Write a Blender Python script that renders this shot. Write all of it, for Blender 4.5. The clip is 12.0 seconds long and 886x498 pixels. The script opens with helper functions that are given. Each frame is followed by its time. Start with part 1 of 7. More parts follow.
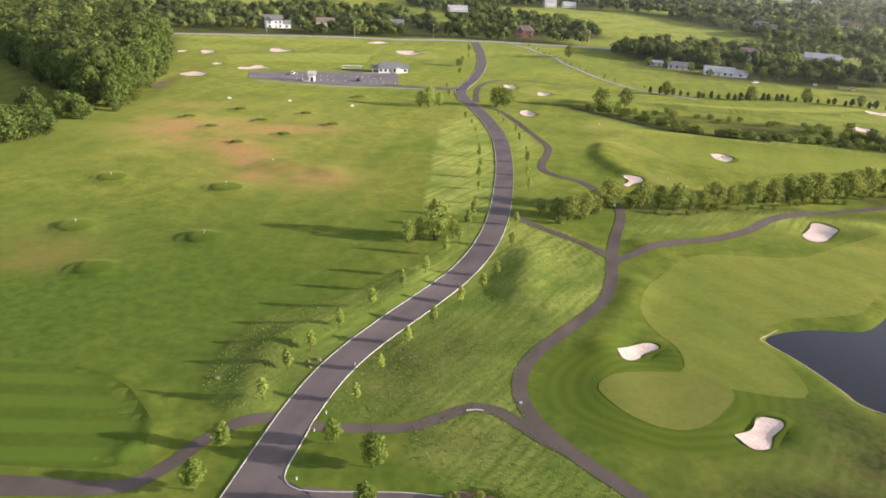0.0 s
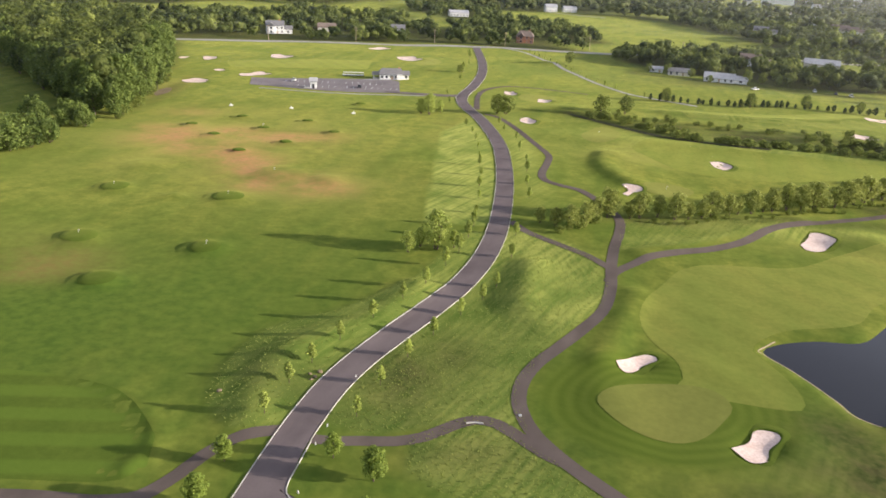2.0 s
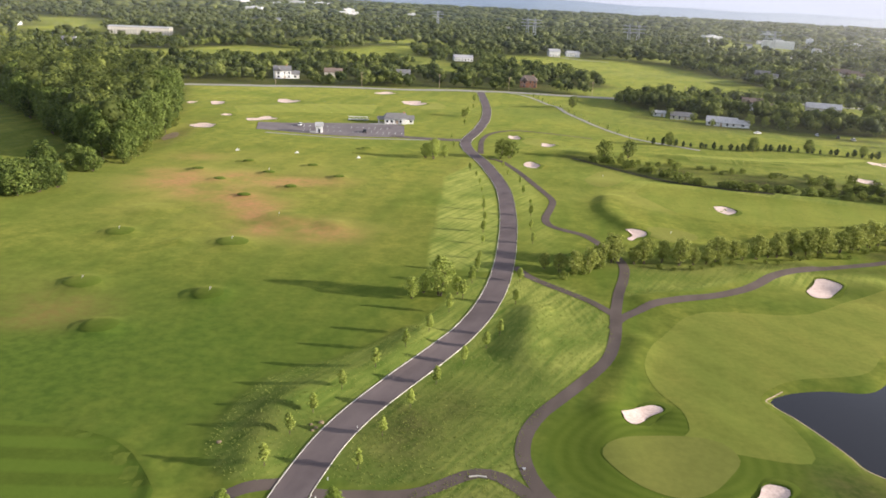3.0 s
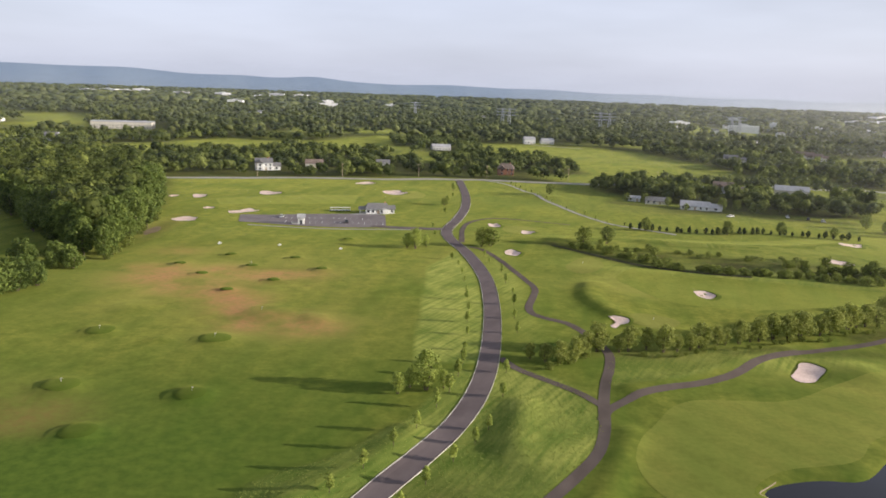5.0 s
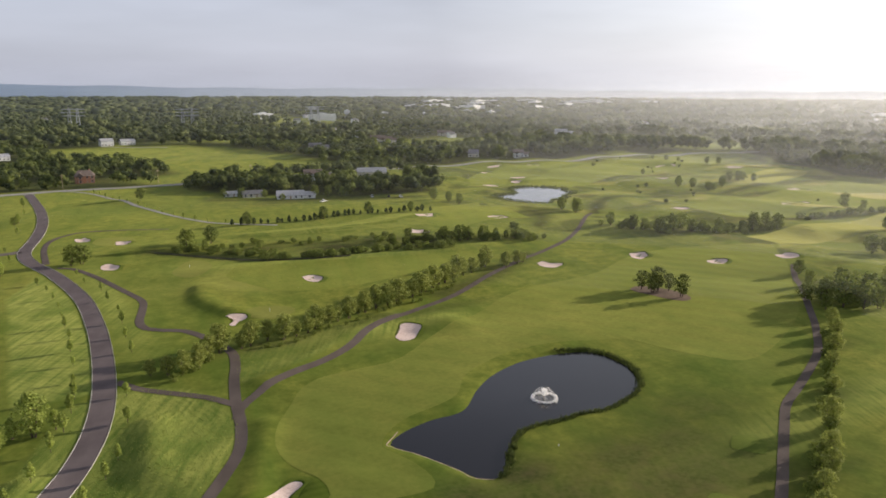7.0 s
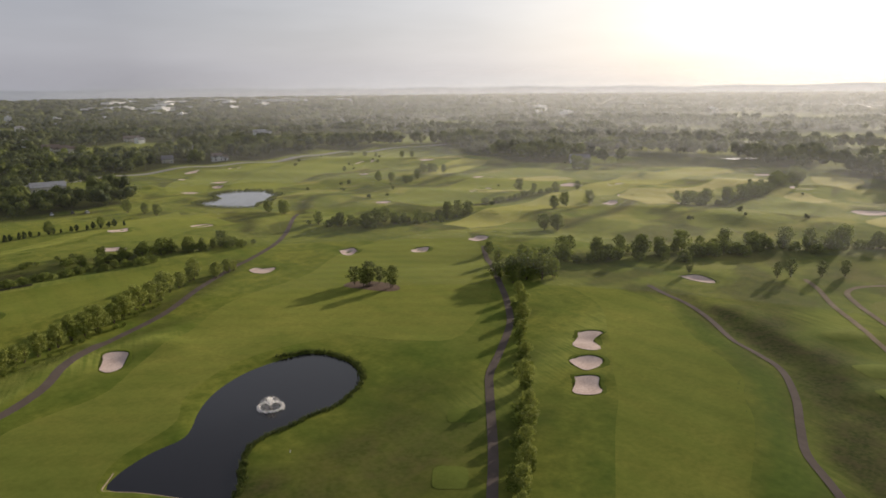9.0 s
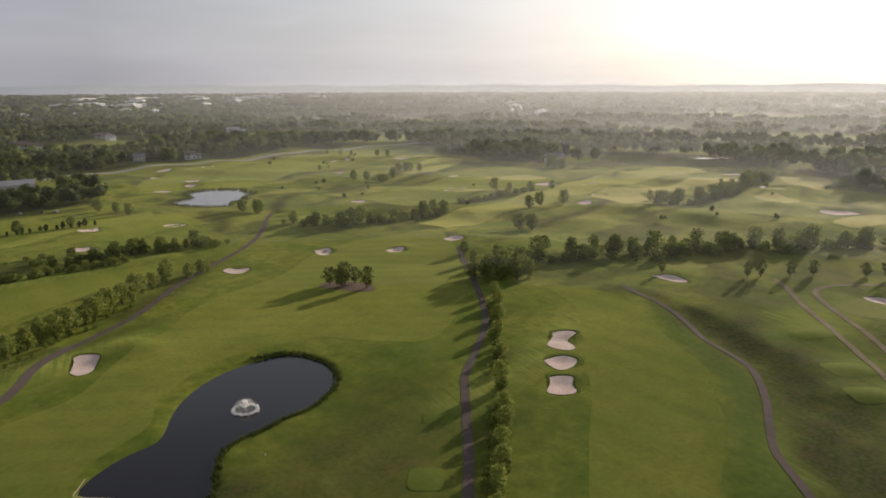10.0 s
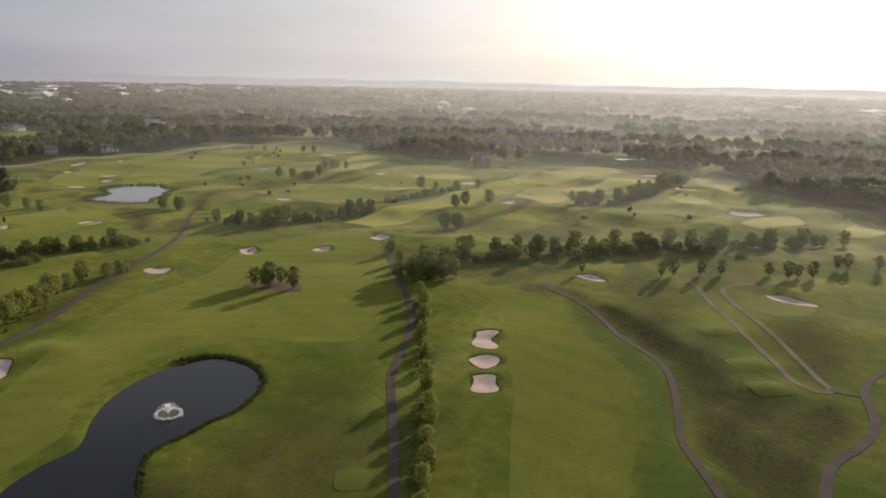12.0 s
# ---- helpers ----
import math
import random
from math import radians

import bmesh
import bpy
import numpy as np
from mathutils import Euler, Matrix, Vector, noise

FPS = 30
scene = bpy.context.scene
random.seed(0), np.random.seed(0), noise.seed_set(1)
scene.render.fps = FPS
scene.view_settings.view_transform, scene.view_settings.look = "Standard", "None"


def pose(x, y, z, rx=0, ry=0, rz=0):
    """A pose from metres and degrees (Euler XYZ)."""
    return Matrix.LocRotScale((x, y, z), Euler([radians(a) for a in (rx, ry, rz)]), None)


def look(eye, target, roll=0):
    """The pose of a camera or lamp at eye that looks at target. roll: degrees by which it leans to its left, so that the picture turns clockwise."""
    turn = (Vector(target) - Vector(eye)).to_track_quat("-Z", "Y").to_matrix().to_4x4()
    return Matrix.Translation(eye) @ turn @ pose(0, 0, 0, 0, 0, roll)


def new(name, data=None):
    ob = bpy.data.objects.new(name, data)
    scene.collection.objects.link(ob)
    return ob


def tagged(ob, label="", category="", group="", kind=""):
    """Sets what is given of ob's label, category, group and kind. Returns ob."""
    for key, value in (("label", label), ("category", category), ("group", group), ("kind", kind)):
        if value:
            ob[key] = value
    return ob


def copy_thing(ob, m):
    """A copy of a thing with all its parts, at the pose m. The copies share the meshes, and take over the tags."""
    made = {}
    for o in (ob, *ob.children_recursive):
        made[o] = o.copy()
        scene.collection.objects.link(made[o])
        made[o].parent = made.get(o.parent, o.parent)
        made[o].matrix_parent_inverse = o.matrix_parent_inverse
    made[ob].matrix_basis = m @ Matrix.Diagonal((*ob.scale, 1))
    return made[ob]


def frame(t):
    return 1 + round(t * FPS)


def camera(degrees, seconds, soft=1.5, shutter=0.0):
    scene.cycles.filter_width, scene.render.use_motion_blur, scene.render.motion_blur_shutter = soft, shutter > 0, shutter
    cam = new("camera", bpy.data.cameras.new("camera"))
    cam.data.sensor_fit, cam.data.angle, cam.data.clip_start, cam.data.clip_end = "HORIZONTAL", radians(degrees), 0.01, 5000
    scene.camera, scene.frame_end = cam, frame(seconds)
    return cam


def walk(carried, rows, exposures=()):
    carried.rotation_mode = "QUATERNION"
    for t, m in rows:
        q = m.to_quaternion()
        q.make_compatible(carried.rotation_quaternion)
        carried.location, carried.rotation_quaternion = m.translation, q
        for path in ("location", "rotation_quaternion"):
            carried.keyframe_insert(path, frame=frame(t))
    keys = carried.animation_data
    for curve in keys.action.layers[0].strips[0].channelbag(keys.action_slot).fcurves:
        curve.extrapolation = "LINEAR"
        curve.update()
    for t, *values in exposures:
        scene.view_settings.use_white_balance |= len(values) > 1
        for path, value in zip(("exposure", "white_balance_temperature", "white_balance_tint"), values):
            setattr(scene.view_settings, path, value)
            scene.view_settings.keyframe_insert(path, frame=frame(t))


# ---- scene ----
cam = camera(62.61, 12.0, 1.7)
# seconds, place, yaw, pitch, roll
PATH_ROWS = [
    (0.0, 0.00, 0.00, 62.00, 0.00, -22.54, -2.78),
    (0.5, -0.05, -0.17, 62.51, 0.03, -22.52, -2.78),
    (1.0, -0.08, -0.34, 63.03, 0.05, -22.49, -2.79),
    (1.5, -0.05, -0.45, 63.54, 0.07, -22.43, -2.81),
    (2.0, 0.02, -0.37, 64.05, 0.09, -22.35, -2.80),
    (2.5, 0.15, 0.06, 64.61, 0.26, -21.42, -2.74),
    (3.0, 0.28, 0.40, 65.28, 0.47, -19.21, -2.72),
    (3.5, 0.34, 0.86, 65.72, 0.63, -16.08, -2.70),
    (3.7, 0.34, 0.98, 65.92, 0.63, -15.01, -2.58),
    (5.3, -1.18, -0.34, 67.86, -2.99, -12.48, -1.55),
    (5.5, -1.38, -0.82, 68.00, -6.23, -12.41, -1.58),
    (6.0, -2.36, -1.80, 68.30, -15.84, -12.37, -1.62),
    (6.5, -2.86, -2.46, 68.88, -24.84, -12.46, -1.14),
    (7.0, -3.10, -3.30, 69.45, -32.90, -12.53, -0.22),
    (7.5, -3.62, -3.92, 70.10, -40.38, -12.56, 0.55),
    (7.7, -3.82, -4.16, 70.30, -43.26, -12.52, 1.00),
    (9.3, -4.08, -4.41, 71.46, -57.04, -12.80, 0.35),
    (9.5, -4.11, -4.44, 71.65, -57.28, -12.84, 0.31),
    (10.0, -4.22, -4.54, 72.15, -57.92, -12.92, 0.22),
    (10.5, -4.56, -4.80, 72.68, -59.41, -13.04, -0.12),
    (11.0, -5.18, -5.21, 73.29, -61.81, -13.19, -0.59),
    (11.5, -5.89, -5.68, 73.90, -63.28, -13.26, -1.03),
    (12.0, -6.60, -6.20, 74.52, -63.46, -13.21, -1.21),
]
walk(cam, [(t, pose(x, y, z, 90 + pitch, roll, yaw)) for t, x, y, z, yaw, pitch, roll in PATH_ROWS],
     [(0.0, 0.90, 5950, 16), (2.6, 0.90, 5950, 16), (3.5, 0.76, 5950, 16), (4.2, 0.62, 5980, 16), (5.5, 0.40, 6000, 15), (6.5, 0.26, 6050, 15), (7.5, 0.10, 6150, 15), (9.3, -0.34, 6300, 15), (12.0, -0.34, 6300, 15)])

# ---------------------------------------------------------------- world and light
SUN_AZ, SUN_EL = 96.0, 13.5          # degrees: clockwise from +y, and above the horizon
sun_dir = Vector((math.sin(radians(SUN_AZ)) * math.cos(radians(SUN_EL)),
                  math.cos(radians(SUN_AZ)) * math.cos(radians(SUN_EL)), math.sin(radians(SUN_EL))))
sun_data = bpy.data.lights.new("sun", "SUN")
sun_data.energy, sun_data.angle, sun_data.color = 5.0, radians(0.9), (1.0, 0.86, 0.66)
sun = new("sun", sun_data)
sun.matrix_world = look(sun_dir * 300, (0, 0, 0))

world = bpy.data.worlds.new("evening_sky")
scene.world = world
world.use_nodes = True
wn, wl = world.node_tree.nodes, world.node_tree.links
wn.clear()

w_out = wn.new("ShaderNodeOutputWorld")
w_bg = wn.new("ShaderNodeBackground")
w_sky = wn.new("ShaderNodeTexSky")
w_sky.sky_type = "NISHITA"
w_sky.sun_disc = False
w_sky.sun_elevation, w_sky.sun_rotation = radians(SUN_EL), radians(SUN_AZ)
w_sky.dust_density, w_sky.ozone_density = 2.5, 1.2
w_tc = wn.new("ShaderNodeTexCoord")
# thin veil of cloud, brighter towards the sun
w_dot = wn.new("ShaderNodeVectorMath")
w_dot.operation = "DOT_PRODUCT"
w_dot.inputs[1].default_value = sun_dir
wl.new(w_tc.outputs["Generated"], w_dot.inputs[0])
w_glow = wn.new("ShaderNodeValToRGB")
w_glow.color_ramp.elements[0].position, w_glow.color_ramp.elements[0].color = 0.0, (4.5, 4.65, 5.05, 1)
w_glow.color_ramp.elements[1].position, w_glow.color_ramp.elements[1].color = 1.0, (12.4, 12.2, 10.9, 1)
w_mid = w_glow.color_ramp.elements.new(0.45)
w_mid.color = (4.5, 4.6, 4.9, 1)
w_mid = w_glow.color_ramp.elements.new(0.78)
w_mid.color = (7.7, 7.8, 7.7, 1)
wl.new(w_dot.outputs["Value"], w_glow.inputs[0])
w_map = wn.new("ShaderNodeMapping")
w_map.inputs["Scale"].default_value = (1.6, 1.6, 9.0)
wl.new(w_tc.outputs["Generated"], w_map.inputs[0])
w_cloud = wn.new("ShaderNodeTexNoise")
w_cloud.inputs["Scale"].default_value, w_cloud.inputs["Detail"].default_value = 1.3, 5.0
wl.new(w_map.outputs[0], w_cloud.inputs["Vector"])
w_cr = wn.new("ShaderNodeMapRange")
w_cr.inputs[1].default_value, w_cr.inputs[2].default_value = 0.32, 0.7
w_cr.inputs[3].default_value, w_cr.inputs[4].default_value = 0.89, 1.11
wl.new(w_cloud.outputs["Fac"], w_cr.inputs[0])
w_mul = wn.new("ShaderNodeVectorMath")
w_mul.operation = "SCALE"
# the veil thins out towards the zenith
w_sep = wn.new("ShaderNodeSeparateXYZ")
wl.new(w_tc.outputs["Generated"], w_sep.inputs[0])
w_up = wn.new("ShaderNodeMapRange")
w_up.inputs[1].default_value, w_up.inputs[2].default_value = 0.14, 0.75
w_up.inputs[3].default_value, w_up.inputs[4].default_value = 1.0, 0.42
wl.new(w_sep.outputs[2], w_up.inputs[0])
w_thin = wn.new("ShaderNodeMath")
w_thin.operation = "MULTIPLY"
wl.new(w_cr.outputs[0], w_thin.inputs[0])
wl.new(w_up.outputs[0], w_thin.inputs[1])
wl.new(w_glow.outputs[0], w_mul.inputs[0])
wl.new(w_thin.outputs[0], w_mul.inputs["Scale"])
w_mix = wn.new("ShaderNodeMix")
w_mix.data_type = "RGBA"
w_mix.inputs[0].default_value = 0.80
wl.new(w_sky.outputs[0], w_mix.inputs[6])
wl.new(w_mul.outputs[0], w_mix.inputs[7])
wl.new(w_mix.outputs[2], w_bg.inputs[0])
w_bg.inputs[1].default_value = 0.125
wl.new(w_bg.outputs[0], w_out.inputs[0])


# ---------------------------------------------------------------- materials
class Mat:
    """A small builder for node materials."""

    def __init__(self, name):
        self.m = bpy.data.materials.new(name)
        self.m.use_nodes = True
        self.n, self.l = self.m.node_tree.nodes, self.m.node_tree.links
        self.bsdf = self.n["Principled BSDF"]
        self.out = self.n["Material Output"]
        self.tc = None

    def coord(self, scale=(1, 1, 1), turn=0.0):
        if self.tc is None:
            self.tc = self.n.new("ShaderNodeTexCoord")
        mp = self.n.new("ShaderNodeMapping")
        mp.vector_type = "TEXTURE"          # turns first, then stretches
        mp.inputs["Scale"].default_value = tuple(1 / v for v in scale)
        mp.inputs["Rotation"].default_value = (0, 0, radians(turn))
        self.l.new(self.tc.outputs["Object"], mp.inputs[0])
        return mp.outputs[0]

    def noise(self, scale, detail=4.0, stretch=(1, 1, 1), turn=0.0, lo=0.35, hi=0.65):
        t = self.n.new("ShaderNodeTexNoise")
        t.inputs["Scale"].default_value, t.inputs["Detail"].default_value = scale, detail
        self.l.new(self.coord(stretch, turn), t.inputs["Vector"])
        r = self.n.new("ShaderNodeMapRange")
        r.inputs[1].default_value, r.inputs[2].default_value = lo, hi
        self.l.new(t.outputs["Fac"], r.inputs[0])
        return r.outputs[0]

    def bands(self, scale, turn=0.0, distort=1.0, detail_scale=0.2, lo=0.3, hi=0.7):
        t = self.n.new("ShaderNodeTexWave")
        t.inputs["Scale"].default_value, t.inputs["Distortion"].default_value = scale, distort
        t.inputs["Detail Scale"].default_value = detail_scale
        self.l.new(self.coord((1, 1, 1), turn), t.inputs["Vector"])
        r = self.n.new("ShaderNodeMapRange")
        r.inputs[1].default_value, r.inputs[2].default_value = lo, hi
        self.l.new(t.outputs["Fac"], r.inputs[0])
        return r.outputs[0]

    def rings(self, x, y, scale, distort=1.0):
        t = self.n.new("ShaderNodeTexWave")
        t.wave_type, t.rings_direction = "RINGS", "Z"
        t.inputs["Scale"].default_value, t.inputs["Distortion"].default_value = scale, distort
        t.inputs["Detail Scale"].default_value = 0.3
        mp = self.n.new("ShaderNodeMapping")
        mp.inputs["Location"].default_value = (-x, -y, 0)
        mp.inputs["Scale"].default_value = (1, 1.25, 1)
        self.coord()
        self.l.new(self.tc.outputs["Object"], mp.inputs[0])
        self.l.new(mp.outputs[0], t.inputs["Vector"])
        return t.outputs["Fac"]

    def value(self, node, socket):
        n = self.n.new(node)
        return n.outputs[socket]

    def math(self, op, a, b):
        n = self.n.new("ShaderNodeMath")
        n.operation, n.use_clamp = op, True
        for i, v in enumerate((a, b)):
            if isinstance(v, (int, float)):
                n.inputs[i].default_value = v
            else:
                self.l.new(v, n.inputs[i])
        return n.outputs[0]

    def mix(self, fac, a, b):
        n = self.n.new("ShaderNodeMix")
        n.data_type = "RGBA"
        for i, v in ((0, fac), (6, a), (7, b)):
            if isinstance(v, (int, float)):
                n.inputs[i].default_value = v
            elif isinstance(v, tuple):
                n.inputs[i].default_value = (*v, 1)
            else:
                self.l.new(v, n.inputs[i])
        return n.outputs[2]

    def attr(self, name):
        n = self.n.new("ShaderNodeAttribute")
        n.attribute_name = name
        s = self.n.new("ShaderNodeSeparateColor")
        self.l.new(n.outputs["Color"], s.inputs[0])
        return s.outputs

    def sheen(self, weight):
        self.bsdf.inputs["Sheen Weight"].default_value = weight
        self.bsdf.inputs["Sheen Roughness"].default_value = 0.36
        self.bsdf.inputs["Sheen Tint"].default_value = (0.70, 0.74, 0.16, 1)

    def done(self, colour, rough=0.9, bump=None, strength=0.3, depth=0.05, metal=0.0, spec=0.3):
        if isinstance(colour, tuple):
            self.bsdf.inputs["Base Color"].default_value = (*colour, 1)
        else:
            self.l.new(colour, self.bsdf.inputs["Base Color"])
        self.bsdf.inputs["Roughness"].default_value = rough
        self.bsdf.inputs["Metallic"].default_value = metal
        self.bsdf.inputs["Specular IOR Level"].default_value = spec
        if bump is not None:
            b = self.n.new("ShaderNodeBump")
            b.inputs["Strength"].default_value, b.inputs["Distance"].default_value = strength, depth
            self.l.new(bump, b.inputs["Height"])
            self.l.new(b.outputs[0], self.bsdf.inputs["Normal"])
        return self.m


def grass_colour(m, dark, mid, light, fine=1.4, drift=1.0):
    """Grass with broad drifts, mottling, mown streaks and fine grain."""
    wide, big = m.noise(0.009, 4.0, lo=0.40, hi=0.60), m.noise(0.035, 5.0, lo=0.39, hi=0.62)
    med, clump = m.noise(0.22, 6.0, lo=0.34, hi=0.68), m.noise(0.75, 4.0, lo=0.36, hi=0.66)
    sweep = m.noise(0.11, 4.0, stretch=(1.0, 0.22, 1), turn=-14, lo=0.36, hi=0.66)
    small = m.noise(fine, 3.0, lo=0.3, hi=0.72)
    c = m.mix(big, mid, light)
    c = m.mix(m.math("MULTIPLY", wide, 0.80), c, tuple(a * 0.85 + b * 0.15 for a, b in zip(dark, mid)))
    c = m.mix(m.math("MULTIPLY", sweep, 0.50 * drift), c, tuple(v * k for v, k in zip(light, (1.30, 1.12, 1.15))))
    c = m.mix(m.math("MULTIPLY", med, 0.60 * drift), c, tuple(v * 0.85 for v in dark))
    c = m.mix(m.math("MULTIPLY", clump, 0.30), c, tuple(v * 0.7 for v in dark))
    c = m.mix(m.math("MULTIPLY", small, 0.16), c, tuple(v * 0.8 for v in dark))
    tuft = m.math("ADD", m.math("MULTIPLY", med, 0.55), m.math("ADD", m.math("MULTIPLY", clump, 0.28), m.math("MULTIPLY", small, 0.14)))
    return c, tuft


def ground_material():
    m = Mat("course_rough")
    c, small = grass_colour(m, (0.056, 0.098, 0.014), (0.106, 0.158, 0.023), (0.250, 0.268, 0.048))
    soil, dry, tall = m.attr("turf")[:3]
    patch = m.noise(0.06, 6.0, lo=0.38, hi=0.6)
    speck = m.noise(0.5, 4.0, lo=0.35, hi=0.65)
    # dry straw tone in worn stretches; on far holes it also adds sunlight's brightness
    c = m.mix(m.math("MULTIPLY", dry, m.math("ADD", m.math("MULTIPLY", patch, 0.6), 0.35)), c, (0.285, 0.262, 0.066))
    # long uncut grass with swept streaks
    swath = m.math("ADD", m.math("MULTIPLY", m.noise(0.85, 3.0, stretch=(1.0, 0.06, 1), turn=-32, lo=0.36, hi=0.62), 0.75), m.math("MULTIPLY", m.rings(-60, 150 * 1.25, 0.17, 14.0), 0.22))
    streak = m.math("ADD", m.math("MULTIPLY", m.noise(0.10, 6.0, lo=0.36, hi=0.66), 0.50), m.math("MULTIPLY", swath, m.noise(0.035, 4.0, lo=0.34, hi=0.60)))
    tall_c = m.mix(streak, (0.088, 0.146, 0.024), (0.325, 0.350, 0.082))
    tall_c = m.mix(m.math("MULTIPLY", speck, 0.30), tall_c, (0.074, 0.104, 0.026))
    c = m.mix(tall, c, tall_c)
    lush, scrub, apron = m.attr("growth")[:3]
    # deeper, darker green turf
    lush_c = m.mix(speck, (0.044, 0.090, 0.013), (0.080, 0.132, 0.019))
    c = m.mix(m.math("MULTIPLY", lush, 0.85), c, lush_c)
    # collar of cut grass with ring-shaped mowing
    ring_c = m.mix(m.rings(38.2, 95.0 * 1.25, 0.13, 7.0), (0.076, 0.112, 0.014), (0.094, 0.130, 0.018))
    c = m.mix(apron, c, ring_c)
    # brownish scrub and weeds, mottled
    weed = m.noise(0.9, 6.0, lo=0.36, hi=0.64)
    scrub_c = m.mix(weed, (0.030, 0.044, 0.012), (0.082, 0.086, 0.028))
    scrub_c = m.mix(m.math("MULTIPLY", m.noise(0.28, 4.0, lo=0.42, hi=0.66), 0.6), scrub_c, (0.092, 0.072, 0.036))
    c = m.mix(m.math("MULTIPLY", scrub, m.math("ADD", m.math("MULTIPLY", patch, 0.35), 0.72)), c, scrub_c)
    # bare red-brown earth
    soil_c = m.mix(speck, (0.420, 0.185, 0.100), (0.300, 0.175, 0.078))
    c = m.mix(m.math("MULTIPLY", soil, m.math("ADD", m.math("MULTIPLY", patch, 0.9), 0.28)), c, soil_c)
    m.sheen(0.14)
    m.l.new(m.math("MULTIPLY", m.math("SUBTRACT", 1.0, scrub), 0.14), m.bsdf.inputs["Sheen Weight"])
    return m.done(c, 0.95, small, 0.28, 0.20, spec=0.02)


def turf_material(name, dark, mid, light, stripe=None, turn=0.0, amount=0.4):
    m = Mat(name)
    c, small = grass_colour(m, dark, tuple(v * 0.92 for v in mid), light, 2.2, 0.55)
    if stripe:
        c = m.mix(m.math("MULTIPLY", m.bands(stripe, turn, 0.6), amount), c, tuple(v * 1.35 for v in mid))
    m.sheen(0.18)
    return m.done(c, 0.92, small, 0.3, 0.12, spec=0.02)


GROUND = ground_material()
FAIRWAY = turf_material("fairway_turf", (0.110, 0.148, 0.026), (0.158, 0.190, 0.036), (0.236, 0.242, 0.052), 0.035, 35, 0.16)
FAIRWAY_B = turf_material("mown_turf", (0.098, 0.140, 0.020), (0.152, 0.190, 0.030), (0.240, 0.250, 0.048), 0.03, -25, 0.12)
GREEN = turf_material("putting_turf", (0.138, 0.158, 0.034), (0.160, 0.178, 0.040), (0.186, 0.196, 0.050))
# target turf, with the shade of the mounds put into a darker green
SHADED_TURF = turf_material("shaded_target_turf", (0.052, 0.088, 0.012), (0.076, 0.116, 0.016), (0.104, 0.142, 0.022))
RANGE_TEE = turf_material("range_tee_turf", (0.056, 0.096, 0.013), (0.076, 0.120, 0.016), (0.094, 0.136, 0.020), 0.055, 92, 0.5)
# far turf: dry colour, lightened further for low sun shining through the grass
FAIRWAY_FAR = turf_material("dry_lit_fairway_turf", (0.240, 0.250, 0.056), (0.330, 0.325, 0.082), (0.420, 0.385, 0.118))
# bunker lips: turf colour lowered to add the shade lying on them
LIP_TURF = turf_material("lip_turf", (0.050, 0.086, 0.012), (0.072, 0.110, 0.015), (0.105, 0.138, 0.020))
# paler still, dry grass with sunlight added to the colour
LIT_STRAW_TURF = turf_material("dry_lit_mown_turf", (0.330, 0.305, 0.100), (0.420, 0.375, 0.140), (0.500, 0.435, 0.190))
TEE = turf_material("tee_turf", (0.102, 0.142, 0.026), (0.130, 0.166, 0.032), (0.155, 0.186, 0.040))


def asphalt(name, dark, light, crack=0.35):
    m = Mat(name)
    big = m.noise(0.12, 5.0)
    fine = m.noise(6.0, 3.0)
    lane = m.noise(0.35, 4.0, stretch=(1, 0.25, 1), turn=-20)
    c = m.mix(big, dark, light)
    c = m.mix(m.math("MULTIPLY", lane, crack), c, tuple(v * 1.28 for v in light))
    c = m.mix(m.math("MULTIPLY", fine, 0.25), c, dark)
    return m.done(c, 0.95, fine, 0.3, 0.01, spec=0.08)


ROAD = asphalt("road_asphalt", (0.112, 0.092, 0.092), (0.158, 0.130, 0.128))
PATH = asphalt("path_asphalt", (0.092, 0.074, 0.064), (0.132, 0.106, 0.092))
CAR_PARK = asphalt("car_park_asphalt", (0.165, 0.145, 0.145), (0.215, 0.190, 0.188))
GRAVEL = asphalt("gravel_track", (0.150, 0.116, 0.074), (0.235, 0.186, 0.118))
FAR_ROAD = asphalt("old_road_surface", (0.260, 0.250, 0.235), (0.330, 0.320, 0.300))


def plain(name, a, b, scale=2.0, rough=0.7, bump=0.2, metal=0.0, spec=0.3):
    m = Mat(name)
    n1, n2 = m.noise(scale, 5.0), m.noise(scale * 0.12, 4.0)
    c = m.mix(m.math("ADD", m.math("MULTIPLY", n1, 0.6), m.math("MULTIPLY", n2, 0.4)), a, b)
    return m.done(c, rough, n1, bump, 0.02, metal, spec)


KERB = plain("kerb_concrete", (0.38, 0.365, 0.33), (0.54, 0.515, 0.465), 0.9, 0.85)
SAND = plain("bunker_sand", (0.56, 0.41, 0.34), (0.82, 0.67, 0.59), 2.4, 0.95, 0.5)
MULCH = plain("bark_mulch", (0.10, 0.068, 0.044), (0.19, 0.125, 0.082), 1.6, 0.95, 0.6)
DITCH_EARTH = plain("ditch_earth", (0.034, 0.040, 0.018), (0.066, 0.064, 0.034), 0.6, 0.95, 0.3, 0.0, 0.05)
TIMBER = plain("weathered_timber", (0.34, 0.26, 0.18), (0.48, 0.38, 0.27), 2.0, 0.85)
PAINT = plain("white_line_paint", (0.62, 0.62, 0.60), (0.78, 0.78, 0.76), 3.0, 0.6)
WHITE_WALL = plain("white_siding", (0.72, 0.72, 0.70), (0.82, 0.82, 0.80), 0.8, 0.7)
CREAM_WALL = plain("cream_siding", (0.60, 0.56, 0.47), (0.70, 0.66, 0.56), 0.8, 0.7)
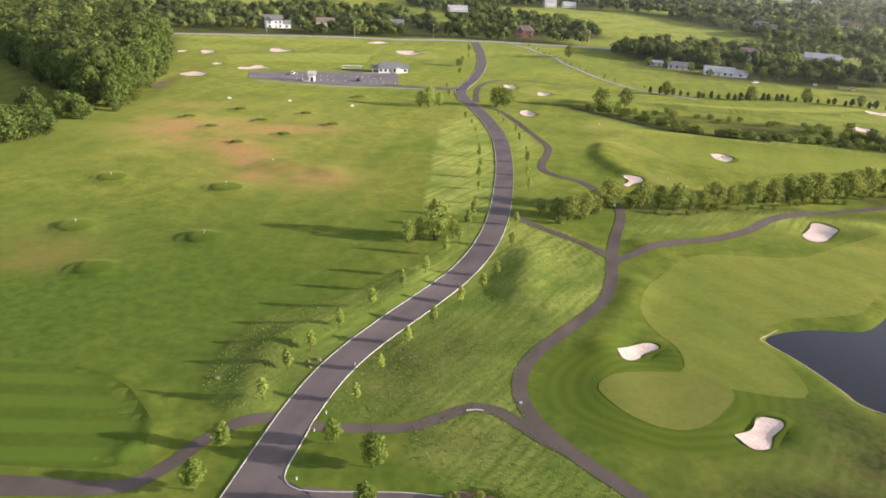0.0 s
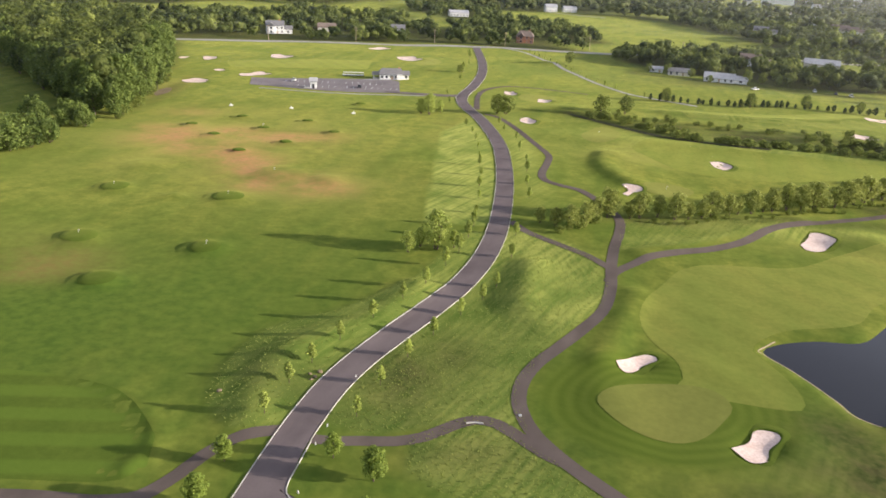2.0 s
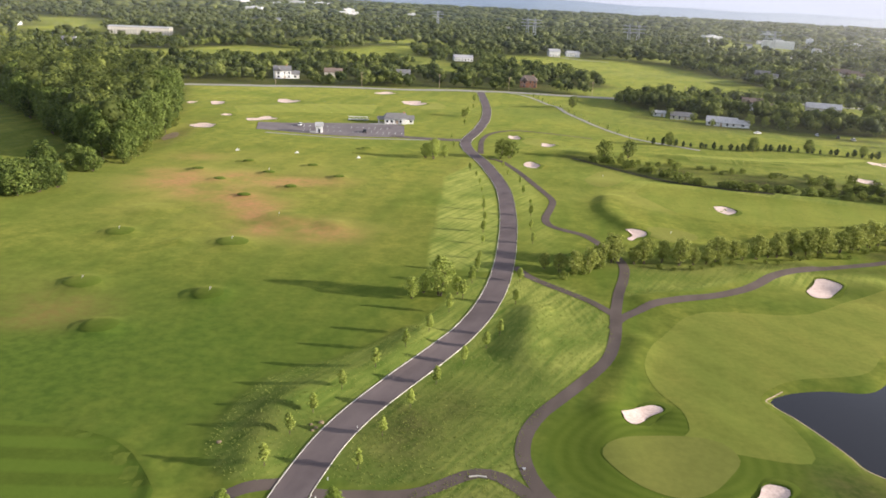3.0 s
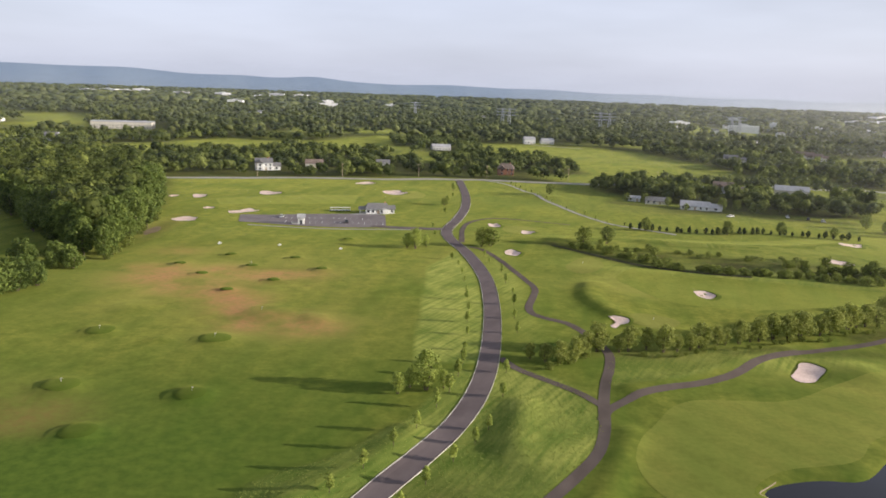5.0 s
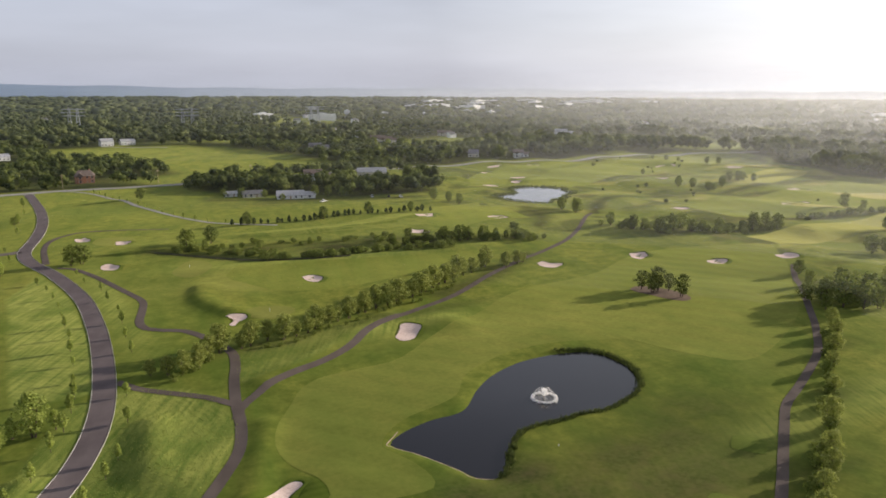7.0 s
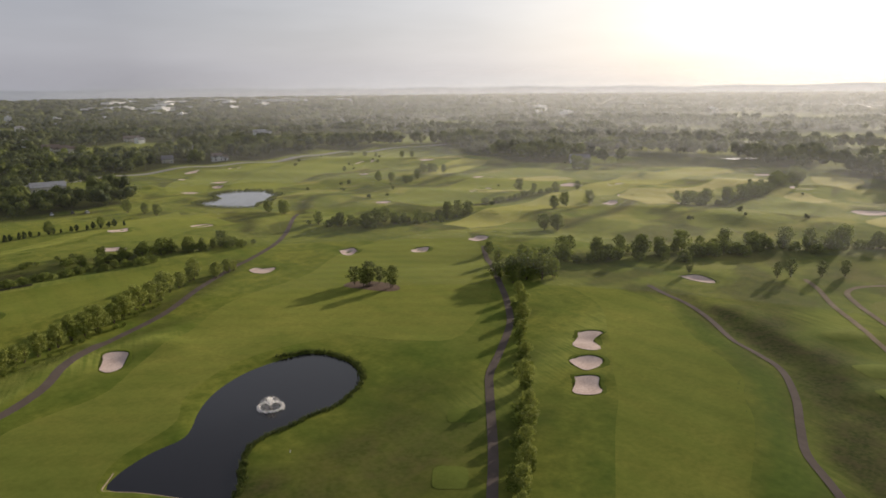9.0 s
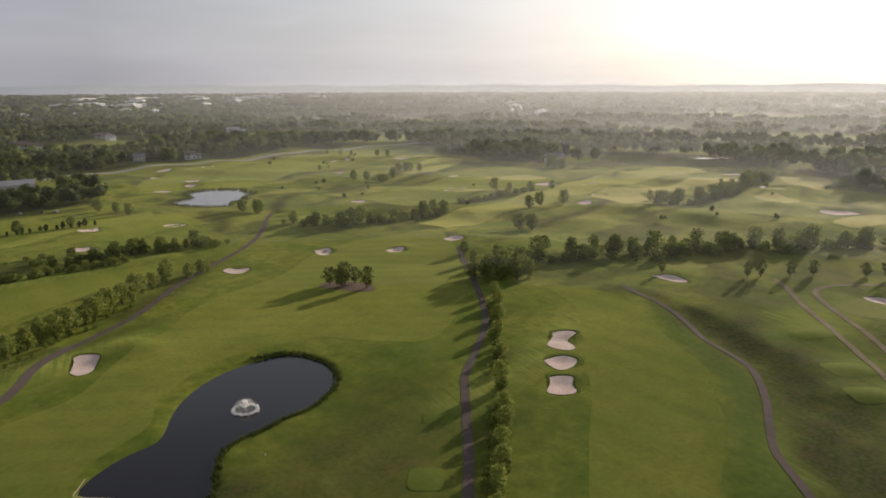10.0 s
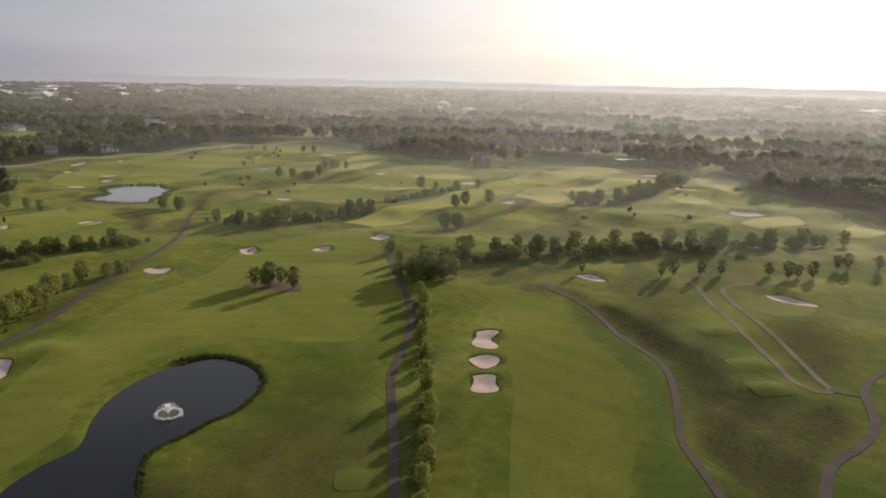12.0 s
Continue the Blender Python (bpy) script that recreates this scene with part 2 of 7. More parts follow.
BRICK_WALL = plain("brick_wall", (0.42, 0.20, 0.12), (0.52, 0.27, 0.16), 1.2, 0.85)
STEEL_WALL = plain("metal_cladding", (0.60, 0.61, 0.60), (0.72, 0.72, 0.71), 0.3, 0.5)
GREY_ROOF = plain("grey_shingles", (0.15, 0.15, 0.155), (0.23, 0.225, 0.22), 0.9, 0.85, 0.5)
BROWN_ROOF = plain("brown_shingles", (0.17, 0.13, 0.105), (0.26, 0.20, 0.16), 0.9, 0.85, 0.5)
PALE_ROOF = plain("pale_metal_roof", (0.36, 0.36, 0.37), (0.50, 0.50, 0.50), 0.4, 0.45)
DARK_GLASS = plain("window_glass", (0.02, 0.025, 0.03), (0.04, 0.045, 0.05), 1.0, 0.08, 0.0, 0.0, 0.6)
DARK_METAL = plain("dark_metal", (0.05, 0.05, 0.055), (0.09, 0.09, 0.095), 3.0, 0.45, 0.1, 0.6)
GALVANISED = plain("galvanised_steel", (0.42, 0.43, 0.44), (0.55, 0.56, 0.57), 3.0, 0.5, 0.1, 0.5)
BARK = plain("tree_bark", (0.085, 0.062, 0.045), (0.16, 0.12, 0.09), 4.0, 0.95, 0.6)
FLAG = plain("flag_cloth", (0.72, 0.70, 0.62), (0.85, 0.83, 0.76), 2.0, 0.8)
TYRE = plain("rubber", (0.015, 0.015, 0.015), (0.03, 0.03, 0.03), 4.0, 0.8)


def leaf(name, dark, light, per_tree=0.5, stands=False):
    m = Mat(name)
    isl = m.value("ShaderNodeNewGeometry", "Random Per Island")
    obj = m.attr("tone")[0] if stands else m.value("ShaderNodeObjectInfo", "Random")
    c = m.mix(isl, dark, light)
    c = m.mix(m.math("MULTIPLY", obj, per_tree), c, tuple(v * 1.35 for v in light))
    if stands:
        c = m.mix(m.math("MULTIPLY", m.attr("tone")[1], 0.7), c, tuple(v * 0.8 for v in dark))
    m.done(c, 0.75, spec=0.2)
    tr = m.n.new("ShaderNodeBsdfTranslucent")
    m.l.new(c, tr.inputs[0])
    mx = m.n.new("ShaderNodeMixShader")
    mx.inputs[0].default_value = 0.42
    m.l.new(m.bsdf.outputs[0], mx.inputs[1])
    m.l.new(tr.outputs[0], mx.inputs[2])
    m.l.new(mx.outputs[0], m.out.inputs[0])
    return m.m


LEAF = leaf("broad_leaves", (0.074, 0.110, 0.021), (0.228, 0.262, 0.053))
LEAF_YOUNG = leaf("young_leaves", (0.190, 0.250, 0.045), (0.400, 0.450, 0.105))
LEAF_RICH = leaf("rich_leaves", (0.088, 0.140, 0.022), (0.250, 0.315, 0.055))
LEAF_DULL = leaf("dull_leaves", (0.064, 0.088, 0.022), (0.175, 0.198, 0.052), 0.3)
LEAF_WOOD = leaf("wood_leaves", (0.048, 0.084, 0.020), (0.170, 0.218, 0.046), 0.5)
LEAF_OLIVE = leaf("olive_leaves", (0.160, 0.195, 0.042), (0.345, 0.370, 0.090), 0.35)
NEEDLE = leaf("needles", (0.024, 0.044, 0.016), (0.055, 0.085, 0.028), 0.4)
REED = leaf("reed_blades", (0.050, 0.074, 0.018), (0.125, 0.145, 0.040))
LONG_BLADES = leaf("long_grass_blades", (0.125, 0.172, 0.032), (0.280, 0.310, 0.072))
FAR_LEAF = leaf("far_wood_leaves", (0.046, 0.068, 0.022), (0.175, 0.196, 0.062), 0.9, True)
STAND_LEAF = leaf("stand_leaves", (0.040, 0.064, 0.016), (0.185, 0.215, 0.048), 0.9, True)


def water_material(name, tint, ripple, gloss=0.5):
    m = Mat(name)
    r1, r2 = m.noise(0.9, 3.0, lo=0.2, hi=0.8), m.noise(0.12, 3.0, lo=0.2, hi=0.8)
    h = m.math("ADD", m.math("MULTIPLY", r1, 0.5), m.math("MULTIPLY", r2, 0.5))
    return m.done(tint, 0.05, h, ripple, 0.05, spec=gloss)


WATER = water_material("pond_water", (0.012, 0.012, 0.015), 0.12, 0.25)
WATER_FAR = water_material("far_water", (0.15, 0.155, 0.16), 0.02, 1.0)


def spray_material(name, clear_part):
    m = Mat(name)
    m.done((0.95, 0.95, 0.95), 0.6)
    tr = m.n.new("ShaderNodeBsdfTranslucent")
    tr.inputs[0].default_value = (0.98, 0.97, 0.95, 1)
    clear = m.n.new("ShaderNodeBsdfTransparent")
    a, b = m.n.new("ShaderNodeMixShader"), m.n.new("ShaderNodeMixShader")
    a.inputs[0].default_value, b.inputs[0].default_value = 0.70, clear_part
    m.l.new(m.bsdf.outputs[0], a.inputs[1])
    m.l.new(tr.outputs[0], a.inputs[2])
    m.l.new(a.outputs[0], b.inputs[1])
    m.l.new(clear.outputs[0], b.inputs[2])
    m.l.new(b.outputs[0], m.out.inputs[0])
    return m.m


SPRAY = spray_material("water_spray", 0.05)
MIST = spray_material("fine_water_mist", 0.86)


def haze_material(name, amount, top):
    """Haze for the added sheets: mostly clear with a little scattering, thinning out upwards."""
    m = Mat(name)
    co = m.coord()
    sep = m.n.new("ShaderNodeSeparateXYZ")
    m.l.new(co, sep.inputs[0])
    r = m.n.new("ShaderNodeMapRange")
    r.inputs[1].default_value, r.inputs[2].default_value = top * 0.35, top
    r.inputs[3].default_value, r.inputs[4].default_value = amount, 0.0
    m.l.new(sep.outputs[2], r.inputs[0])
    # more haze on the sun's side, added for the bright glare there
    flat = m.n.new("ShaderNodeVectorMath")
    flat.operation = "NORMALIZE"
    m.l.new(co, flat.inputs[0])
    sun_side = m.n.new("ShaderNodeVectorMath")
    sun_side.operation = "DOT_PRODUCT"
    sun_side.inputs[1].default_value = (math.sin(radians(88)), math.cos(radians(88)), 0)
    m.l.new(flat.outputs[0], sun_side.inputs[0])
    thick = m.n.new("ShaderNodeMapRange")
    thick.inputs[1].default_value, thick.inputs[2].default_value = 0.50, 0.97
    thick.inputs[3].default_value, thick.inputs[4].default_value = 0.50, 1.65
    m.l.new(sun_side.outputs["Value"], thick.inputs[0])
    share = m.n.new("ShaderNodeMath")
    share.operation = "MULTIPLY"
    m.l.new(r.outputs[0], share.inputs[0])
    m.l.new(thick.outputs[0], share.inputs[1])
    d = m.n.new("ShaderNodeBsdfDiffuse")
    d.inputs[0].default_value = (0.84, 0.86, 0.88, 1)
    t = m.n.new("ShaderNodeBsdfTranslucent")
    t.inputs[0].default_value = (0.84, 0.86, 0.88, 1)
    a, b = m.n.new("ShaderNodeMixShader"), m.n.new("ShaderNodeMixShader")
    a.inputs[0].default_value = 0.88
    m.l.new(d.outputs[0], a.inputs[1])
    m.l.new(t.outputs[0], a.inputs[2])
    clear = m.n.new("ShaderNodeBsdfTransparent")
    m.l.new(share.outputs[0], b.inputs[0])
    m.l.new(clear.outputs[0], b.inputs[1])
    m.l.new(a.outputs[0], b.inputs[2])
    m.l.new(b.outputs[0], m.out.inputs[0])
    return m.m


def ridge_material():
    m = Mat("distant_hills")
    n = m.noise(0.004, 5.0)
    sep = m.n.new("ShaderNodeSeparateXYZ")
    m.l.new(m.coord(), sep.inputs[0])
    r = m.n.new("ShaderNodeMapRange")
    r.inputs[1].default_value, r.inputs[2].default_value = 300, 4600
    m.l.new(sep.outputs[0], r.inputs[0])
    # haze and the sunward brightening are put into the hills' own glow
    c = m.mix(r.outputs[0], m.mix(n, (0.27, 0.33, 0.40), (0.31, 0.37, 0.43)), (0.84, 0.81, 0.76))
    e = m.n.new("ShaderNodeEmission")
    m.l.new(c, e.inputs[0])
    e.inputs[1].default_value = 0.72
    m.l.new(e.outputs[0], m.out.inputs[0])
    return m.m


RIDGE = ridge_material()


# ---------------------------------------------------------------- shapes
def mesh_from(name, verts, faces, material, smooth=True):
    me = bpy.data.meshes.new(name)
    me.from_pydata([tuple(v) for v in verts], [], faces)
    me.materials.append(material)
    if smooth:
        me.polygons.foreach_set("use_smooth", [True] * len(me.polygons))
    me.update()
    return me


def part(name, bm, material, parent, label=""):
    me = bpy.data.meshes.new(name)
    bm.to_mesh(me)
    bm.free()
    me.materials.append(material)
    ob = new(name, me)
    ob.parent = parent
    return tagged(ob, label)


def thing(name, label, category, group="", at=None, kind=""):
    e = new(name)
    e.empty_display_size = 0.5
    if at is not None:
        e.matrix_world = at
    return tagged(e, label, category, group, kind)


def add_box(bm, x0, y0, z0, x1, y1, z1, bevel=0.0):
    m = Matrix.Translation(((x0 + x1) / 2, (y0 + y1) / 2, (z0 + z1) / 2)) @ Matrix.Diagonal((x1 - x0, y1 - y0, z1 - z0, 1))
    r = bmesh.ops.create_cube(bm, size=1.0, matrix=m)
    if bevel:
        edges = list({e for v in r["verts"] for e in v.link_edges})
        bmesh.ops.bevel(bm, geom=edges, offset=bevel, segments=1, affect="EDGES")


def box(x0, y0, z0, x1, y1, z1, bevel=0.0):
    bm = bmesh.new()
    add_box(bm, x0, y0, z0, x1, y1, z1, bevel)
    return bm


def add_rod(bm, a, b, ra, rb, sides=6):
    a, b = Vector(a), Vector(b)
    m = Matrix.Translation((a + b) / 2) @ (b - a).to_track_quat("Z", "Y").to_matrix().to_4x4()
    bmesh.ops.create_cone(bm, cap_ends=True, segments=sides, radius1=ra, radius2=rb, depth=(b - a).length, matrix=m)


def rod(a, b, ra, rb, sides=8):
    bm = bmesh.new()
    add_rod(bm, a, b, ra, rb, sides)
    return bm


def spline(points, step=2.0, closed=False):
    """A smooth curve through the points, sampled about every step metres."""
    p = [np.array(q, float) for q in points]
    n = len(p)
    out = []
    for i in range(n if closed else n - 1):
        if closed:
            a, b, c, d = p[i - 1], p[i], p[(i + 1) % n], p[(i + 2) % n]
        else:
            b, c = p[i], p[i + 1]
            a = p[i - 1] if i > 0 else 2 * b - c
            d = p[i + 2] if i + 2 < n else 2 * c - b
        k = max(2, int(np.linalg.norm(c - b) / step))
        for s in range(k):
            t = s / k
            out.append(0.5 * (2 * b + (c - a) * t + (2 * a - 5 * b + 4 * c - d) * t * t + (3 * b - a - 3 * c + d) * t ** 3))
    if not closed:
        out.append(p[-1])
    return np.array(out)


def resample(curve, n):
    d = np.r_[0, np.cumsum(np.linalg.norm(np.diff(curve, axis=0), axis=1))]
    s = np.linspace(0, d[-1], n)
    return np.stack([np.interp(s, d, curve[:, k]) for k in range(curve.shape[1])], -1)


def polygon_distance(x, y, poly):
    """Signed distance to a closed outline: minus inside."""
    best = np.full(x.shape, 1e9)
    inside = np.zeros(x.shape, bool)
    for (ax, ay), (bx, by) in zip(poly, np.roll(poly, -1, axis=0)):
        dx, dy = bx - ax, by - ay
        t = np.clip(((x - ax) * dx + (y - ay) * dy) / (dx * dx + dy * dy + 1e-9), 0, 1)
        best = np.minimum(best, (x - ax - t * dx) ** 2 + (y - ay - t * dy) ** 2)
        cross = (ay > y) != (by > y)
        inside ^= cross & (x < (bx - ax) * (y - ay) / (by - ay + 1e-12) + ax)
    best = np.sqrt(best)
    return np.where(inside, -best, best)


# ---------------------------------------------------------------- the lie of the land
POND = spline([(60.6, 114.2), (65.2, 117.6), (73.4, 119.5), (80.5, 119.2), (84.6, 121.4), (91.4, 127.4), (99.4, 132.4), (109.5, 135.8),
               (118.4, 136.3), (127, 134.6), (132, 131.6), (133.4, 126.4), (132.4, 118.2), (128.9, 112.3), (123.7, 107.5), (117.4, 104.8), (109.2, 103.4), (103, 104.8),
               (96.6, 104.8), (91.6, 105.6), (87, 105.4), (82.6, 102.8), (78.2, 99.0), (74.4, 94.6), (70.8, 92.8), (67.8, 95.4), (67.2, 98.4), (65.4, 103.8), (63.2, 109.2)], 2.0, True)
FAR_POND = spline([(281, 368), (287, 379), (305, 382), (312, 396), (326, 403), (340, 395), (347, 383), (341, 369), (338, 358), (325, 355), (317, 345), (305, 344), (295, 335), (285, 345)], 4.0, True)
WATER_Z = -0.45

ROAD_LINE = [(-22.6, 60), (-20.6, 70.5), (-19.0, 79.0), (-17.2, 87.2), (-14.6, 96.4), (-11.0, 104.8), (-6.2, 113.4), (0.3, 124.4), (6.6, 136.4), (12.2, 151.4), (16.6, 170.5), (20.2, 197.2), (22.5, 226), (22.9, 259),
             (18.6, 296.2), (12.3, 325.6), (11.8, 347), (18.4, 378), (24.3, 417), (27.0, 463), (26.5, 528), (26, 541)]
ROAD_GRADE = spline(ROAD_LINE, 3.0)

# sand bunkers: x, y, half axes along and across, turn, depth, shape number
BUNKERS = [
    (36.4, 107.8, 4.0, 3.0, 22, 0.6, 1), (98.0, 172.2, 4.8, 6.4, -22, 0.9, 2), (48.6, 86.0, 4.6, 3.2, 40, 0.8, 3),
    (59.8, 208.6, 3.4, 4.6, -25, 0.7, 4), (98.6, 242.4, 3.2, 4.6, -25, 0.8, 5), (38.0, 299.3, 3.6, 5.6, 4, 1.0, 6),
    (36.2, 362.7, 2.7, 5.8, 0, 0.8, 7), (50.6, 345.8, 3.2, 5.0, 0, 0.8, 8), (-116.4, 354.6, 6.4, 6.0, 15, 0.7, 9),
    (-95.0, 383.0, 9.4, 5.4, 42, 0.8, 10), (-131.4, 427.7, 4.6, 6.5, 20, 0.8, 11), (-145.1, 424.8, 2.6, 5.0, 0, 0.7, 12),
    (-114.4, 388.0, 2.8, 3.6, 10, 0.6, 13), (-94.4, 446.8, 6.8, 7.0, 0, 1.0, 14), (-40.0, 505.1, 7.0, 6.0, 20, 0.9, 15),
    (-18.6, 465.5, 7.9, 8.6, -25, 1.1, 16), (188.4, 213.2, 5.8, 4.4, -40, 0.7, 18),
    (230.8, 204.6, 4.2, 5.4, -48, 1.3, 19), (249.4, 179.2, 3.6, 4.4, -50, 1.1, 20), (281.2, 168.6, 4.2, 4.6, -40, 1.0, 21),
    (181.0, 71.4, 5.6, 5.0, -40, 0.8, 22), (164.9, 65.6, 4.4, 4.2, -55, 0.7, 23), (151.4, 59.4, 4.4, 4.8, -60, 0.7, 24),
    (263.6, 63.4, 7.0, 3.0, -97, 1.2, 25), (271.6, -7.0, 8.8, 3.2, -105, 1.2, 26),
    (449, 21, 10.0, 5.4, -62, 1.0, 27), (534, 67, 9.0, 6.0, -60, 1.0, 28), (204.4, 335.2, 6.8, 4.0, 25, 0.7, 29), (236.6, 311.2, 5.2, 4.4, -20, 0.7, 30),
    (178.6, 299.5, 5.4, 4.6, -30, 0.7, 31), (457, 163, 5.4, 5.4, -45, 0.9, 32), (495, 184, 5.0, 5.6, -60, 0.9, 33),
    (410, 154, 4.8, 4.4, -40, 0.8, 34), (388, 517, 7.0, 5.0, -10, 0.8, 35), (360, 491, 5.0, 5.0, -20, 0.8, 36),
    (310, 417, 6.4, 5.0, -20, 0.9, 37), (434, 257, 6.6, 4.0, -50, 0.9, 38), (407, 246, 5.0, 4.0, -50, 0.9, 39),
    (483, 286, 8.0, 5.0, -40, 0.8, 40), (358, 445, 6.0, 4.4, 0, 0.8, 41), (343, 429, 4.4, 4.4, 0, 0.8, 42), (479, 211, 8.5, 6.0, -55, 0.9, 43),
    (429, 512, 5.0, 5.0, 0, 0.8, 44), (531, 446, 9.0, 5.0, -20, 0.8, 45), (453, 384, 4.6, 4.6, 0, 0.9, 46), (344, 275, 5.0, 3.4, -40, 0.8, 47),
    (460, 117, 4.4, 4.4, -40, 0.8, 48), (436, 124, 5.0, 4.4, -40, 0.8, 49), (602, 105, 7.0, 4.0, -60, 0.6, 50), (561, 396, 7.0, 5.0, -30, 0.7, 51),
]
# rims of the bunkers that lie near: smooth closed curves through a few plan points
RIMS = {1: [(32.6, 107.7), (35.9, 109.8), (38.2, 111.1), (40.0, 110.8), (40.4, 109), (37.7, 107.4), (34.6, 104.6), (33, 105)],
        3: [(44.3, 85.2), (47.6, 87.0), (49.7, 90.0), (52.8, 89.2), (52.4, 87.3), (50, 85.1), (48.5, 82.6), (45.9, 82.1)],
        2: [(92.8, 169.4), (97.6, 175.4), (99.8, 178.9), (102.8, 178.4), (104.0, 173.4), (100.4, 169), (96.2, 165.4), (92.8, 165.8)],
        4: [(57.3, 213), (60.6, 212.8), (63.4, 211.2), (62.4, 207.8), (59.5, 207.0), (57.4, 203.7), (56.2, 205.4), (58.8, 209.4)],
        5: [(95.9, 246.4), (100.4, 247.0), (102.0, 240.4), (98.0, 236.8), (95.6, 240.4)],
        18: [(185.6, 217.6), (189.6, 218.4), (190.6, 214.9), (193.9, 211), (189, 208.1), (184.6, 208.3), (183.8, 213)],
        22: [(185.2, 76.6), (188.1, 73.8), (188.1, 69.8), (182.3, 70.2), (176.0, 65.6), (173.1, 67.9), (174.8, 73.4), (181, 74.9)],
        23: [(163.8, 69.6), (167.7, 68.4), (169.5, 65.9), (169, 62.4), (165.8, 61.1), (159.8, 62.5), (160.8, 66)],
        24: [(154.4, 64.0), (156.4, 61.9), (157.2, 58.5), (153.6, 56.9), (149.6, 54.7), (146.4, 56.9), (145.9, 60.5), (151.0, 62.1)],
        25: [(263.7, 70.3), (267.4, 66.0), (266.6, 61.0), (263.4, 56.8), (260.4, 58.2), (260.6, 63.4)],
        26: [(273.6, 1.6), (275.8, -3.7), (274.6, -9.3), (271.0, -16.4), (268.4, -14.6), (269.8, -7.9), (269.6, -2.2)]}
# raised target greens of the driving range: x, y, radius, height
TARGETS = [(-86.4, 189, 4.8, 1.0), (-54.6, 184.5, 5.2, 1.0), (-50.2, 149.6, 4.6, 1.1), (-79.6, 152.8, 5.2, 1.1), (-65.8, 131, 4.6, 1.0),
           (-46, 209, 8, 0.8), (-31, 205, 5, 0.7), (-87, 211, 6, 0.6), (-69, 183.6, 2.6, 0.8)]
TARGETS_FAR = [(-89.5, 264), (-77.6, 250.6), (-75, 280), (-63.2, 263.6), (-51.4, 244.6), (-49.4, 277.4), (-37, 261), (-63.8, 231), (-33, 316)]
TARGETS += [(x, y, 2.7, 1.0) for x, y in TARGETS_FAR]
# gentle banks: x, y, half length, half width, turn, height
BANKS = [(-24, 107, 20, 6, 52, 0.7), (67, 232, 8, 16, 0, 1.0), (24, 128, 8, 16, -10, 1.0),
         (29, 97, 5, 10, 0, 0.7), (48, 108, 5, 5, 0, 0.4), (182.5, -5.4, 9, 6.5, -52, 1.5), (198, 0.4, 9, 6.5, -48, 1.3), (223.5, 11.2, 9, 6, -42, 1.0), (120.8, 75.4, 5, 4.6, 32, 0.5), (97.8, 63.4, 5.4, 4.8, 32, 0.5), (150, 20, 40, 5, 20, 0.8),
         (205, 33, 30, 6, 38, -0.7), (113, 172, 6, 8, 0, 1.4), (140, 150, 22, 10, 20, 0.6), (175, 130, 14, 9, 0, 0.6),
         (120, 265, 60, 8, -8, 1.2), (250, 150, 30, 9, -30, -1.0), (150, 110, 10, 8, 30, 0.6), (60, 330, 14, 8, 10, 1.2), (75, 470, 22, 9, -30, 1.2)]
hump_rng = random.Random(77)
BANKS += [(hump_rng.uniform(300, 620), hump_rng.uniform(40, 480), hump_rng.uniform(7, 16), hump_rng.uniform(5, 9), hump_rng.uniform(-60, 60), hump_rng.uniform(0.6, 1.7)) for _ in range(46)]
BANKS = [b for b in BANKS if not (260 < b[0] < 375 and 310 < b[1] < 425)]
# long berms: line, half width, height
RIDGES = [(spline([(-25, 89), (-25.5, 96), (-23.5, 104), (-17, 112), (-9, 121), (-2, 134)], 1.5), 3.4, 1.15), (spline([(-52, 97), (-44, 92), (-38.5, 86), (-36.5, 81), (-38, 76)], 1.0), 1.5, 0.45),
          (spline([(18, 128), (20, 138), (23, 148)], 1.5), 4.0, 1.3), (spline([(30, 108), (36, 120), (43, 136)], 1.5), 3.0, 0.9),
          (spline([(178, 3), (195, 10), (212, 24), (232, 44)], 2), 6.0, 0.8), (spline([(61, 216), (57, 228), (57, 240), (61, 250)], 2), 4.6, 1.4),
          (spline([(50, 158), (75, 172), (100, 188)], 2), 4.0, 1.0), (spline([(104, 330), (150, 325), (200, 335)], 3), 5.0, 1.2)]
# long uncut grass beside the road: outlines
LONG_GRASS = [np.array(p, float) for p in (
    [(-26.5, 85), (-31.5, 90), (-32.6, 94), (-32.4, 101), (-31, 108), (-28.4, 114.4), (-24, 118.6), (-18, 121.6), (-13.4, 126), (-7, 134), (-2.4, 139.7), (1.5, 150), (9, 168), (17, 168), (12.4, 151), (0.3, 124.5), (-11, 105), (-17, 87)],
    [(-14, 88), (-11, 105), (0, 124), (12.4, 151), (17, 170), (26, 169), (33.6, 163), (38.4, 155), (38.3, 140), (34.7, 129), (22, 112), (15, 99), (15, 93), (16, 87), (8, 90), (1, 88), (-8, 85)],
    [(-2, 85), (5, 89.5), (11, 89), (17, 83), (22, 76), (26, 71.5), (14, 71), (4, 73), (-2, 78)],
    [(45, 160), (62, 163.5), (75, 171), (86, 181), (97, 187.5), (85, 189), (62, 183), (50, 181)],
    [(-2, 174), (2, 272), (14, 300), (20, 260), (19, 200), (15, 172)])]
SX, SY = math.sin(radians(SUN_AZ)), math.cos(radians(SUN_AZ))


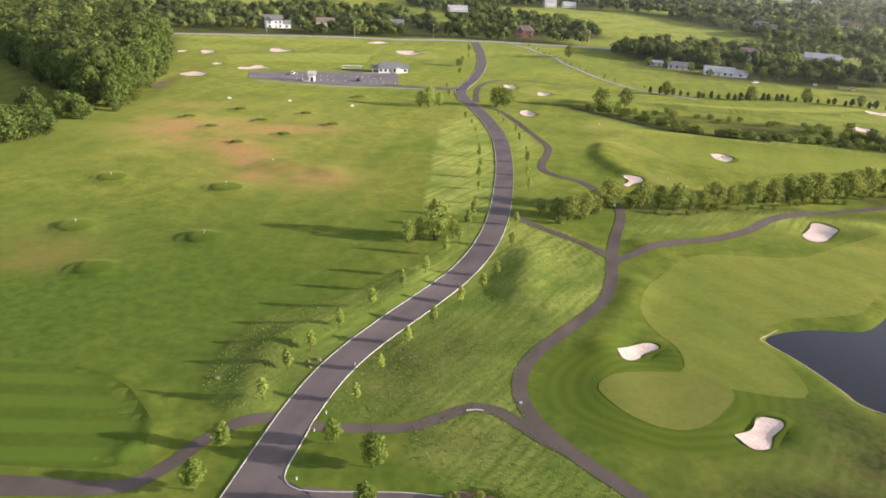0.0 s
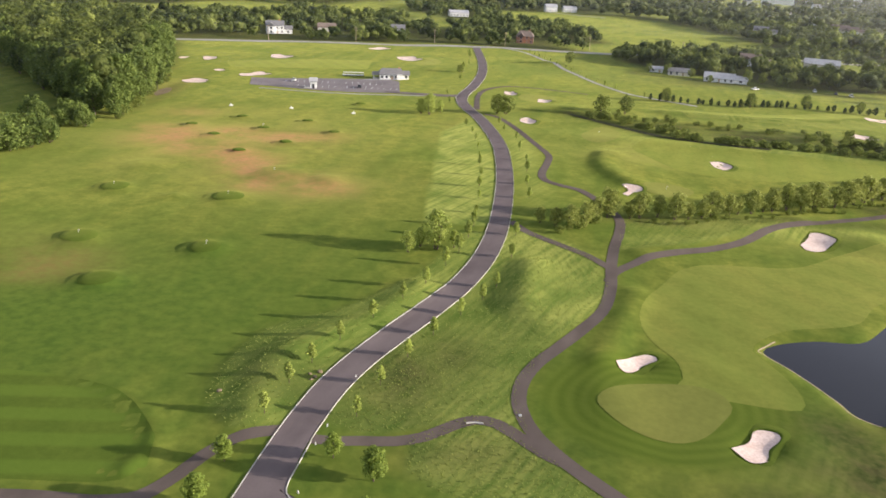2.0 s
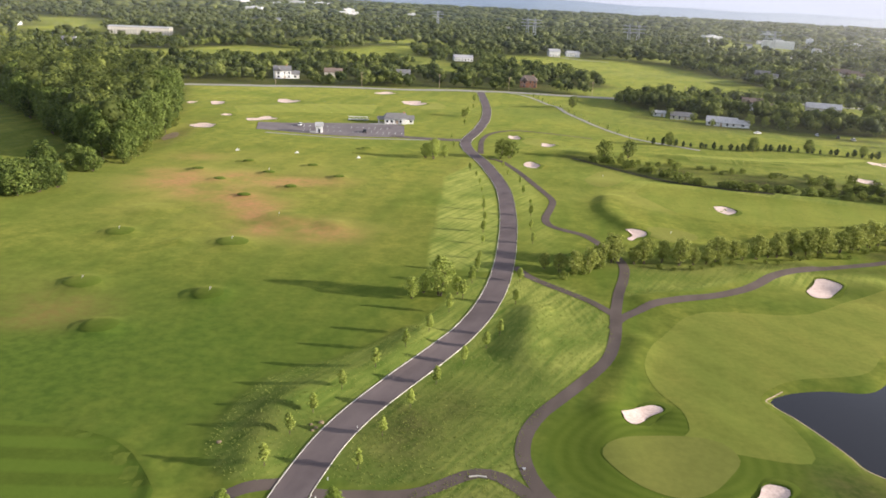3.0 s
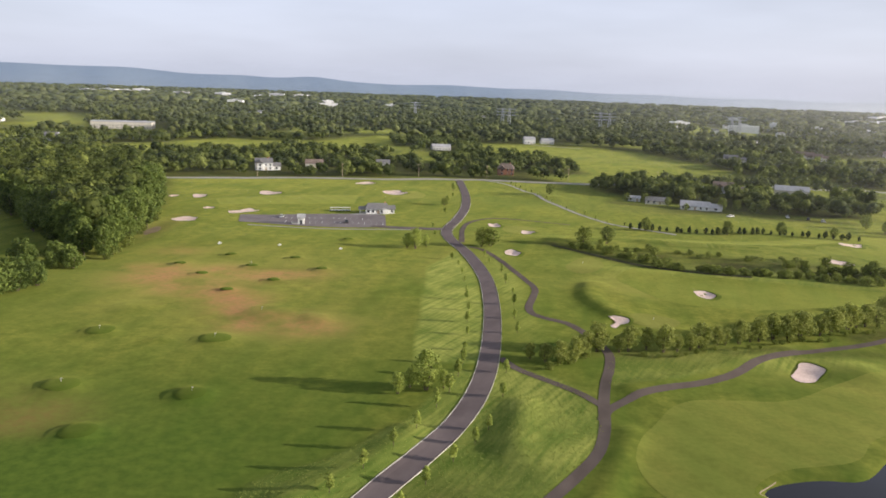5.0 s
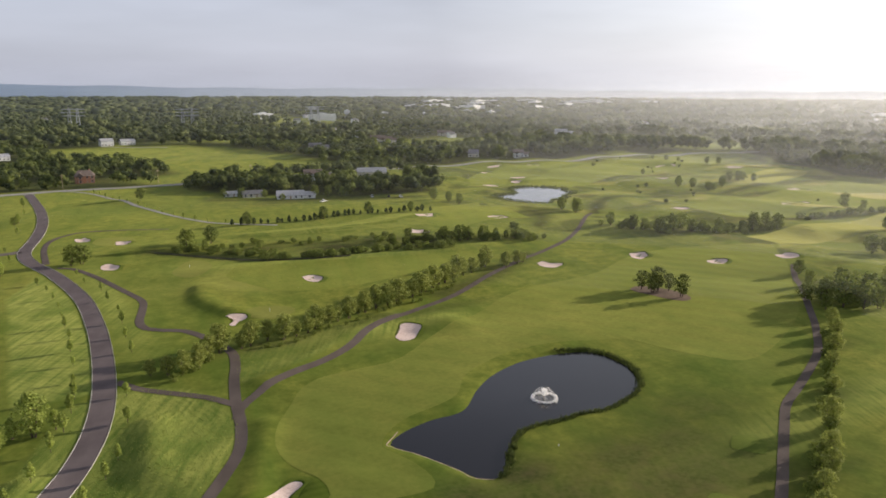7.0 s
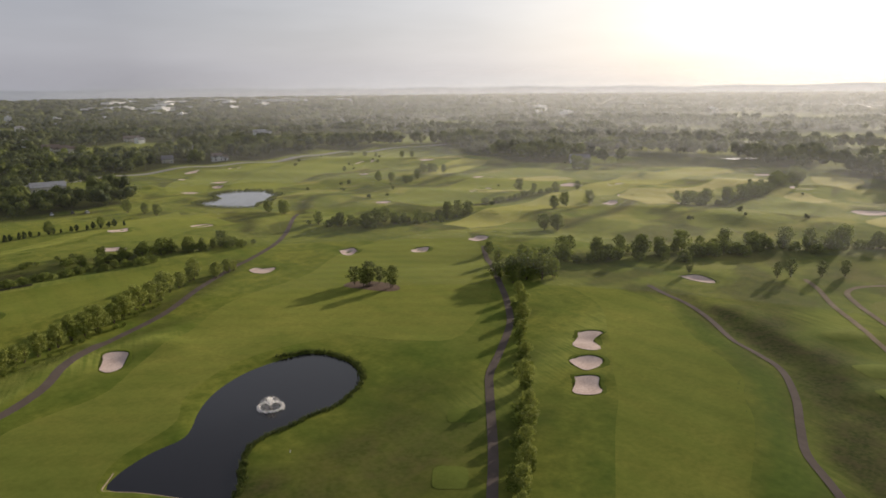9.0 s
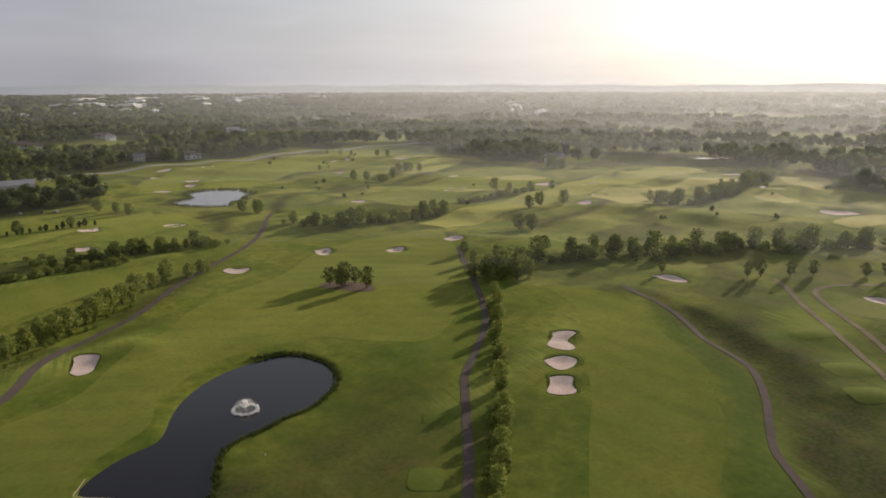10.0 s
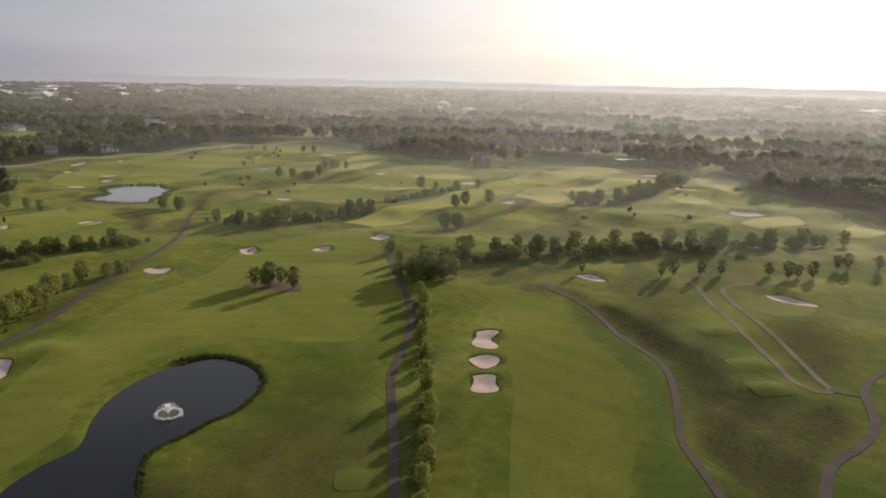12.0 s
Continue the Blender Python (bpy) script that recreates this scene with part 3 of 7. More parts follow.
def height(x, y, cut=0.0):
    x, y = np.asarray(x, float), np.asarray(y, float)
    h = 0.16 * np.sin(x / 23 + 1.3) * np.cos(y / 31) + 0.10 * np.sin((x + y) / 17) + 0.14 * np.sin((0.6 * x - y) / 41 + 2)
    h = h + 0.10 * np.sin(x / 8.3 + 0.7 * np.sin(y / 11)) * np.sin(y / 8.1 + 1)
    far = np.clip((x - 235) / 80, 0, 1) * np.clip((1100 - x) / 300, 0, 1)
    h = h + far * (0.8 * np.sin(x / 10.5 + 1.3 * np.sin(y / 37)) + 0.8 * np.sin((x + 0.4 * y) / 23 + np.sin(y / 51)))
    for poly in (POND, FAR_POND):
        x0, y0 = poly.min(axis=0) - 30
        x1, y1 = poly.max(axis=0) + 30
        near = (x > x0) & (x < x1) & (y > y0) & (y < y1)
        if near.any():
            d = polygon_distance(x[near], y[near], poly)
            h[near] = h[near] * np.clip(d / 18, 0, 1) - 0.9 * np.clip((1.5 - d) / 3, 0, 1)
    for bx, by, a, b, turn, depth, _ in BUNKERS:
        dx, dy = x - bx, y - by
        c, s = math.cos(radians(turn)), math.sin(radians(turn))
        u, v = (dx * c + dy * s) / a, (-dx * s + dy * c) / b
        q = u * u + v * v
        r = 0.75 * (a + b) / 2 + 0.8
        ox, oy = dx - SX * (a + 2.0), dy - SY * (b + 1.0)
        h = h - 0.55 * depth * np.exp(-q * 1.5) - 0.5 * cut * np.clip((0.8 - q) / 0.4, 0, 1) + 0.5 * depth * np.exp(-(ox * ox + oy * oy) / (r * r))
    for mx, my, r, k in TARGETS:
        q = ((x - mx) ** 2 + (y - my) ** 2) / (r * r)
        h = h + k * np.exp(-q * q * 1.4)
    for mx, my, a, b, turn, k in BANKS:
        c, s = math.cos(radians(turn)), math.sin(radians(turn))
        u, v = ((x - mx) * c + (y - my) * s) / a, (-(x - mx) * s + (y - my) * c) / b
        h = h + k * np.exp(-(u * u + v * v))
    if cut or x.size < 4000:
        x0, y0 = LONG_GRASS[0].min(axis=0) - 3
        x1, y1 = LONG_GRASS[0].max(axis=0) + 3
        near = (x > x0) & (x < x1) & (y > y0) & (y < y1)
        if near.any():
            h[near] += 0.3 * np.clip(0.5 - polygon_distance(x[near], y[near], LONG_GRASS[0]) / 1.6, 0, 1)
    lo, hi = ROAD_GRADE.min(axis=0) - 14, ROAD_GRADE.max(axis=0) + 14
    near = (x > lo[0]) & (x < hi[0]) & (y > lo[1]) & (y < hi[1])
    if near.any():
        px, py = x[near], y[near]
        d = np.full(px.shape, 1e9)
        for cx, cy in ROAD_GRADE:
            d = np.minimum(d, (px - cx) ** 2 + (py - cy) ** 2)
        h[near] *= np.clip((np.sqrt(d) - 4.0) / 8.0, 0, 1)
    for line, w, k in RIDGES:
        near = (x > line[:, 0].min() - 3 * w) & (x < line[:, 0].max() + 3 * w) & (y > line[:, 1].min() - 3 * w) & (y < line[:, 1].max() + 3 * w)
        if near.any():
            px, py = x[near], y[near]
            d = np.full(px.shape, 1e9)
            for cx, cy in line:
                d = np.minimum(d, (px - cx) ** 2 + (py - cy) ** 2)
            h[near] += k * np.exp(-d / (w * w))
    return h


def ground_z(x, y):
    return float(height(np.array([x]), np.array([y]))[0])


def soft_spot(x, y, spots):
    v = np.zeros_like(x)
    for sx, sy, a, b, k in spots:
        v = np.maximum(v, k * np.exp(-(((x - sx) / a) ** 2 + ((y - sy) / b) ** 2)))
    return v


SOIL_SPOTS = [(-80, 236, 9, 10, 1.0), (-60, 222, 8, 8, 1.0), (-95, 256, 12, 8, 0.9), (-44, 206, 12, 6, 0.8), (-88, 246, 14, 12, 1.0), (-68, 232, 12, 14, 0.9), (-54, 212, 8, 14, 1.0), (-53, 252, 17, 10, 0.9), (-33, 197, 10, 7, 0.8),
              (-49, 199, 7, 7, 0.9), (-72, 256, 10, 8, 0.9), (-82, 138, 12, 9, 0.35), (-97, 285, 10, 12, 0.35)]
DRY_SPOTS = [(815, 260, 45, 130, 0.9), (460, 130, 110, 60, 0.45), (560, 110, 60, 50, 0.6), (-80, 250, 50, 45, 0.9), (-40, 200, 30, 22, 0.7), (-90, 140, 22, 18, 0.7), (10, 280, 18, 40, 0.35), (-122, 335, 7, 30, 0.9),
             (80, 250, 30, 16, 0.7), (170, 130, 28, 16, 0.6), (100, 170, 22, 10, 0.4), (200, 60, 35, 12, 0.4),              (263, 289, 14, 12, 1.0), (287, 289, 8, 8, 0.8), (260, 320, 18, 22, 0.7), (159, 118, 12, 8, 0.8), (160, 101, 9, 6, 0.7), (235, 132, 12, 10, 0.8), (150, 78, 50, 4, 0.0), (100, 75, 30, 16, 0.5), (70, 70, 14, 12, 0.7)]
TALL_SPOTS = [(30, 250, 6, 60, 0.8), (95, 180, 42, 9, 0.8), (130, 275, 60, 18, 0.9), (160, -2, 40, 16, 0.9),
              (225, 22, 40, 16, 0.8), (165, 75, 80, 7, 0.7), (65, 75, 16, 14, 0.8), (300, 110, 90, 22, 0.6),
              (280, 270, 60, 22, 0.7)]


SCRUB_BANKS = [((345, 232), (400, 214), (450, 205)), ((268, 262), (300, 300), (340, 325), (420, 312), (500, 312)), ((336, 150), (400, 144), (470, 146)), ((425, 112), (460, 96), (540, 84)), ((240, 280), (258, 300), (272, 330)),
               ((118, 300), (160, 290), (215, 262)), ((120, 452), (160, 432), (205, 408), (240, 400)), ((352, 405), (420, 400), (480, 402)), ((241, 75), (241, 63), (231, 55), (215, 44), (206, 34), (199, 26), (186, 17), (176, 12)), ((245, 318), (251, 309), (260, 303)), ((58, 318), (77, 296), (92, 282), (120, 270)),
               ((190, 232), (160, 213), (128, 199)), ((250, 150), (262, 128), (285, 108), (310, 84), (330, 60), (360, 18), (385, -20)), ((272, 250), (300, 228), (340, 212)), ((278, 372), (284, 345), (300, 345)), ((305, 392), (330, 408), (348, 386))]
LUSH_SPOTS = [(-72, 118, 78, 54, 1.0), (-45, 160, 40, 30, 0.5), (-20, 74, 12, 7, 0.8), (-3, 74.5, 13, 4, 0.9), (-120, 230, 20, 60, 0.6), (105, 166, 10, 8, 0.8), (50, 106, 6, 6, 0.7), (53, 88, 7, 8, 0.9),
              (150, 105, 30, 18, 0.6), (130, 40, 40, 9, 0.6), (160, 40, 10, 5, 0.5), (80, 160, 40, 6, 0.6), (60, 175, 30, 5, 0.6), (45, 250, 10, 30, 0.4), (60, 445, 30, 22, 0.8), (8, 430, 8, 30, 0.5), (-30, 330, 50, 8, 0.5), (220, 15, 40, 25, 0.5)]
SCRUB_SPOTS = [(65, 80, 12, 9, 1.0), (52, 71, 16, 6, 1.0), (76, 90, 8, 7, 0.9), (172, 6, 22, 11, 1.0), (160, -4, 18, 8, 0.9), (214, -18, 12, 6, 0.9), (300, 20, 26, 12, 0.7), (168, 0, 26, 10, 1.0), (196, 14, 20, 9, 1.0), (222, 32, 18, 10, 1.0), (146, -6, 26, 7, 0.9), (232, -12, 26, 12, 0.8), (252, 38, 12, 12, 0.7), (120, -2, 22, 7, 0.8), (205, -14, 14, 7, 0.8), (96, 72, 26, 14, 0.75), (122, 92, 18, 9, 0.5), (76, 62, 18, 12, 0.7), (-4, 99, 8, 12, 0.85), (4, 108, 6, 8, 0.6), (6, 82, 12, 5, 0.5), (-24, 98, 7, 9, 0.5), (72, 78, 20, 11, 1.0), (100, 84, 26, 9, 0.7), (62, 88, 8, 8, 0.8), (95, 300, 22, 9, 0.9), (130, 288, 30, 12, 1.0), (165, 277, 22, 9, 0.9),
               (205, 28, 20, 9, 0.8), (180, 12, 16, 7, 0.8), (228, 42, 14, 9, 0.7), (165, -8, 26, 10, 0.7), (270, 105, 14, 14, 0.8), (295, 84, 16, 14, 0.8), (325, 52, 20, 18, 0.8), (355, 10, 18, 20, 0.8), (290, 235, 30, 14, 0.7), (250, 268, 20, 12, 0.6),
               (100, 186, 40, 4, 0.6), (60, 182, 16, 4, 0.6), (-120, 330, 5, 40, 0.6), (160, 80, 10, 4, 0.5), (190, 98, 12, 4, 0.5), (120, 61, 14, 4, 0.5), (170, 425, 40, 14, 0.8)]

HEATH = np.array([(112, -14), (128, -4), (143, 7), (156, 10), (172, 13), (189, 19), (198, 28), (206, 38), (218, 44), (230, 53), (236, 50), (226, 38), (213, 24), (200, 13), (186, 5), (172, -1), (168, -8), (178, -14), (186, -20), (170, -24), (158, -21), (148, -16), (128, -15)], float)
DEEP_ROUGH = np.array([(92, 8), (119, 14), (137, 16), (153, 19), (165, 23), (177, 27), (187, 34), (199, 45), (220, 58), (232, 62), (224, 54), (203, 39), (195, 31), (186, 23.5), (170, 17.5), (154, 14), (141, 10.5), (124, 1.5), (100, -10), (90, -6)], float)
SCRUB_SPOTS += [(px, py, 6.0, 5.0, 0.85) for line in SCRUB_BANKS for px, py in spline(line, 5)]


def course_lines(lo, mid, hi, flo, fhi, far=5200, grow=1.13):
    """Grid lines: fine near the road, plain over the course, wider far out."""
    core = np.r_[np.arange(lo, flo, 2.6), np.arange(flo, fhi, 1.5), np.arange(fhi, mid, 2.6), np.arange(mid, hi, 3.6)]
    out, s, a, b = [], 4.0, core[0], core[-1]
    while a > -far or b < far:
        s *= grow
        a, b = a - s, b + s
        out += [a, b]
    return np.unique(np.r_[core, out])


# outline of the course, and open fields in the woods round it
COURSE = np.array([(-300, 415), (-236, 384), (-176, 314), (-146, 278), (-121, 256), (-120, 300), (-125, 334), (-154, 436), (-176, 508), (10, 552), (60, 552), (118, 538), (135, 478), (200, 420), (262, 412), (300, 566), (420, 562), (600, 548), (690, 545), (715, 492),
                   (643, 398), (588, 318), (612, 274), (600, 225), (638, 165), (658, 110), (650, 62), (600, 28), (552, 14), (520, -24), (480, -60), (430, -75), (400, -110), (370, -250), (-300, -250)], float)
FIELDS = [np.array(p, float) for p in (
    [(50, 880), (150, 945), (255, 860), (285, 640), (190, 585), (140, 600), (120, 745), (70, 745)],
    [(405, 708), (435, 785), (560, 775), (515, 698)], [(655, 690), (736, 815), (800, 720), (755, 608)],
    [(-580, 1045), (-645, 1350), (-530, 1210), (-436, 870), (-444, 757)], [(-120, 900), (-60, 1000), (20, 980), (-60, 880)],
    [(300, 1250), (560, 1330), (620, 1180), (360, 1120)], [(980, 600), (1100, 900), (1180, 850), (1050, 560)], [(1000, 250), (1020, 420), (1230, 420), (1180, 260)], [(806, 420), (872, 298), (864, 141), (798, 122), (795, 174), (776, 253), (732, 341), (744, 392)],
    [(900, 20), (960, 160), (1200, 140), (1120, 0)], [(1500, 100), (1520, 420), (1760, 420), (1740, 90)], [(-900, 1700), (-700, 2000), (-500, 1900), (-700, 1600)],
    [(200, 1900), (500, 2100), (700, 1900), (350, 1750)], [(760, 120), (780, 330), (860, 330), (850, 110)],
    [(-330, 640), (-310, 760), (-160, 800), (-150, 700)], [(-40, 660), (-30, 760), (40, 760), (30, 680)], [(-200, 1000), (-150, 1150), (50, 1150), (40, 1050)])]


def glade(x, y):
    """How open the country is at a place outside the course: glades and small fields where it is high."""
    return noise.noise((x / 230, y / 230, 2.0)) + 0.5 * noise.noise((x / 90, y / 90, 3.0))


def build_ground():
    xs, ys = course_lines(-170, 330, 650, -40, 140), course_lines(-70, 400, 570, 62, 200)
    gx, gy = np.meshgrid(xs, ys)
    z = height(gx, gy, 0.7)
    n, k = gx.shape
    verts = np.stack([gx, gy, z], -1).reshape(-1, 3)
    i = np.arange(n * k).reshape(n, k)
    faces = np.stack([i[:-1, :-1], i[:-1, 1:], i[1:, 1:], i[1:, :-1]], -1).reshape(-1, 4)
    me = mesh_from("ground", verts, faces.tolist(), GROUND)
    x, y = verts[:, 0], verts[:, 1]
    tall = soft_spot(x, y, TALL_SPOTS)
    near = (x > -60) & (x < 140) & (y > 50) & (y < 320)
    for poly in LONG_GRASS:
        tall[near] = np.maximum(tall[near], np.clip(0.5 - polygon_distance(x[near], y[near], poly) / 1.2, 0, 1))
    # noise drifts turn the far holes straw pale, adding low sunlight to dry grass
    lit_drift = np.array([noise.noise((px / 38, py / 24, 13.0)) + 0.5 * noise.noise((px / 13, py / 10, 17.0)) if 290 < px < 660 and -80 < py < 420 else -1.0 for px, py in zip(x, y)])
    dry = np.maximum(soft_spot(x, y, DRY_SPOTS), 0.85 * np.clip(lit_drift * 4.0, 0, 1))
    col = np.stack([soft_spot(x, y, SOIL_SPOTS), dry, tall, np.ones_like(x)], -1)
    layer = me.color_attributes.new("turf", "FLOAT_COLOR", "POINT")
    layer.data.foreach_set("color", col.ravel())
    ring = np.clip(1.25 - (((x - 38.6) / 19) ** 2 + ((y - 95.5) / 14.5) ** 2), 0, 0.25) * 4
    scrub = soft_spot(x, y, SCRUB_SPOTS)
    scrub = np.maximum(scrub, 0.95 * np.clip(0.5 - polygon_distance(x, y, HEATH) / 5, 0, 1))
    lush = np.maximum(soft_spot(x, y, LUSH_SPOTS), 0.9 * np.clip(0.5 - polygon_distance(x, y, DEEP_ROUGH) / 3, 0, 1))
    open_land = np.clip(0.5 - polygon_distance(x, y, COURSE) / 12, 0, 1)
    for field in FIELDS:
        open_land = np.maximum(open_land, np.clip(0.5 - polygon_distance(x, y, field) / 15, 0, 1))
    open_land = np.maximum(open_land, [min(1.0, max(0.0, (glade(px, py) - 0.20) * 8)) if math.hypot(px, py) < 2600 else 0.0 for px, py in zip(x, y)])
    scrub = np.maximum(scrub, 0.9 * (1 - open_land))
    # rough between the far holes grows in dark drifts
    drift = np.array([noise.noise((px / 46, py / 30, 5.0)) + 0.6 * noise.noise((px / 17, py / 12, 9.0)) if 235 < px < 720 and -130 < py < 560 else -1.0 for px, py in zip(x, y)])
    scrub = np.maximum(scrub, 0.60 * np.clip((drift - 0.10) * 4.0, 0, 1))
    col = np.stack([lush, scrub, ring, np.ones_like(x)], -1)
    layer = me.color_attributes.new("growth", "FLOAT_COLOR", "POINT")
    layer.data.foreach_set("color", col.ravel())
    return tagged(new("ground", me), "rolling green grass of a golf course with worn earth patches", "ground", kind="structure")


build_ground()


def sheet(name, grid, lift, material, label, category, parent=None, kind="structure", rimmed=True):
    """A thin draped sheet over a grid of plan points, with a turned-down rim."""
    n, k = grid.shape[:2]
    z = height(grid[..., 0], grid[..., 1], 0.0) + lift
    top = np.concatenate([grid, z[..., None]], -1)
    verts = top.reshape(-1, 3)
    i = np.arange(n * k).reshape(n, k)
    faces = np.stack([i[:-1, :-1], i[:-1, 1:], i[1:, 1:], i[1:, :-1]], -1).reshape(-1, 4).tolist()
    if not rimmed:
        ob = new(name, mesh_from(name, verts, faces, material))
        return tagged(ob, label, category, kind=kind)
    rim = np.r_[i[0, :], i[1:, -1], i[-1, -2::-1], i[-2:0:-1, 0]]
    low = verts[rim] - (0, 0, lift + 0.15)
    base = len(verts)
    m = len(rim)
    faces += [(int(rim[a]), base + a, base + (a + 1) % m, int(rim[(a + 1) % m])) for a in range(m)]
    ob = new(name, mesh_from(name, np.r_[verts, low], faces, material, False))
    if parent:
        ob.parent = parent
        return tagged(ob, label)
    return tagged(ob, label, category, kind=kind)


def ribbon_grid(points, width, step=2.5, across=3):
    c = spline(points, step)
    t = np.gradient(c, axis=0)
    t /= np.linalg.norm(t, axis=1)[:, None] + 1e-9
    nrm = np.stack([-t[:, 1], t[:, 0]], -1)
    w = np.interp(np.linspace(0, 1, len(c)), np.linspace(0, 1, len(width)), width) if isinstance(width, (list, tuple)) else np.full(len(c), width)
    return np.stack([c + nrm * (w * s)[:, None] for s in np.linspace(-0.5, 0.5, across)], 1)


def ribbon(name, points, width, lift, material, label, category, step=2.5, across=3):
    return sheet(name, ribbon_grid(points, width, step, across), lift, material, label, category, rimmed=category not in ("path", "fairway"))


def between(name, left, right, lift, material, label, category, along=70, across=14):
    a, b = resample(spline(left, 3), along), resample(spline(right, 3), along)
    g = np.stack([a + (b - a) * s for s in np.linspace(0, 1, across)], 1)
    return sheet(name, g, lift, material, label, category, rimmed=False)


def blob_outline(cx, cy, a, b, turn, shape, rough=0.12, n=36):
    rng = random.Random(shape * 7 + 3)
    t = np.linspace(0, 2 * math.pi, n, endpoint=False)
    r = np.ones(n)
    for k in (2, 3, 4, 5):
        r += rough * rng.uniform(0.3, 1.0) / (k - 1) ** 0.6 * np.cos(k * t + rng.uniform(0, 6.28))
    if shape in (1, 3, 22, 10):
        for side in (1.75, 4.5):
            r *= 1 - 0.34 * np.exp(-((t - side) / 0.5) ** 2)
    c, s = math.cos(radians(turn)), math.sin(radians(turn))
    u, v = a * r * np.cos(t), b * r * np.sin(t)
    return np.stack([cx + u * c - v * s, cy + u * s + v * c], -1)


def blob(name, outline, lift, material, label, category, group="", kind="structure", rings=6, dip=0.0):
    centre = outline.mean(axis=0)
    n = len(outline)
    pts = [centre[None]] + [centre + (outline - centre) * (r / rings) for r in range(1, rings + 1)]
    pts = np.concatenate(pts)
    z = height(pts[:, 0], pts[:, 1]) + lift
    verts = np.c_[pts, z]
    faces = [(0, 1 + i, 1 + (i + 1) % n) for i in range(n)]
    for r in range(rings - 1):
        o, p = 1 + r * n, 1 + (r + 1) * n
        faces += [(o + i, p + i, p + (i + 1) % n, o + (i + 1) % n) for i in range(n)]
    return tagged(new(name, mesh_from(name, verts, faces, material)), label, category, group, kind)


# ---------------------------------------------------------------- mown turf
between("fairway", [(40.0, 100.4), (42.8, 103.2), (43.3, 106.5), (43.1, 110.4), (41.4, 114.8), (40.5, 119.6), (41, 125.4), (44.6, 133.6), (51.1, 142.8), (56, 149.3), (62.6, 153.2), (70, 153.4), (83, 153.6), (92, 158), (102, 164.6), (123, 174), (153, 188), (191, 192), (225, 205), (254, 206), (292, 190)],
        [(46.6, 97.6), (52.5, 96.0), (58.8, 95.2), (61.0, 98.4), (61.0, 105), (59.6, 110.6), (58.8, 114.6), (63.6, 119.4), (70, 122.8), (84, 126), (93, 135), (104, 140), (116, 142.5), (133, 139), (149, 130), (152, 115), (165, 104), (208, 119), (240, 140), (268, 160), (294, 184)],
        0.03, FAIRWAY, "pale mown fairway curving round a pond", "fairway", 150, 30)
between("fairway", [(84, 27), (107.6, 35.3), (132.9, 45), (149, 50.4), (162, 56.6), (185, 66.9), (212, 80), (224.5, 92.7), (228, 98)],
        [(92, 11), (119.7, 15.8), (136.8, 18.4), (152, 21.4), (163.6, 26), (174.5, 28.3), (185.8, 35.5), (198, 46), (218, 58.8), (231.6, 72.4), (236, 88)], 0.02, FAIRWAY_B, "mown fairway beside three bunkers", "fairway")
between("fairway", [(72, 262), (86, 276), (110, 264), (140, 257), (185, 248)], [(72, 256), (84, 232), (110, 226), (150, 234), (186, 244)], 0.02, FAIRWAY_B, "sunlit mown fairway behind a row of trees", "fairway")
between("fairway", [(110, 340), (150, 338), (200, 352), (260, 362)], [(112, 322), (150, 318), (200, 316), (240, 330)], 0.02, FAIRWAY, "mown fairway beside a hedgerow", "fairway", 40, 8)
between("fairway", [(-40, 450), (-80, 440), (-120, 420)], [(-40, 415), (-80, 408), (-112, 400)], 0.02, FAIRWAY, "mown practice fairway beyond a car park", "fairway", 30, 8)
# far holes, some in drier turf with the low sun's brightness in its colour
between("fairway", [(350, 278), (368, 284), (453, 289), (563, 286)], [(345, 240), (368, 227), (444, 216), (529, 224)], 0.10, FAIRWAY_B, "distant sunlit mown fairway", "fairway", 60, 16)
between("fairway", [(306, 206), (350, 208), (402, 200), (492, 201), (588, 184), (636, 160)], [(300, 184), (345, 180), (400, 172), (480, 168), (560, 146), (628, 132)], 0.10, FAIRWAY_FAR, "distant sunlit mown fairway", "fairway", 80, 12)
between("fairway", [(330, 395), (352, 425), (420, 470), (520, 500), (600, 500)], [(352, 380), (400, 400), (460, 410), (530, 425), (610, 430)], 0.10, FAIRWAY_B, "distant sunlit mown fairway", "fairway", 60, 14)
between("fairway", [(300, 428), (330, 470), (390, 505), (480, 525)], [(320, 412), (345, 440), (400, 480), (480, 500)], 0.10, FAIRWAY_B, "distant mown fairway beside a road", "fairway", 40, 10)
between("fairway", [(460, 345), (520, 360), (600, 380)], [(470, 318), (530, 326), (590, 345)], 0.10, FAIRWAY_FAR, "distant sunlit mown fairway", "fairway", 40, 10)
between("fairway", [(432, 78), (480, 74), (540, 72)], [(420, 50), (470, 46), (540, 50)], 0.10, FAIRWAY_B, "distant mown fairway between tees", "fairway", 40, 10)
between("fairway", [(190, 318), (225, 338), (262, 344)], [(200, 296), (228, 306), (250, 300)], 0.08, FAIRWAY_B, "mown fairway in front of a pond", "fairway", 30, 10)
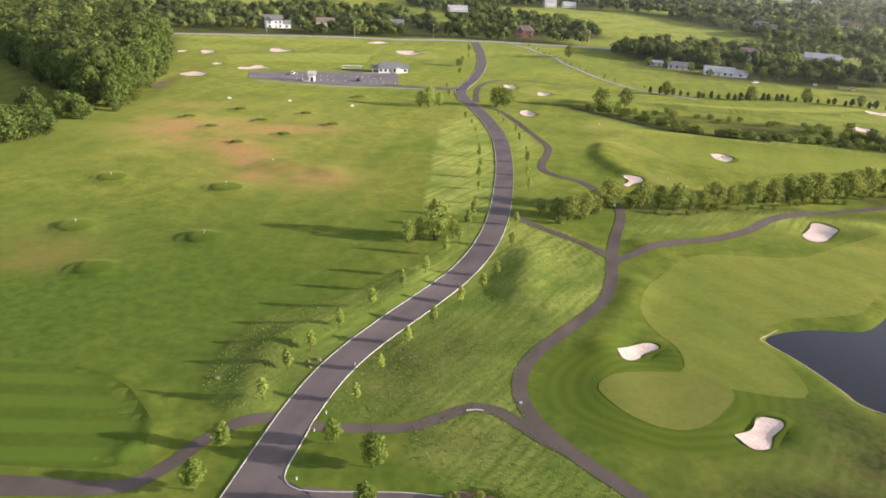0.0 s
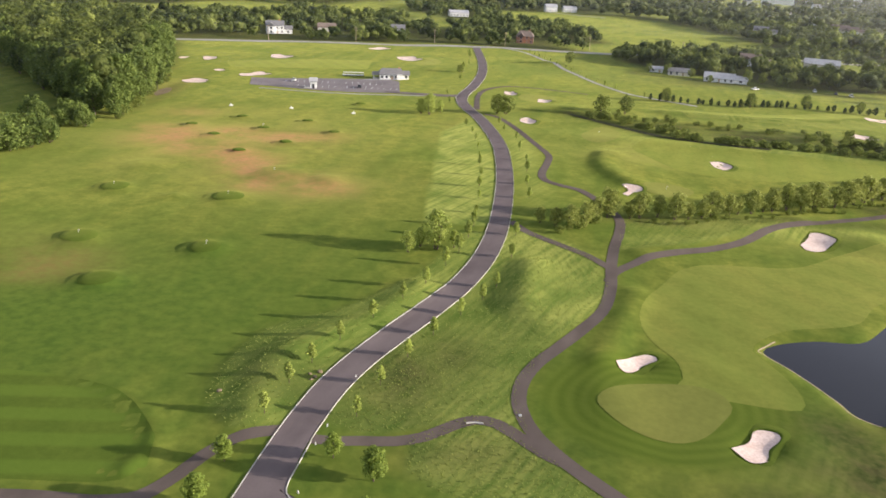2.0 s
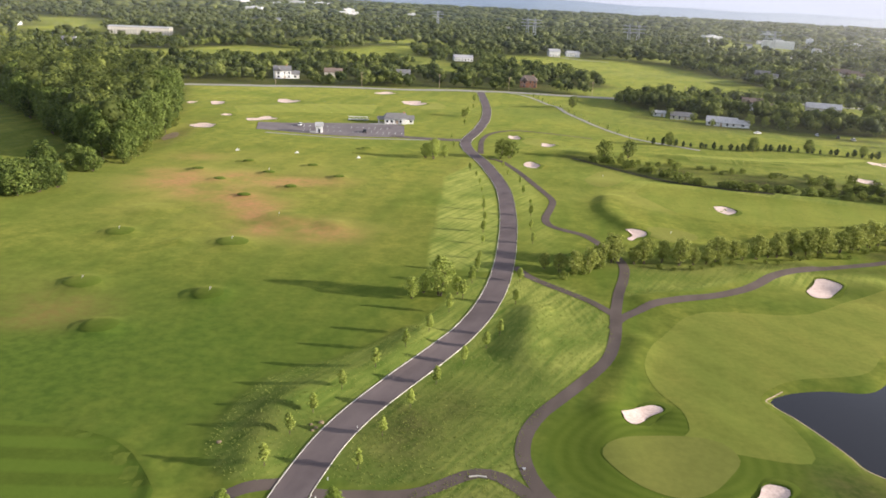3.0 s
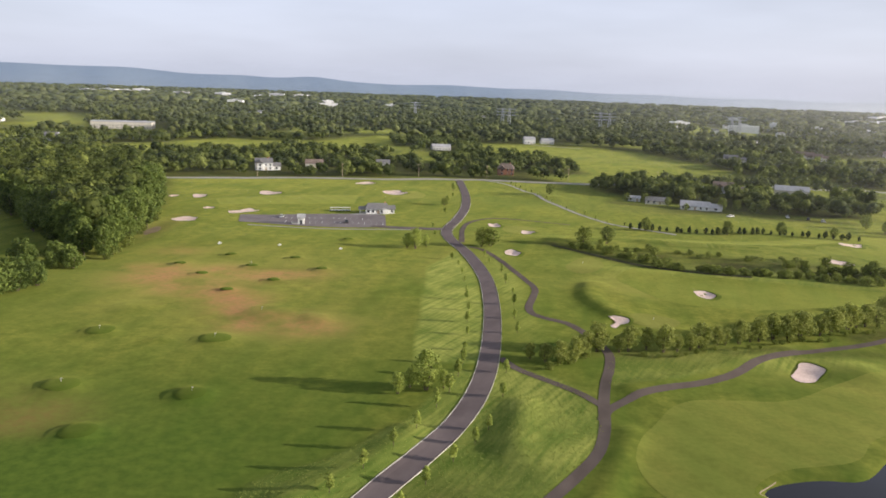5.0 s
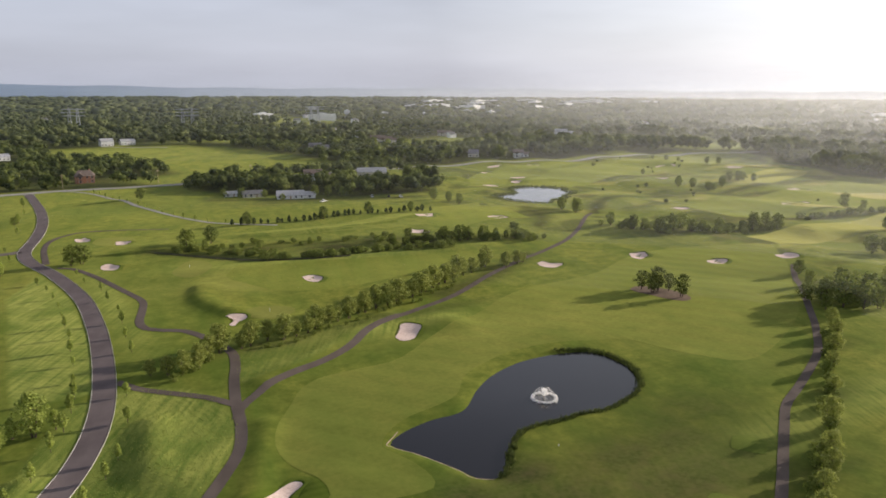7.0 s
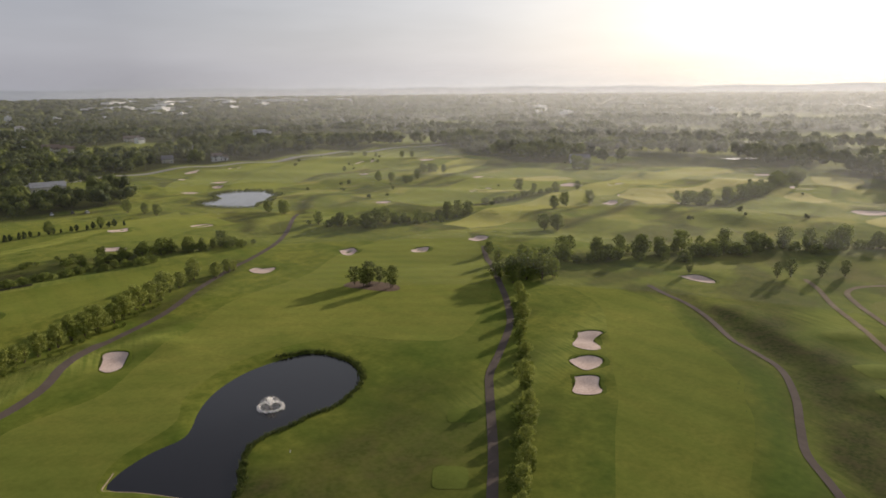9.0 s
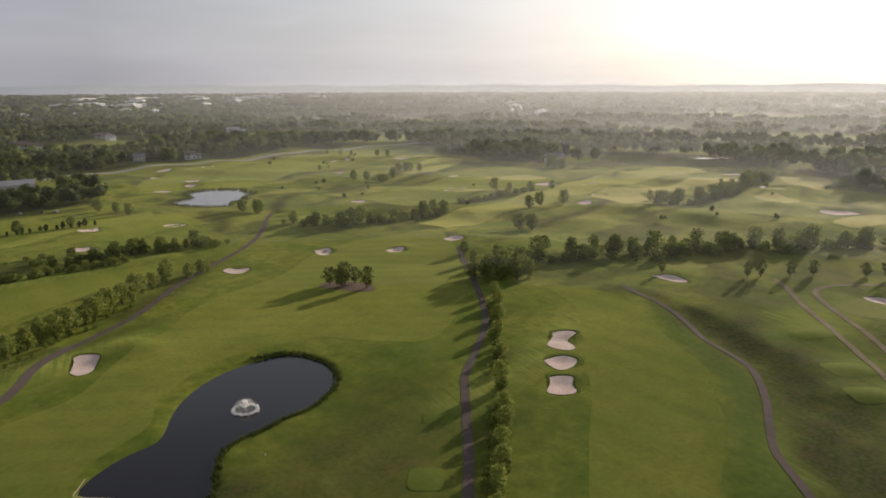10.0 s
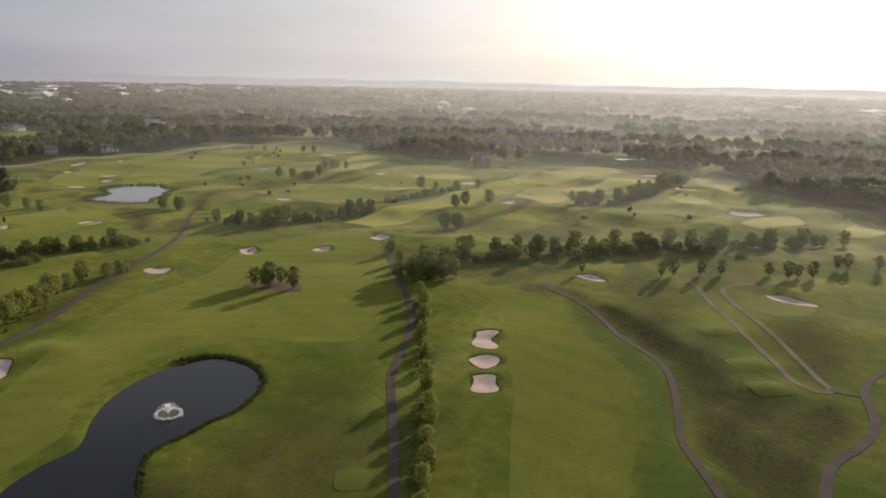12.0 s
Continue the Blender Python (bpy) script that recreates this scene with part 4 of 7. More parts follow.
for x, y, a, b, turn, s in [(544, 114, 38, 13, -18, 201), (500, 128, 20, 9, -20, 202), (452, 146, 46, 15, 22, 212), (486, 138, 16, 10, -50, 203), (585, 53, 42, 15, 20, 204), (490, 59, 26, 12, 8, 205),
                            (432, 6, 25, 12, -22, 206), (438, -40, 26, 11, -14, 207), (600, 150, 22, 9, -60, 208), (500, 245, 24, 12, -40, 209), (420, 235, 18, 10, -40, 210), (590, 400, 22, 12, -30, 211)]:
    blob("fairway", blob_outline(x, y, a, b, turn, s, 0.16), 0.16, LIT_STRAW_TURF, "dry mown patch of a distant hole, lightened as if sunlit", "fairway", "dry fairway patches", rings=7)
between("driving_range_tee", [(-72, 98), (-58, 97), (-46, 93), (-40.3, 87.5), (-36.5, 82.3)], [(-62, 72.5), (-52, 73), (-44, 73), (-38, 73.6), (-35.6, 76.5)], 0.03, RANGE_TEE, "striped mown tee of a driving range", "tee", 40, 16)


GREENS = [(71.0, 211.0, 8.0, 6.6, 10, 52, 0.06), (64.5, 279.0, 7.0, 14, -20, 53, 0.06), (-7, 458, 8, 16, 0, 54, 0.05),
          (285, 66, 12, 7, -55, 55, 0.05), (262, -4, 12, 10, -60, 56, 0.05), (370, 455, 11, 9, 0, 59, 0.05), (440, 172, 14, 9, -40, 60, 0.05), (420, 258, 9, 8, 0, 61, 0.05), (48, 352, 9, 10, 0, 62, 0.05)]
blob("putting_green", spline([(26.9, 95), (29.4, 98.8), (35, 101.2), (42, 101.6), (47.0, 100.0), (48.2, 95.4), (44.7, 90.7), (41.3, 87.4), (37.8, 85.8), (33.8, 86.3), (29.6, 89.4)], 1.5, True), 0.042, GREEN, "smooth pale putting green", "putting green", "putting greens")
for x, y, a, b, turn, s, r in GREENS:
    blob("putting_green", blob_outline(x, y, a, b, turn, s, r), 0.035, GREEN, "smooth pale putting green", "putting green", "putting greens")

for x, y, a, b, turn in [(120.6, 75.2, 3.4, 3.4, 32), (97.4, 63.2, 4.0, 3.4, 32), (181.4, -4.8, 5.4, 4.2, -52), (197.2, 0.8, 6.0, 4.4, -48), (223, 11.2, 6.2, 4.0, -42),
                         (261, 92.5, 5, 3.4, -35), (290, 132, 6, 5, -35), (303, 140, 5.5, 4.6, -35), (314, 147, 5, 4, -35), (316, 123, 9, 4, -65),
                         (455, 59, 6, 5, -60), (413, 78, 9, 6, -60), (399, 85, 7, 5, -60), (431, 65, 7, 5, -60), (523, -9, 9, 6, -70), (505, -10, 9, 6, -70), (489, -7, 9, 6, -70), (632, 109, 9, 6, -60),
                         (269, 268, 6, 3.6, -35), (280, 278, 6, 3.6, -35), (293, 290, 6.4, 4, -35), (306, 295, 7, 4, -35), (323, 303, 7, 5, -35), (329, 174, 12, 8, -55)]:
    t = np.linspace(0, 2 * math.pi, 28, endpoint=False)
    u, v = a * np.sign(np.cos(t)) * np.abs(np.cos(t)) ** 0.45, b * np.sign(np.sin(t)) * np.abs(np.sin(t)) ** 0.45
    c, s = math.cos(radians(turn)), math.sin(radians(turn))
    blob("tee_box", np.stack([x + u * c - v * s, y + u * s + v * c], -1), 0.05, TEE, "rectangular mown tee box of pale grass", "tee box", "tee boxes", rings=4)

# target tops carry the mounds' shade in their turf colour
for x, y, r, k in TARGETS:
    if k >= 1.0:
        blob("target_green", blob_outline(x, y, r * 0.80, r * 0.74, 0, int(abs(x)), 0.06), 0.05, SHADED_TURF, "raised driving range target, its green darkened as if shaded", "target green", "range target greens", rings=5)


def grass_lip(bunker, rim, depth):
    """A roll of turf overhanging the sunward rim."""
    c = rim.mean(axis=0)
    d = rim - c
    d /= np.linalg.norm(d, axis=1)[:, None]
    side = np.clip((d @ np.array((SX, SY))) * 1.25 + 0.45, 0, 1)
    order = np.roll(np.arange(len(rim)), -int(np.argmin(side)))
    arc = [i for i in order if side[i] > 0.02]
    tall = side[arc] * (0.05 + 0.20 * depth)
    z = height(rim[arc, 0], rim[arc, 1])
    out = d[arc]
    rows = [np.c_[rim[arc] - out * 0.25, z - 0.2], np.c_[rim[arc] - out * 0.25, z + tall * 0.85], np.c_[rim[arc] + out * 0.35, z + tall],
            np.c_[rim[arc] + out * 1.1, z + tall * 0.6], np.c_[rim[arc] + out * 2.2, height(*(rim[arc] + out * 2.2).T) - 0.06]]
    n = len(arc)
    faces = [(r * n + i, r * n + i + 1, (r + 1) * n + i + 1, (r + 1) * n + i) for r in range(4) for i in range(n - 1)]
    lip = new("grass_lip", mesh_from("grass_lip", np.concatenate(rows), faces, LIP_TURF))
    lip.parent = bunker
    return tagged(lip, "overhanging turf lip")


for x, y, a, b, turn, depth, s in BUNKERS:
    rim = resample(spline(RIMS[s] + RIMS[s][:1], 0.8, False), 37)[:-1] if s in RIMS else blob_outline(x, y, a, b, turn, s, 0.20)
    grass_lip(blob("sand_bunker", rim, 0.10, SAND, "pale pinkish sand bunker with a grass lip", "bunker", "sand bunkers", "", 6), rim, depth)

# ---------------------------------------------------------------- road and paths
ROAD_W = 5.0
ribbon("road", ROAD_LINE, ROAD_W, 0.10, ROAD, "two-lane dark asphalt road winding across the course", "road", 2.0, 5)


def kerb(name, line, label, width=0.22, top=0.22, material=None):
    """A raised stone edge: a swept profile with its own thickness."""
    t = np.gradient(line, axis=0)
    t /= np.linalg.norm(t, axis=1)[:, None] + 1e-9
    nrm = np.stack([-t[:, 1], t[:, 0]], -1)
    z = height(line[:, 0], line[:, 1])
    prof = [(-0.5, -0.3), (-0.5, top - 0.04), (-0.38, top), (0.38, top), (0.5, top - 0.04), (0.5, -0.3)]
    rows = [np.c_[line + nrm * (u * width), z + v] for u, v in prof]
    verts = np.stack(rows, 1).reshape(-1, 3)
    k = len(prof)
    faces = [(i * k + j, i * k + j + 1, (i + 1) * k + j + 1, (i + 1) * k + j) for i in range(len(line) - 1) for j in range(k - 1)]
    faces += [tuple(range(k)), tuple(range((len(line) - 1) * k + k - 1, (len(line) - 1) * k - 1, -1))]
    return tagged(new(name, mesh_from(name, verts, faces, material or KERB, False)), label, "kerb", kind="structure")


road_edges = ribbon_grid(ROAD_LINE, ROAD_W + 0.3, 1.5, 2)
kerb("kerb", road_edges[4:, 1], "pale concrete kerb along the road", 0.13, 0.16)
right_edge = road_edges[:, 0]
kerb("kerb", right_edge[(right_edge[:, 1] > 82.0)], "pale concrete kerb along the road", 0.09, 0.15)
kerb("kerb", spline([(-15.3, 83.2), (-16.2, 78), (-16.8, 74.4), (-16.6, 72.4), (-15.4, 71.1), (-13.4, 70.6), (-9.7, 70.7), (-2.8, 71.1), (1.4, 70.9), (6.2, 70.2), (14, 68.6)], 0.8), "curved concrete kerb at a side road", 0.14, 0.16)
blob("road_mouth", spline([(-19.5, 84), (-16.2, 83), (-16.4, 78), (-16.9, 74.4), (-16.7, 72.4), (-15.4, 71.0), (-13.2, 70.4), (-12.6, 66), (-16, 64.6), (-21, 65), (-22, 71)], 1.0, True), 0.092, ROAD, "asphalt mouth of a side road", "road", rings=5)
ribbon("side_road", [(-17, 68.2), (-8, 68.0), (2, 67.8), (16, 66.5), (30, 64)], 6.2, 0.08, ROAD, "asphalt side road joining the main road", "road")
CART_PATHS = [
    ([(-66, 69.2), (-52, 69.4), (-45.9, 69.6), (-39.9, 69.5), (-35.5, 70.3), (-33.3, 72), (-31, 75.4), (-28.8, 79.6), (-26, 82.9), (-23.2, 84.4), (-19.0, 85.5)], [4.4, 4.0, 3.4, 2.6, 2.2, 2.2, 2.2]),
    ([(-15.2, 83.6), (-12, 83.4), (-8.3, 83.8), (-3.6, 84.2), (0.3, 85.5), (4.3, 88.3), (7.7, 90.0), (11, 89.2), (14.3, 85.9), (17.1, 82.8), (19.6, 80.9)], [2.0, 2.2, 2.2, 2.3, 2.4]),
    ([(31, 66.5), (27.3, 71.7), (25.7, 73.7), (22.7, 77.2), (19.6, 81.2), (16.3, 86.9), (14.9, 92.3), (14.9, 96.5), (16.2, 101.4), (19.1, 106.5), (22.7, 110.8), (28.5, 118.2), (34.5, 127.4), (38.4, 138.7), (40.9, 150), (44.2, 162), (47.7, 172.2), (49.7, 181.5), (48.4, 192), (46.0, 201),
      (43.2, 207), (38.8, 210.2), (34.6, 214.4), (34.0, 221.5), (37.2, 233.5), (39.3, 244.5), (37.4, 257), (33.4, 275), (29.8, 291), (25.6, 304), (20.5, 309)], [2.4, 2.4, 2.5, 2.6, 2.7, 2.4, 2.4, 2.2]),
    ([(17.4, 318), (19.5, 350), (25, 370), (36.9, 381.5), (54, 379), (76, 369)], [2.6, 2.2, 1.6]),
    ([(40.3, 149.6), (36.6, 156.2), (32.1, 161.2), (27.3, 165.9), (23.7, 169.8), (20.4, 176.5)], 2.3),
    ([(38.6, 141.5), (40.6, 146.2), (44.4, 150.3), (50.7, 155.3), (58.3, 158.9), (67.6, 162.5), (76.0, 167.3), (81.6, 171.8), (87.6, 177.4), (95.5, 182.4), (110, 188.4), (131.5, 196), (155.7, 210.6), (184, 225.5), (196, 230), (213, 238), (228, 246), (244, 257.5), (260, 270.5), (282, 289.5), (294, 298)], [2.3, 2.5, 2.4, 2.3, 2.3]),
    ([(72, 40), (96.1, 53.5), (110.7, 61.8), (133.5, 75.9), (144.6, 82.4), (156.9, 87.0), (174, 93.7), (186.1, 99.4), (203.7, 110.6), (217.4, 120.6), (241.8, 138.3), (259.5, 152), (270, 159)], [2.1, 2.1, 2.2, 2.2]),
    ([(98, -13), (112, -6.5), (125.6, 0.6), (134.6, 5.4), (143.2, 10.0), (155, 12.8), (171, 16.2), (187.6, 22), (196.4, 29.4), (203.4, 37.2), (216.4, 45.6), (225.2, 52.4), (232.6, 59.4), (238.1, 66.6), (246, 76)], [1.8, 1.8, 1.9, 2.0]),
    ([(190.8, -18.4), (190.1, -22.2), (190.8, -26.0)], 1.6),
    ([(112, -16), (124, -16.6), (134.3, -17), (143.8, -17.6), (150.8, -19.4), (158.7, -23.4), (167.9, -26.6), (176.2, -27.6), (186, -26.9), (193.4, -26.4), (205.1, -29), (213.8, -32.6)], [2.4, 2.3, 2.1, 2.0]),
]
for i, (pts, w) in enumerate(CART_PATHS):
    ribbon("cart_path", pts, w, 0.045 + 0.007 * i, PATH, "narrow asphalt cart path through the grass", "path", 2.0, 3)
ribbon("gravel_track", [(282, 30), (270.8, 24.1), (255.7, 18.2), (238.9, 10.2), (226.5, 5.5), (216, 0.2), (201, -6), (190.8, -10.6), (187.4, -15), (188.4, -18.2), (191.2, -18.6), (196, -16.4), (205.1, -12.9), (219.3, -7.5), (232.8, -2.0), (248.8, 5.6), (259.6, 11.1), (270.6, 15.4), (279.3, 13.4), (286.4, 6.6), (293.4, -5), (304, -22)], 1.9, 0.09, GRAVEL, "worn gravel loop track between tees", "path", 2.0, 3)
kerb("path_edging", spline([(6.4, 89.0), (7.6, 89.3), (9.0, 89.1)], 0.5), "short pale edging stone beside a path", 0.25, 0.2)
ribbon("far_road", [(-420, 470), (-300, 488), (-178, 503), (-107, 521), (-30, 531), (12, 541), (60, 545), (107, 540), (200, 548), (297, 557), (377, 554), (483, 535), (580, 533), (660, 517), (740, 480)], 8.5, 0.14, FAR_ROAD, "pale straight public road beyond the course", "road", 6, 4)
ribbon("gravel_track", [(46, 541), (60, 522), (77, 451), (93, 388), (106, 366), (125, 350)], 2.6, 0.1, FAR_ROAD, "straight pale gravel track lined with young trees", "path", 4, 3)
ribbon("field_track", [(128, 930), (150, 905), (190, 880)], 5, 0.2, FAR_ROAD, "pale farm track across a field", "path", 6, 3)
ribbon("access_road", [(-25, 350), (-9, 347.5), (5, 347), (10, 349)], 5.0, 0.10, ROAD, "asphalt access drive to a car park", "road")
ribbon("pavement", [(-84, 345), (-56, 341), (-22, 342.5), (-6, 343.5)], 1.6, 0.11, FAR_ROAD, "pale concrete walk beside a car park", "pavement")
between("car_park", [(-94, 372), (-80, 374), (-61, 379), (-33, 384), (-20, 380)], [(-90, 352), (-80, 351), (-56, 346), (-30, 346), (-18, 348)], 0.09, CAR_PARK, "asphalt car park with white bay lines", "car park", 30, 8)
car_lines = thing("bay_markings", "white painted parking bay lines on asphalt", "road marking", kind="structure")
for row, (ya, yb) in enumerate(((366.0, 371.0), (354.5, 359.5))):
    for i in range(17):
        x = -76 + i * 3.0 + (8 if row else 0)
        if -50 < x < -46:
            continue
        bm = box(x - 0.07, ya, -0.02, x + 0.07, yb, 0.02)
        ob = part("line", bm, PAINT, car_lines)
        ob.location.z = max(ground_z(x, ya), ground_z(x, yb), ground_z(x, (ya + yb) / 2)) + 0.115

# ---------------------------------------------------------------- water
def water_sheet(name, outline, z, material, label):
    c = outline.mean(axis=0)
    out = c + (outline - c) * 1.03
    bm = bmesh.new()
    f = bm.faces.new([bm.verts.new((x, y, z)) for x, y in out])
    f.normal_update()
    if f.normal.z < 0:
        f.normal_flip()
    bmesh.ops.triangulate(bm, faces=[f])
    me = bpy.data.meshes.new(name)
    bm.to_mesh(me)
    bm.free()
    me.materials.append(material)
    return tagged(new(name, me), label, "pond", kind="structure")


water_sheet("pond_water", POND, WATER_Z, WATER, "dark still pond water reflecting the sky")
water_sheet("far_pond_water", FAR_POND, WATER_Z, WATER_FAR, "bright distant pond reflecting a pale sky")
kerb("pond_edging", spline([(64.6, 118.2), (60.2, 114.8), (60.6, 113.6), (63.0, 109.1), (65.2, 103.6), (66.9, 98.2), (67.4, 95.2), (70.4, 92.6)], 1.0), "low timber edging along the pond bank", 0.24, 0.05, TIMBER)
RIVER = [(668, 320), (674, 280), (680, 240), (700, 195), (708, 155), (740, 128), (795, 106)]
river = ribbon_grid(RIVER, 13, 6, 2)
water_sheet("river_water", np.concatenate([river[:, 0], river[::-1, 1]]), 0.9, WATER_FAR, "glinting stretch of a distant river")
water_sheet("lake_water", blob_outline(2275, 213, 135, 92, -35, 95, 0.06), 3.0, WATER_FAR, "bright far lake among the woods")
ribbon("ditch", [(58, 316), (77, 293), (90, 279), (108, 269), (125, 265)], [2.5, 3.5, 4, 3], 0.12, DITCH_EARTH, "dark overgrown ditch beside a fairway", "path", 3, 4)
blob("mulch_bed", blob_outline(192.6, 159.6, 11.5, 5.6, -75, 96, 0.12), 0.08, MULCH, "brown bark mulch bed under trees", "mulch bed", kind="structure", rings=4)
blob("mulch_bed", blob_outline(6.2, 70.2, 3.4, 1.6, 0, 97, 0.1), 0.14, MULCH, "brown mulch bed beside a kerb", "mulch bed", kind="structure", rings=4)
blob("bare_bank", blob_outline(-122, 325, 3, 9, 5, 98, 0.15), 0.1, GRAVEL, "bare sandy earth at a wood edge", "earth", kind="structure", rings=4)

# ---------------------------------------------------------------- distance
def ring_wall(name, radius, bottom, tops, material, label, a0=-60, a1=125):
    n = len(tops)
    verts, faces = [], []
    for i, top in enumerate(tops):
        a = radians(a0 + (a1 - a0) * i / (n - 1))
        x, y = radius * math.sin(a), radius * math.cos(a)
        verts += [(x, y, bottom), (x, y, top)]
        if i:
            faces.append((2 * i - 2, 2 * i, 2 * i + 1, 2 * i - 1))
    ob = new(name, mesh_from(name, verts, faces, material))
    ob.visible_shadow = False
    return tagged(ob, label, "backdrop", kind="structure")


def hill(a, centre, width, top):
    return top * math.exp(-((a - centre) / width) ** 2)


# hill outline of the glowing backdrop
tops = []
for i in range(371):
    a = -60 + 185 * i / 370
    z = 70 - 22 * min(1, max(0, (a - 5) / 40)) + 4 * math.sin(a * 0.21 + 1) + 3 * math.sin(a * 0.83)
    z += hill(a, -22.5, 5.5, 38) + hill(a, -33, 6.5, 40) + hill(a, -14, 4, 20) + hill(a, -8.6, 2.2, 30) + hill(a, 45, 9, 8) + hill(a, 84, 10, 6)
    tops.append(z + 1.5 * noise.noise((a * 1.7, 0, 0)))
ring_wall("distant_hills", 4700, -10, tops, RIDGE, "self-lit backdrop of far hills with haze in its colour")

# added see-through walls that stand in for the haze of the air
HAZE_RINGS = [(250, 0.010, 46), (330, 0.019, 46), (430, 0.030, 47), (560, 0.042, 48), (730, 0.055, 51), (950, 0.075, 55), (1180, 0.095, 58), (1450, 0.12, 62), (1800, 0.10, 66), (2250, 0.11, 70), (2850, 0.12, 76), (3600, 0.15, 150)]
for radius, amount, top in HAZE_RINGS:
    ring_wall("haze_sheet", radius, -2, [top] * 47, haze_material("thin_haze", amount, top), "added see-through sheet of haze before the distance")


# ---------------------------------------------------------------- trees
def leaf_cards(rng, centres, radii, per, size, flat=0.75):
    """Leaf sprays: small bent quads set on the surface of clumps."""
    verts, faces = [], []
    for c, r in zip(centres, radii):
        for _ in range(per):
            u, w = rng.uniform(-1, 1), rng.uniform(0, 2 * math.pi)
            q = math.sqrt(1 - u * u)
            d = Vector((q * math.cos(w), q * math.sin(w), u))
            p = Vector(c) + Vector((d.x * r, d.y * r, d.z * r * flat)) * rng.uniform(0.72, 1.12)
            nrm = (d + Vector((rng.uniform(-.7, .7), rng.uniform(-.7, .7), rng.uniform(-.3, .9)))).normalized()
            a = nrm.orthogonal().normalized()
            a = (a * math.cos(w * 3) + nrm.cross(a) * math.sin(w * 3)).normalized()
            b = nrm.cross(a)
            s, k = size * rng.uniform(0.6, 1.35), len(verts)
            verts += [p - a * s, p - b * s * 0.75 + nrm * s * 0.2, p + a * s, p + b * s * 0.75 + nrm * s * 0.15]
            faces += [(k, k + 1, k + 2), (k, k + 2, k + 3)]
    return verts, faces


ICO = bmesh.new()
bmesh.ops.create_icosphere(ICO, subdivisions=1, radius=1.0)
ICO_V = np.array([v.co[:] for v in ICO.verts])
ICO_F = np.array([[v.index for v in f.verts] for f in ICO.faces])
ICO.free()


def add_cores(rng, verts, faces, centres, radii, flat=0.75, shrink=0.40):
    """Lumpy inner masses that keep a crown from being seen through everywhere."""
    for c, r in zip(centres, radii):
        k = len(verts)
        for v in ICO_V:
            s = r * shrink * rng.uniform(0.75, 1.1)
            verts.append((c[0] + v[0] * s, c[1] + v[1] * s, c[2] + v[2] * s * flat))
        faces += [tuple(int(i) + k for i in f) for f in ICO_F]


def crown_clumps(rng, h, bottom, spread, count, shape="round"):
    centres, radii = [], []
    for i in range(count):
        t = (i + 0.5) / count
        z = bottom + (h - bottom) * (0.08 + 0.84 * t)
        if shape == "round":
            w = math.sin(math.pi * (0.12 + 0.80 * t)) ** 0.7
        elif shape == "oval":
            w = math.sin(math.pi * (0.10 + 0.86 * t)) ** 0.9 * (1.1 - 0.35 * t)
        else:
            w = 1.02 - t
        a, r = i * 2.39996 + rng.uniform(-.4, .4), spread * w * rng.uniform(0.30, 0.88)
        centres.append((r * math.cos(a), r * math.sin(a), z))
        radii.append(spread * rng.uniform(0.26, 0.42) * (0.55 + 0.55 * w))
    return centres, radii


def tree_meshes(seed, h, bottom, spread, count, per, size, leaf_mat, shape="round", stems=1, trunk=0.16):
    rng = random.Random(seed)
    centres, radii = crown_clumps(rng, h, bottom, spread, count, shape)
    verts, faces = leaf_cards(rng, centres, radii, per, size)
    add_cores(rng, verts, faces, centres, radii)
    crown = mesh_from("crown", verts, faces, leaf_mat, False)
    bm = bmesh.new()
    for s in range(stems):
        a = 6.28 * s / stems + rng.uniform(0, 1)
        lean = 0.0 if stems == 1 else spread * 0.35
        top = Vector((lean * math.cos(a), lean * math.sin(a), bottom + (h - bottom) * 0.55))
        foot = Vector((0.2 * lean * math.cos(a), 0.2 * lean * math.sin(a), -0.4))
        mid = foot.lerp(top, 0.5) + Vector((rng.uniform(-.1, .1), rng.uniform(-.1, .1), 0)) * trunk * 4
        add_rod(bm, foot, mid, trunk, trunk * 0.7, 7)
        add_rod(bm, mid, top, trunk * 0.7, trunk * 0.3, 6)
        for c in centres[s::max(1, stems * (len(centres) // 7 + 1))]:
            k = rng.uniform(0.35, 0.9)
            add_rod(bm, mid.lerp(top, k), Vector(c), trunk * 0.34, trunk * 0.12, 5)
    wood = bpy.data.meshes.new("trunk")
    bm.to_mesh(wood)
    bm.free()
    wood.materials.append(BARK)
    return wood, crown


KINDS = {
    # name: height, crown bottom, spread, clumps, leaves per clump, leaf size, leaf, outline, stems, trunk
    "street": (4.0, 0.9, 0.92, 22, 44, 0.13, LEAF_YOUNG, "oval", 1, 0.06),
    "young": (5.6, 0.9, 1.75, 34, 70, 0.15, LEAF_RICH, "oval", 1, 0.09),
    "row": (7.2, 1.0, 2.7, 26, 44, 0.23, LEAF_OLIVE, "round", 3, 0.12),
    "round": (9.5, 0.8, 4.0, 28, 25, 0.36, LEAF, "round", 2, 0.2),
    "meadow": (10.0, 0.9, 3.0, 30, 46, 0.24, LEAF_YOUNG, "round", 2, 0.22),
    "thicket": (9.0, 0.3, 4.6, 30, 32, 0.40, LEAF_WOOD, "round", 3, 0.14),
    "parkland": (7.0, 0.7, 2.3, 24, 26, 0.24, LEAF_DULL, "round", 2, 0.13),
    "wood": (20.0, 1.4, 6.2, 44, 44, 0.58, LEAF_WOOD, "round", 1, 0.4),
    "shrub": (2.6, 0.1, 1.9, 12, 26, 0.22, LEAF, "round", 3, 0.05),
    "conifer": (4.2, 0.2, 1.5, 20, 40, 0.17, NEEDLE, "oval", 1, 0.09),
}
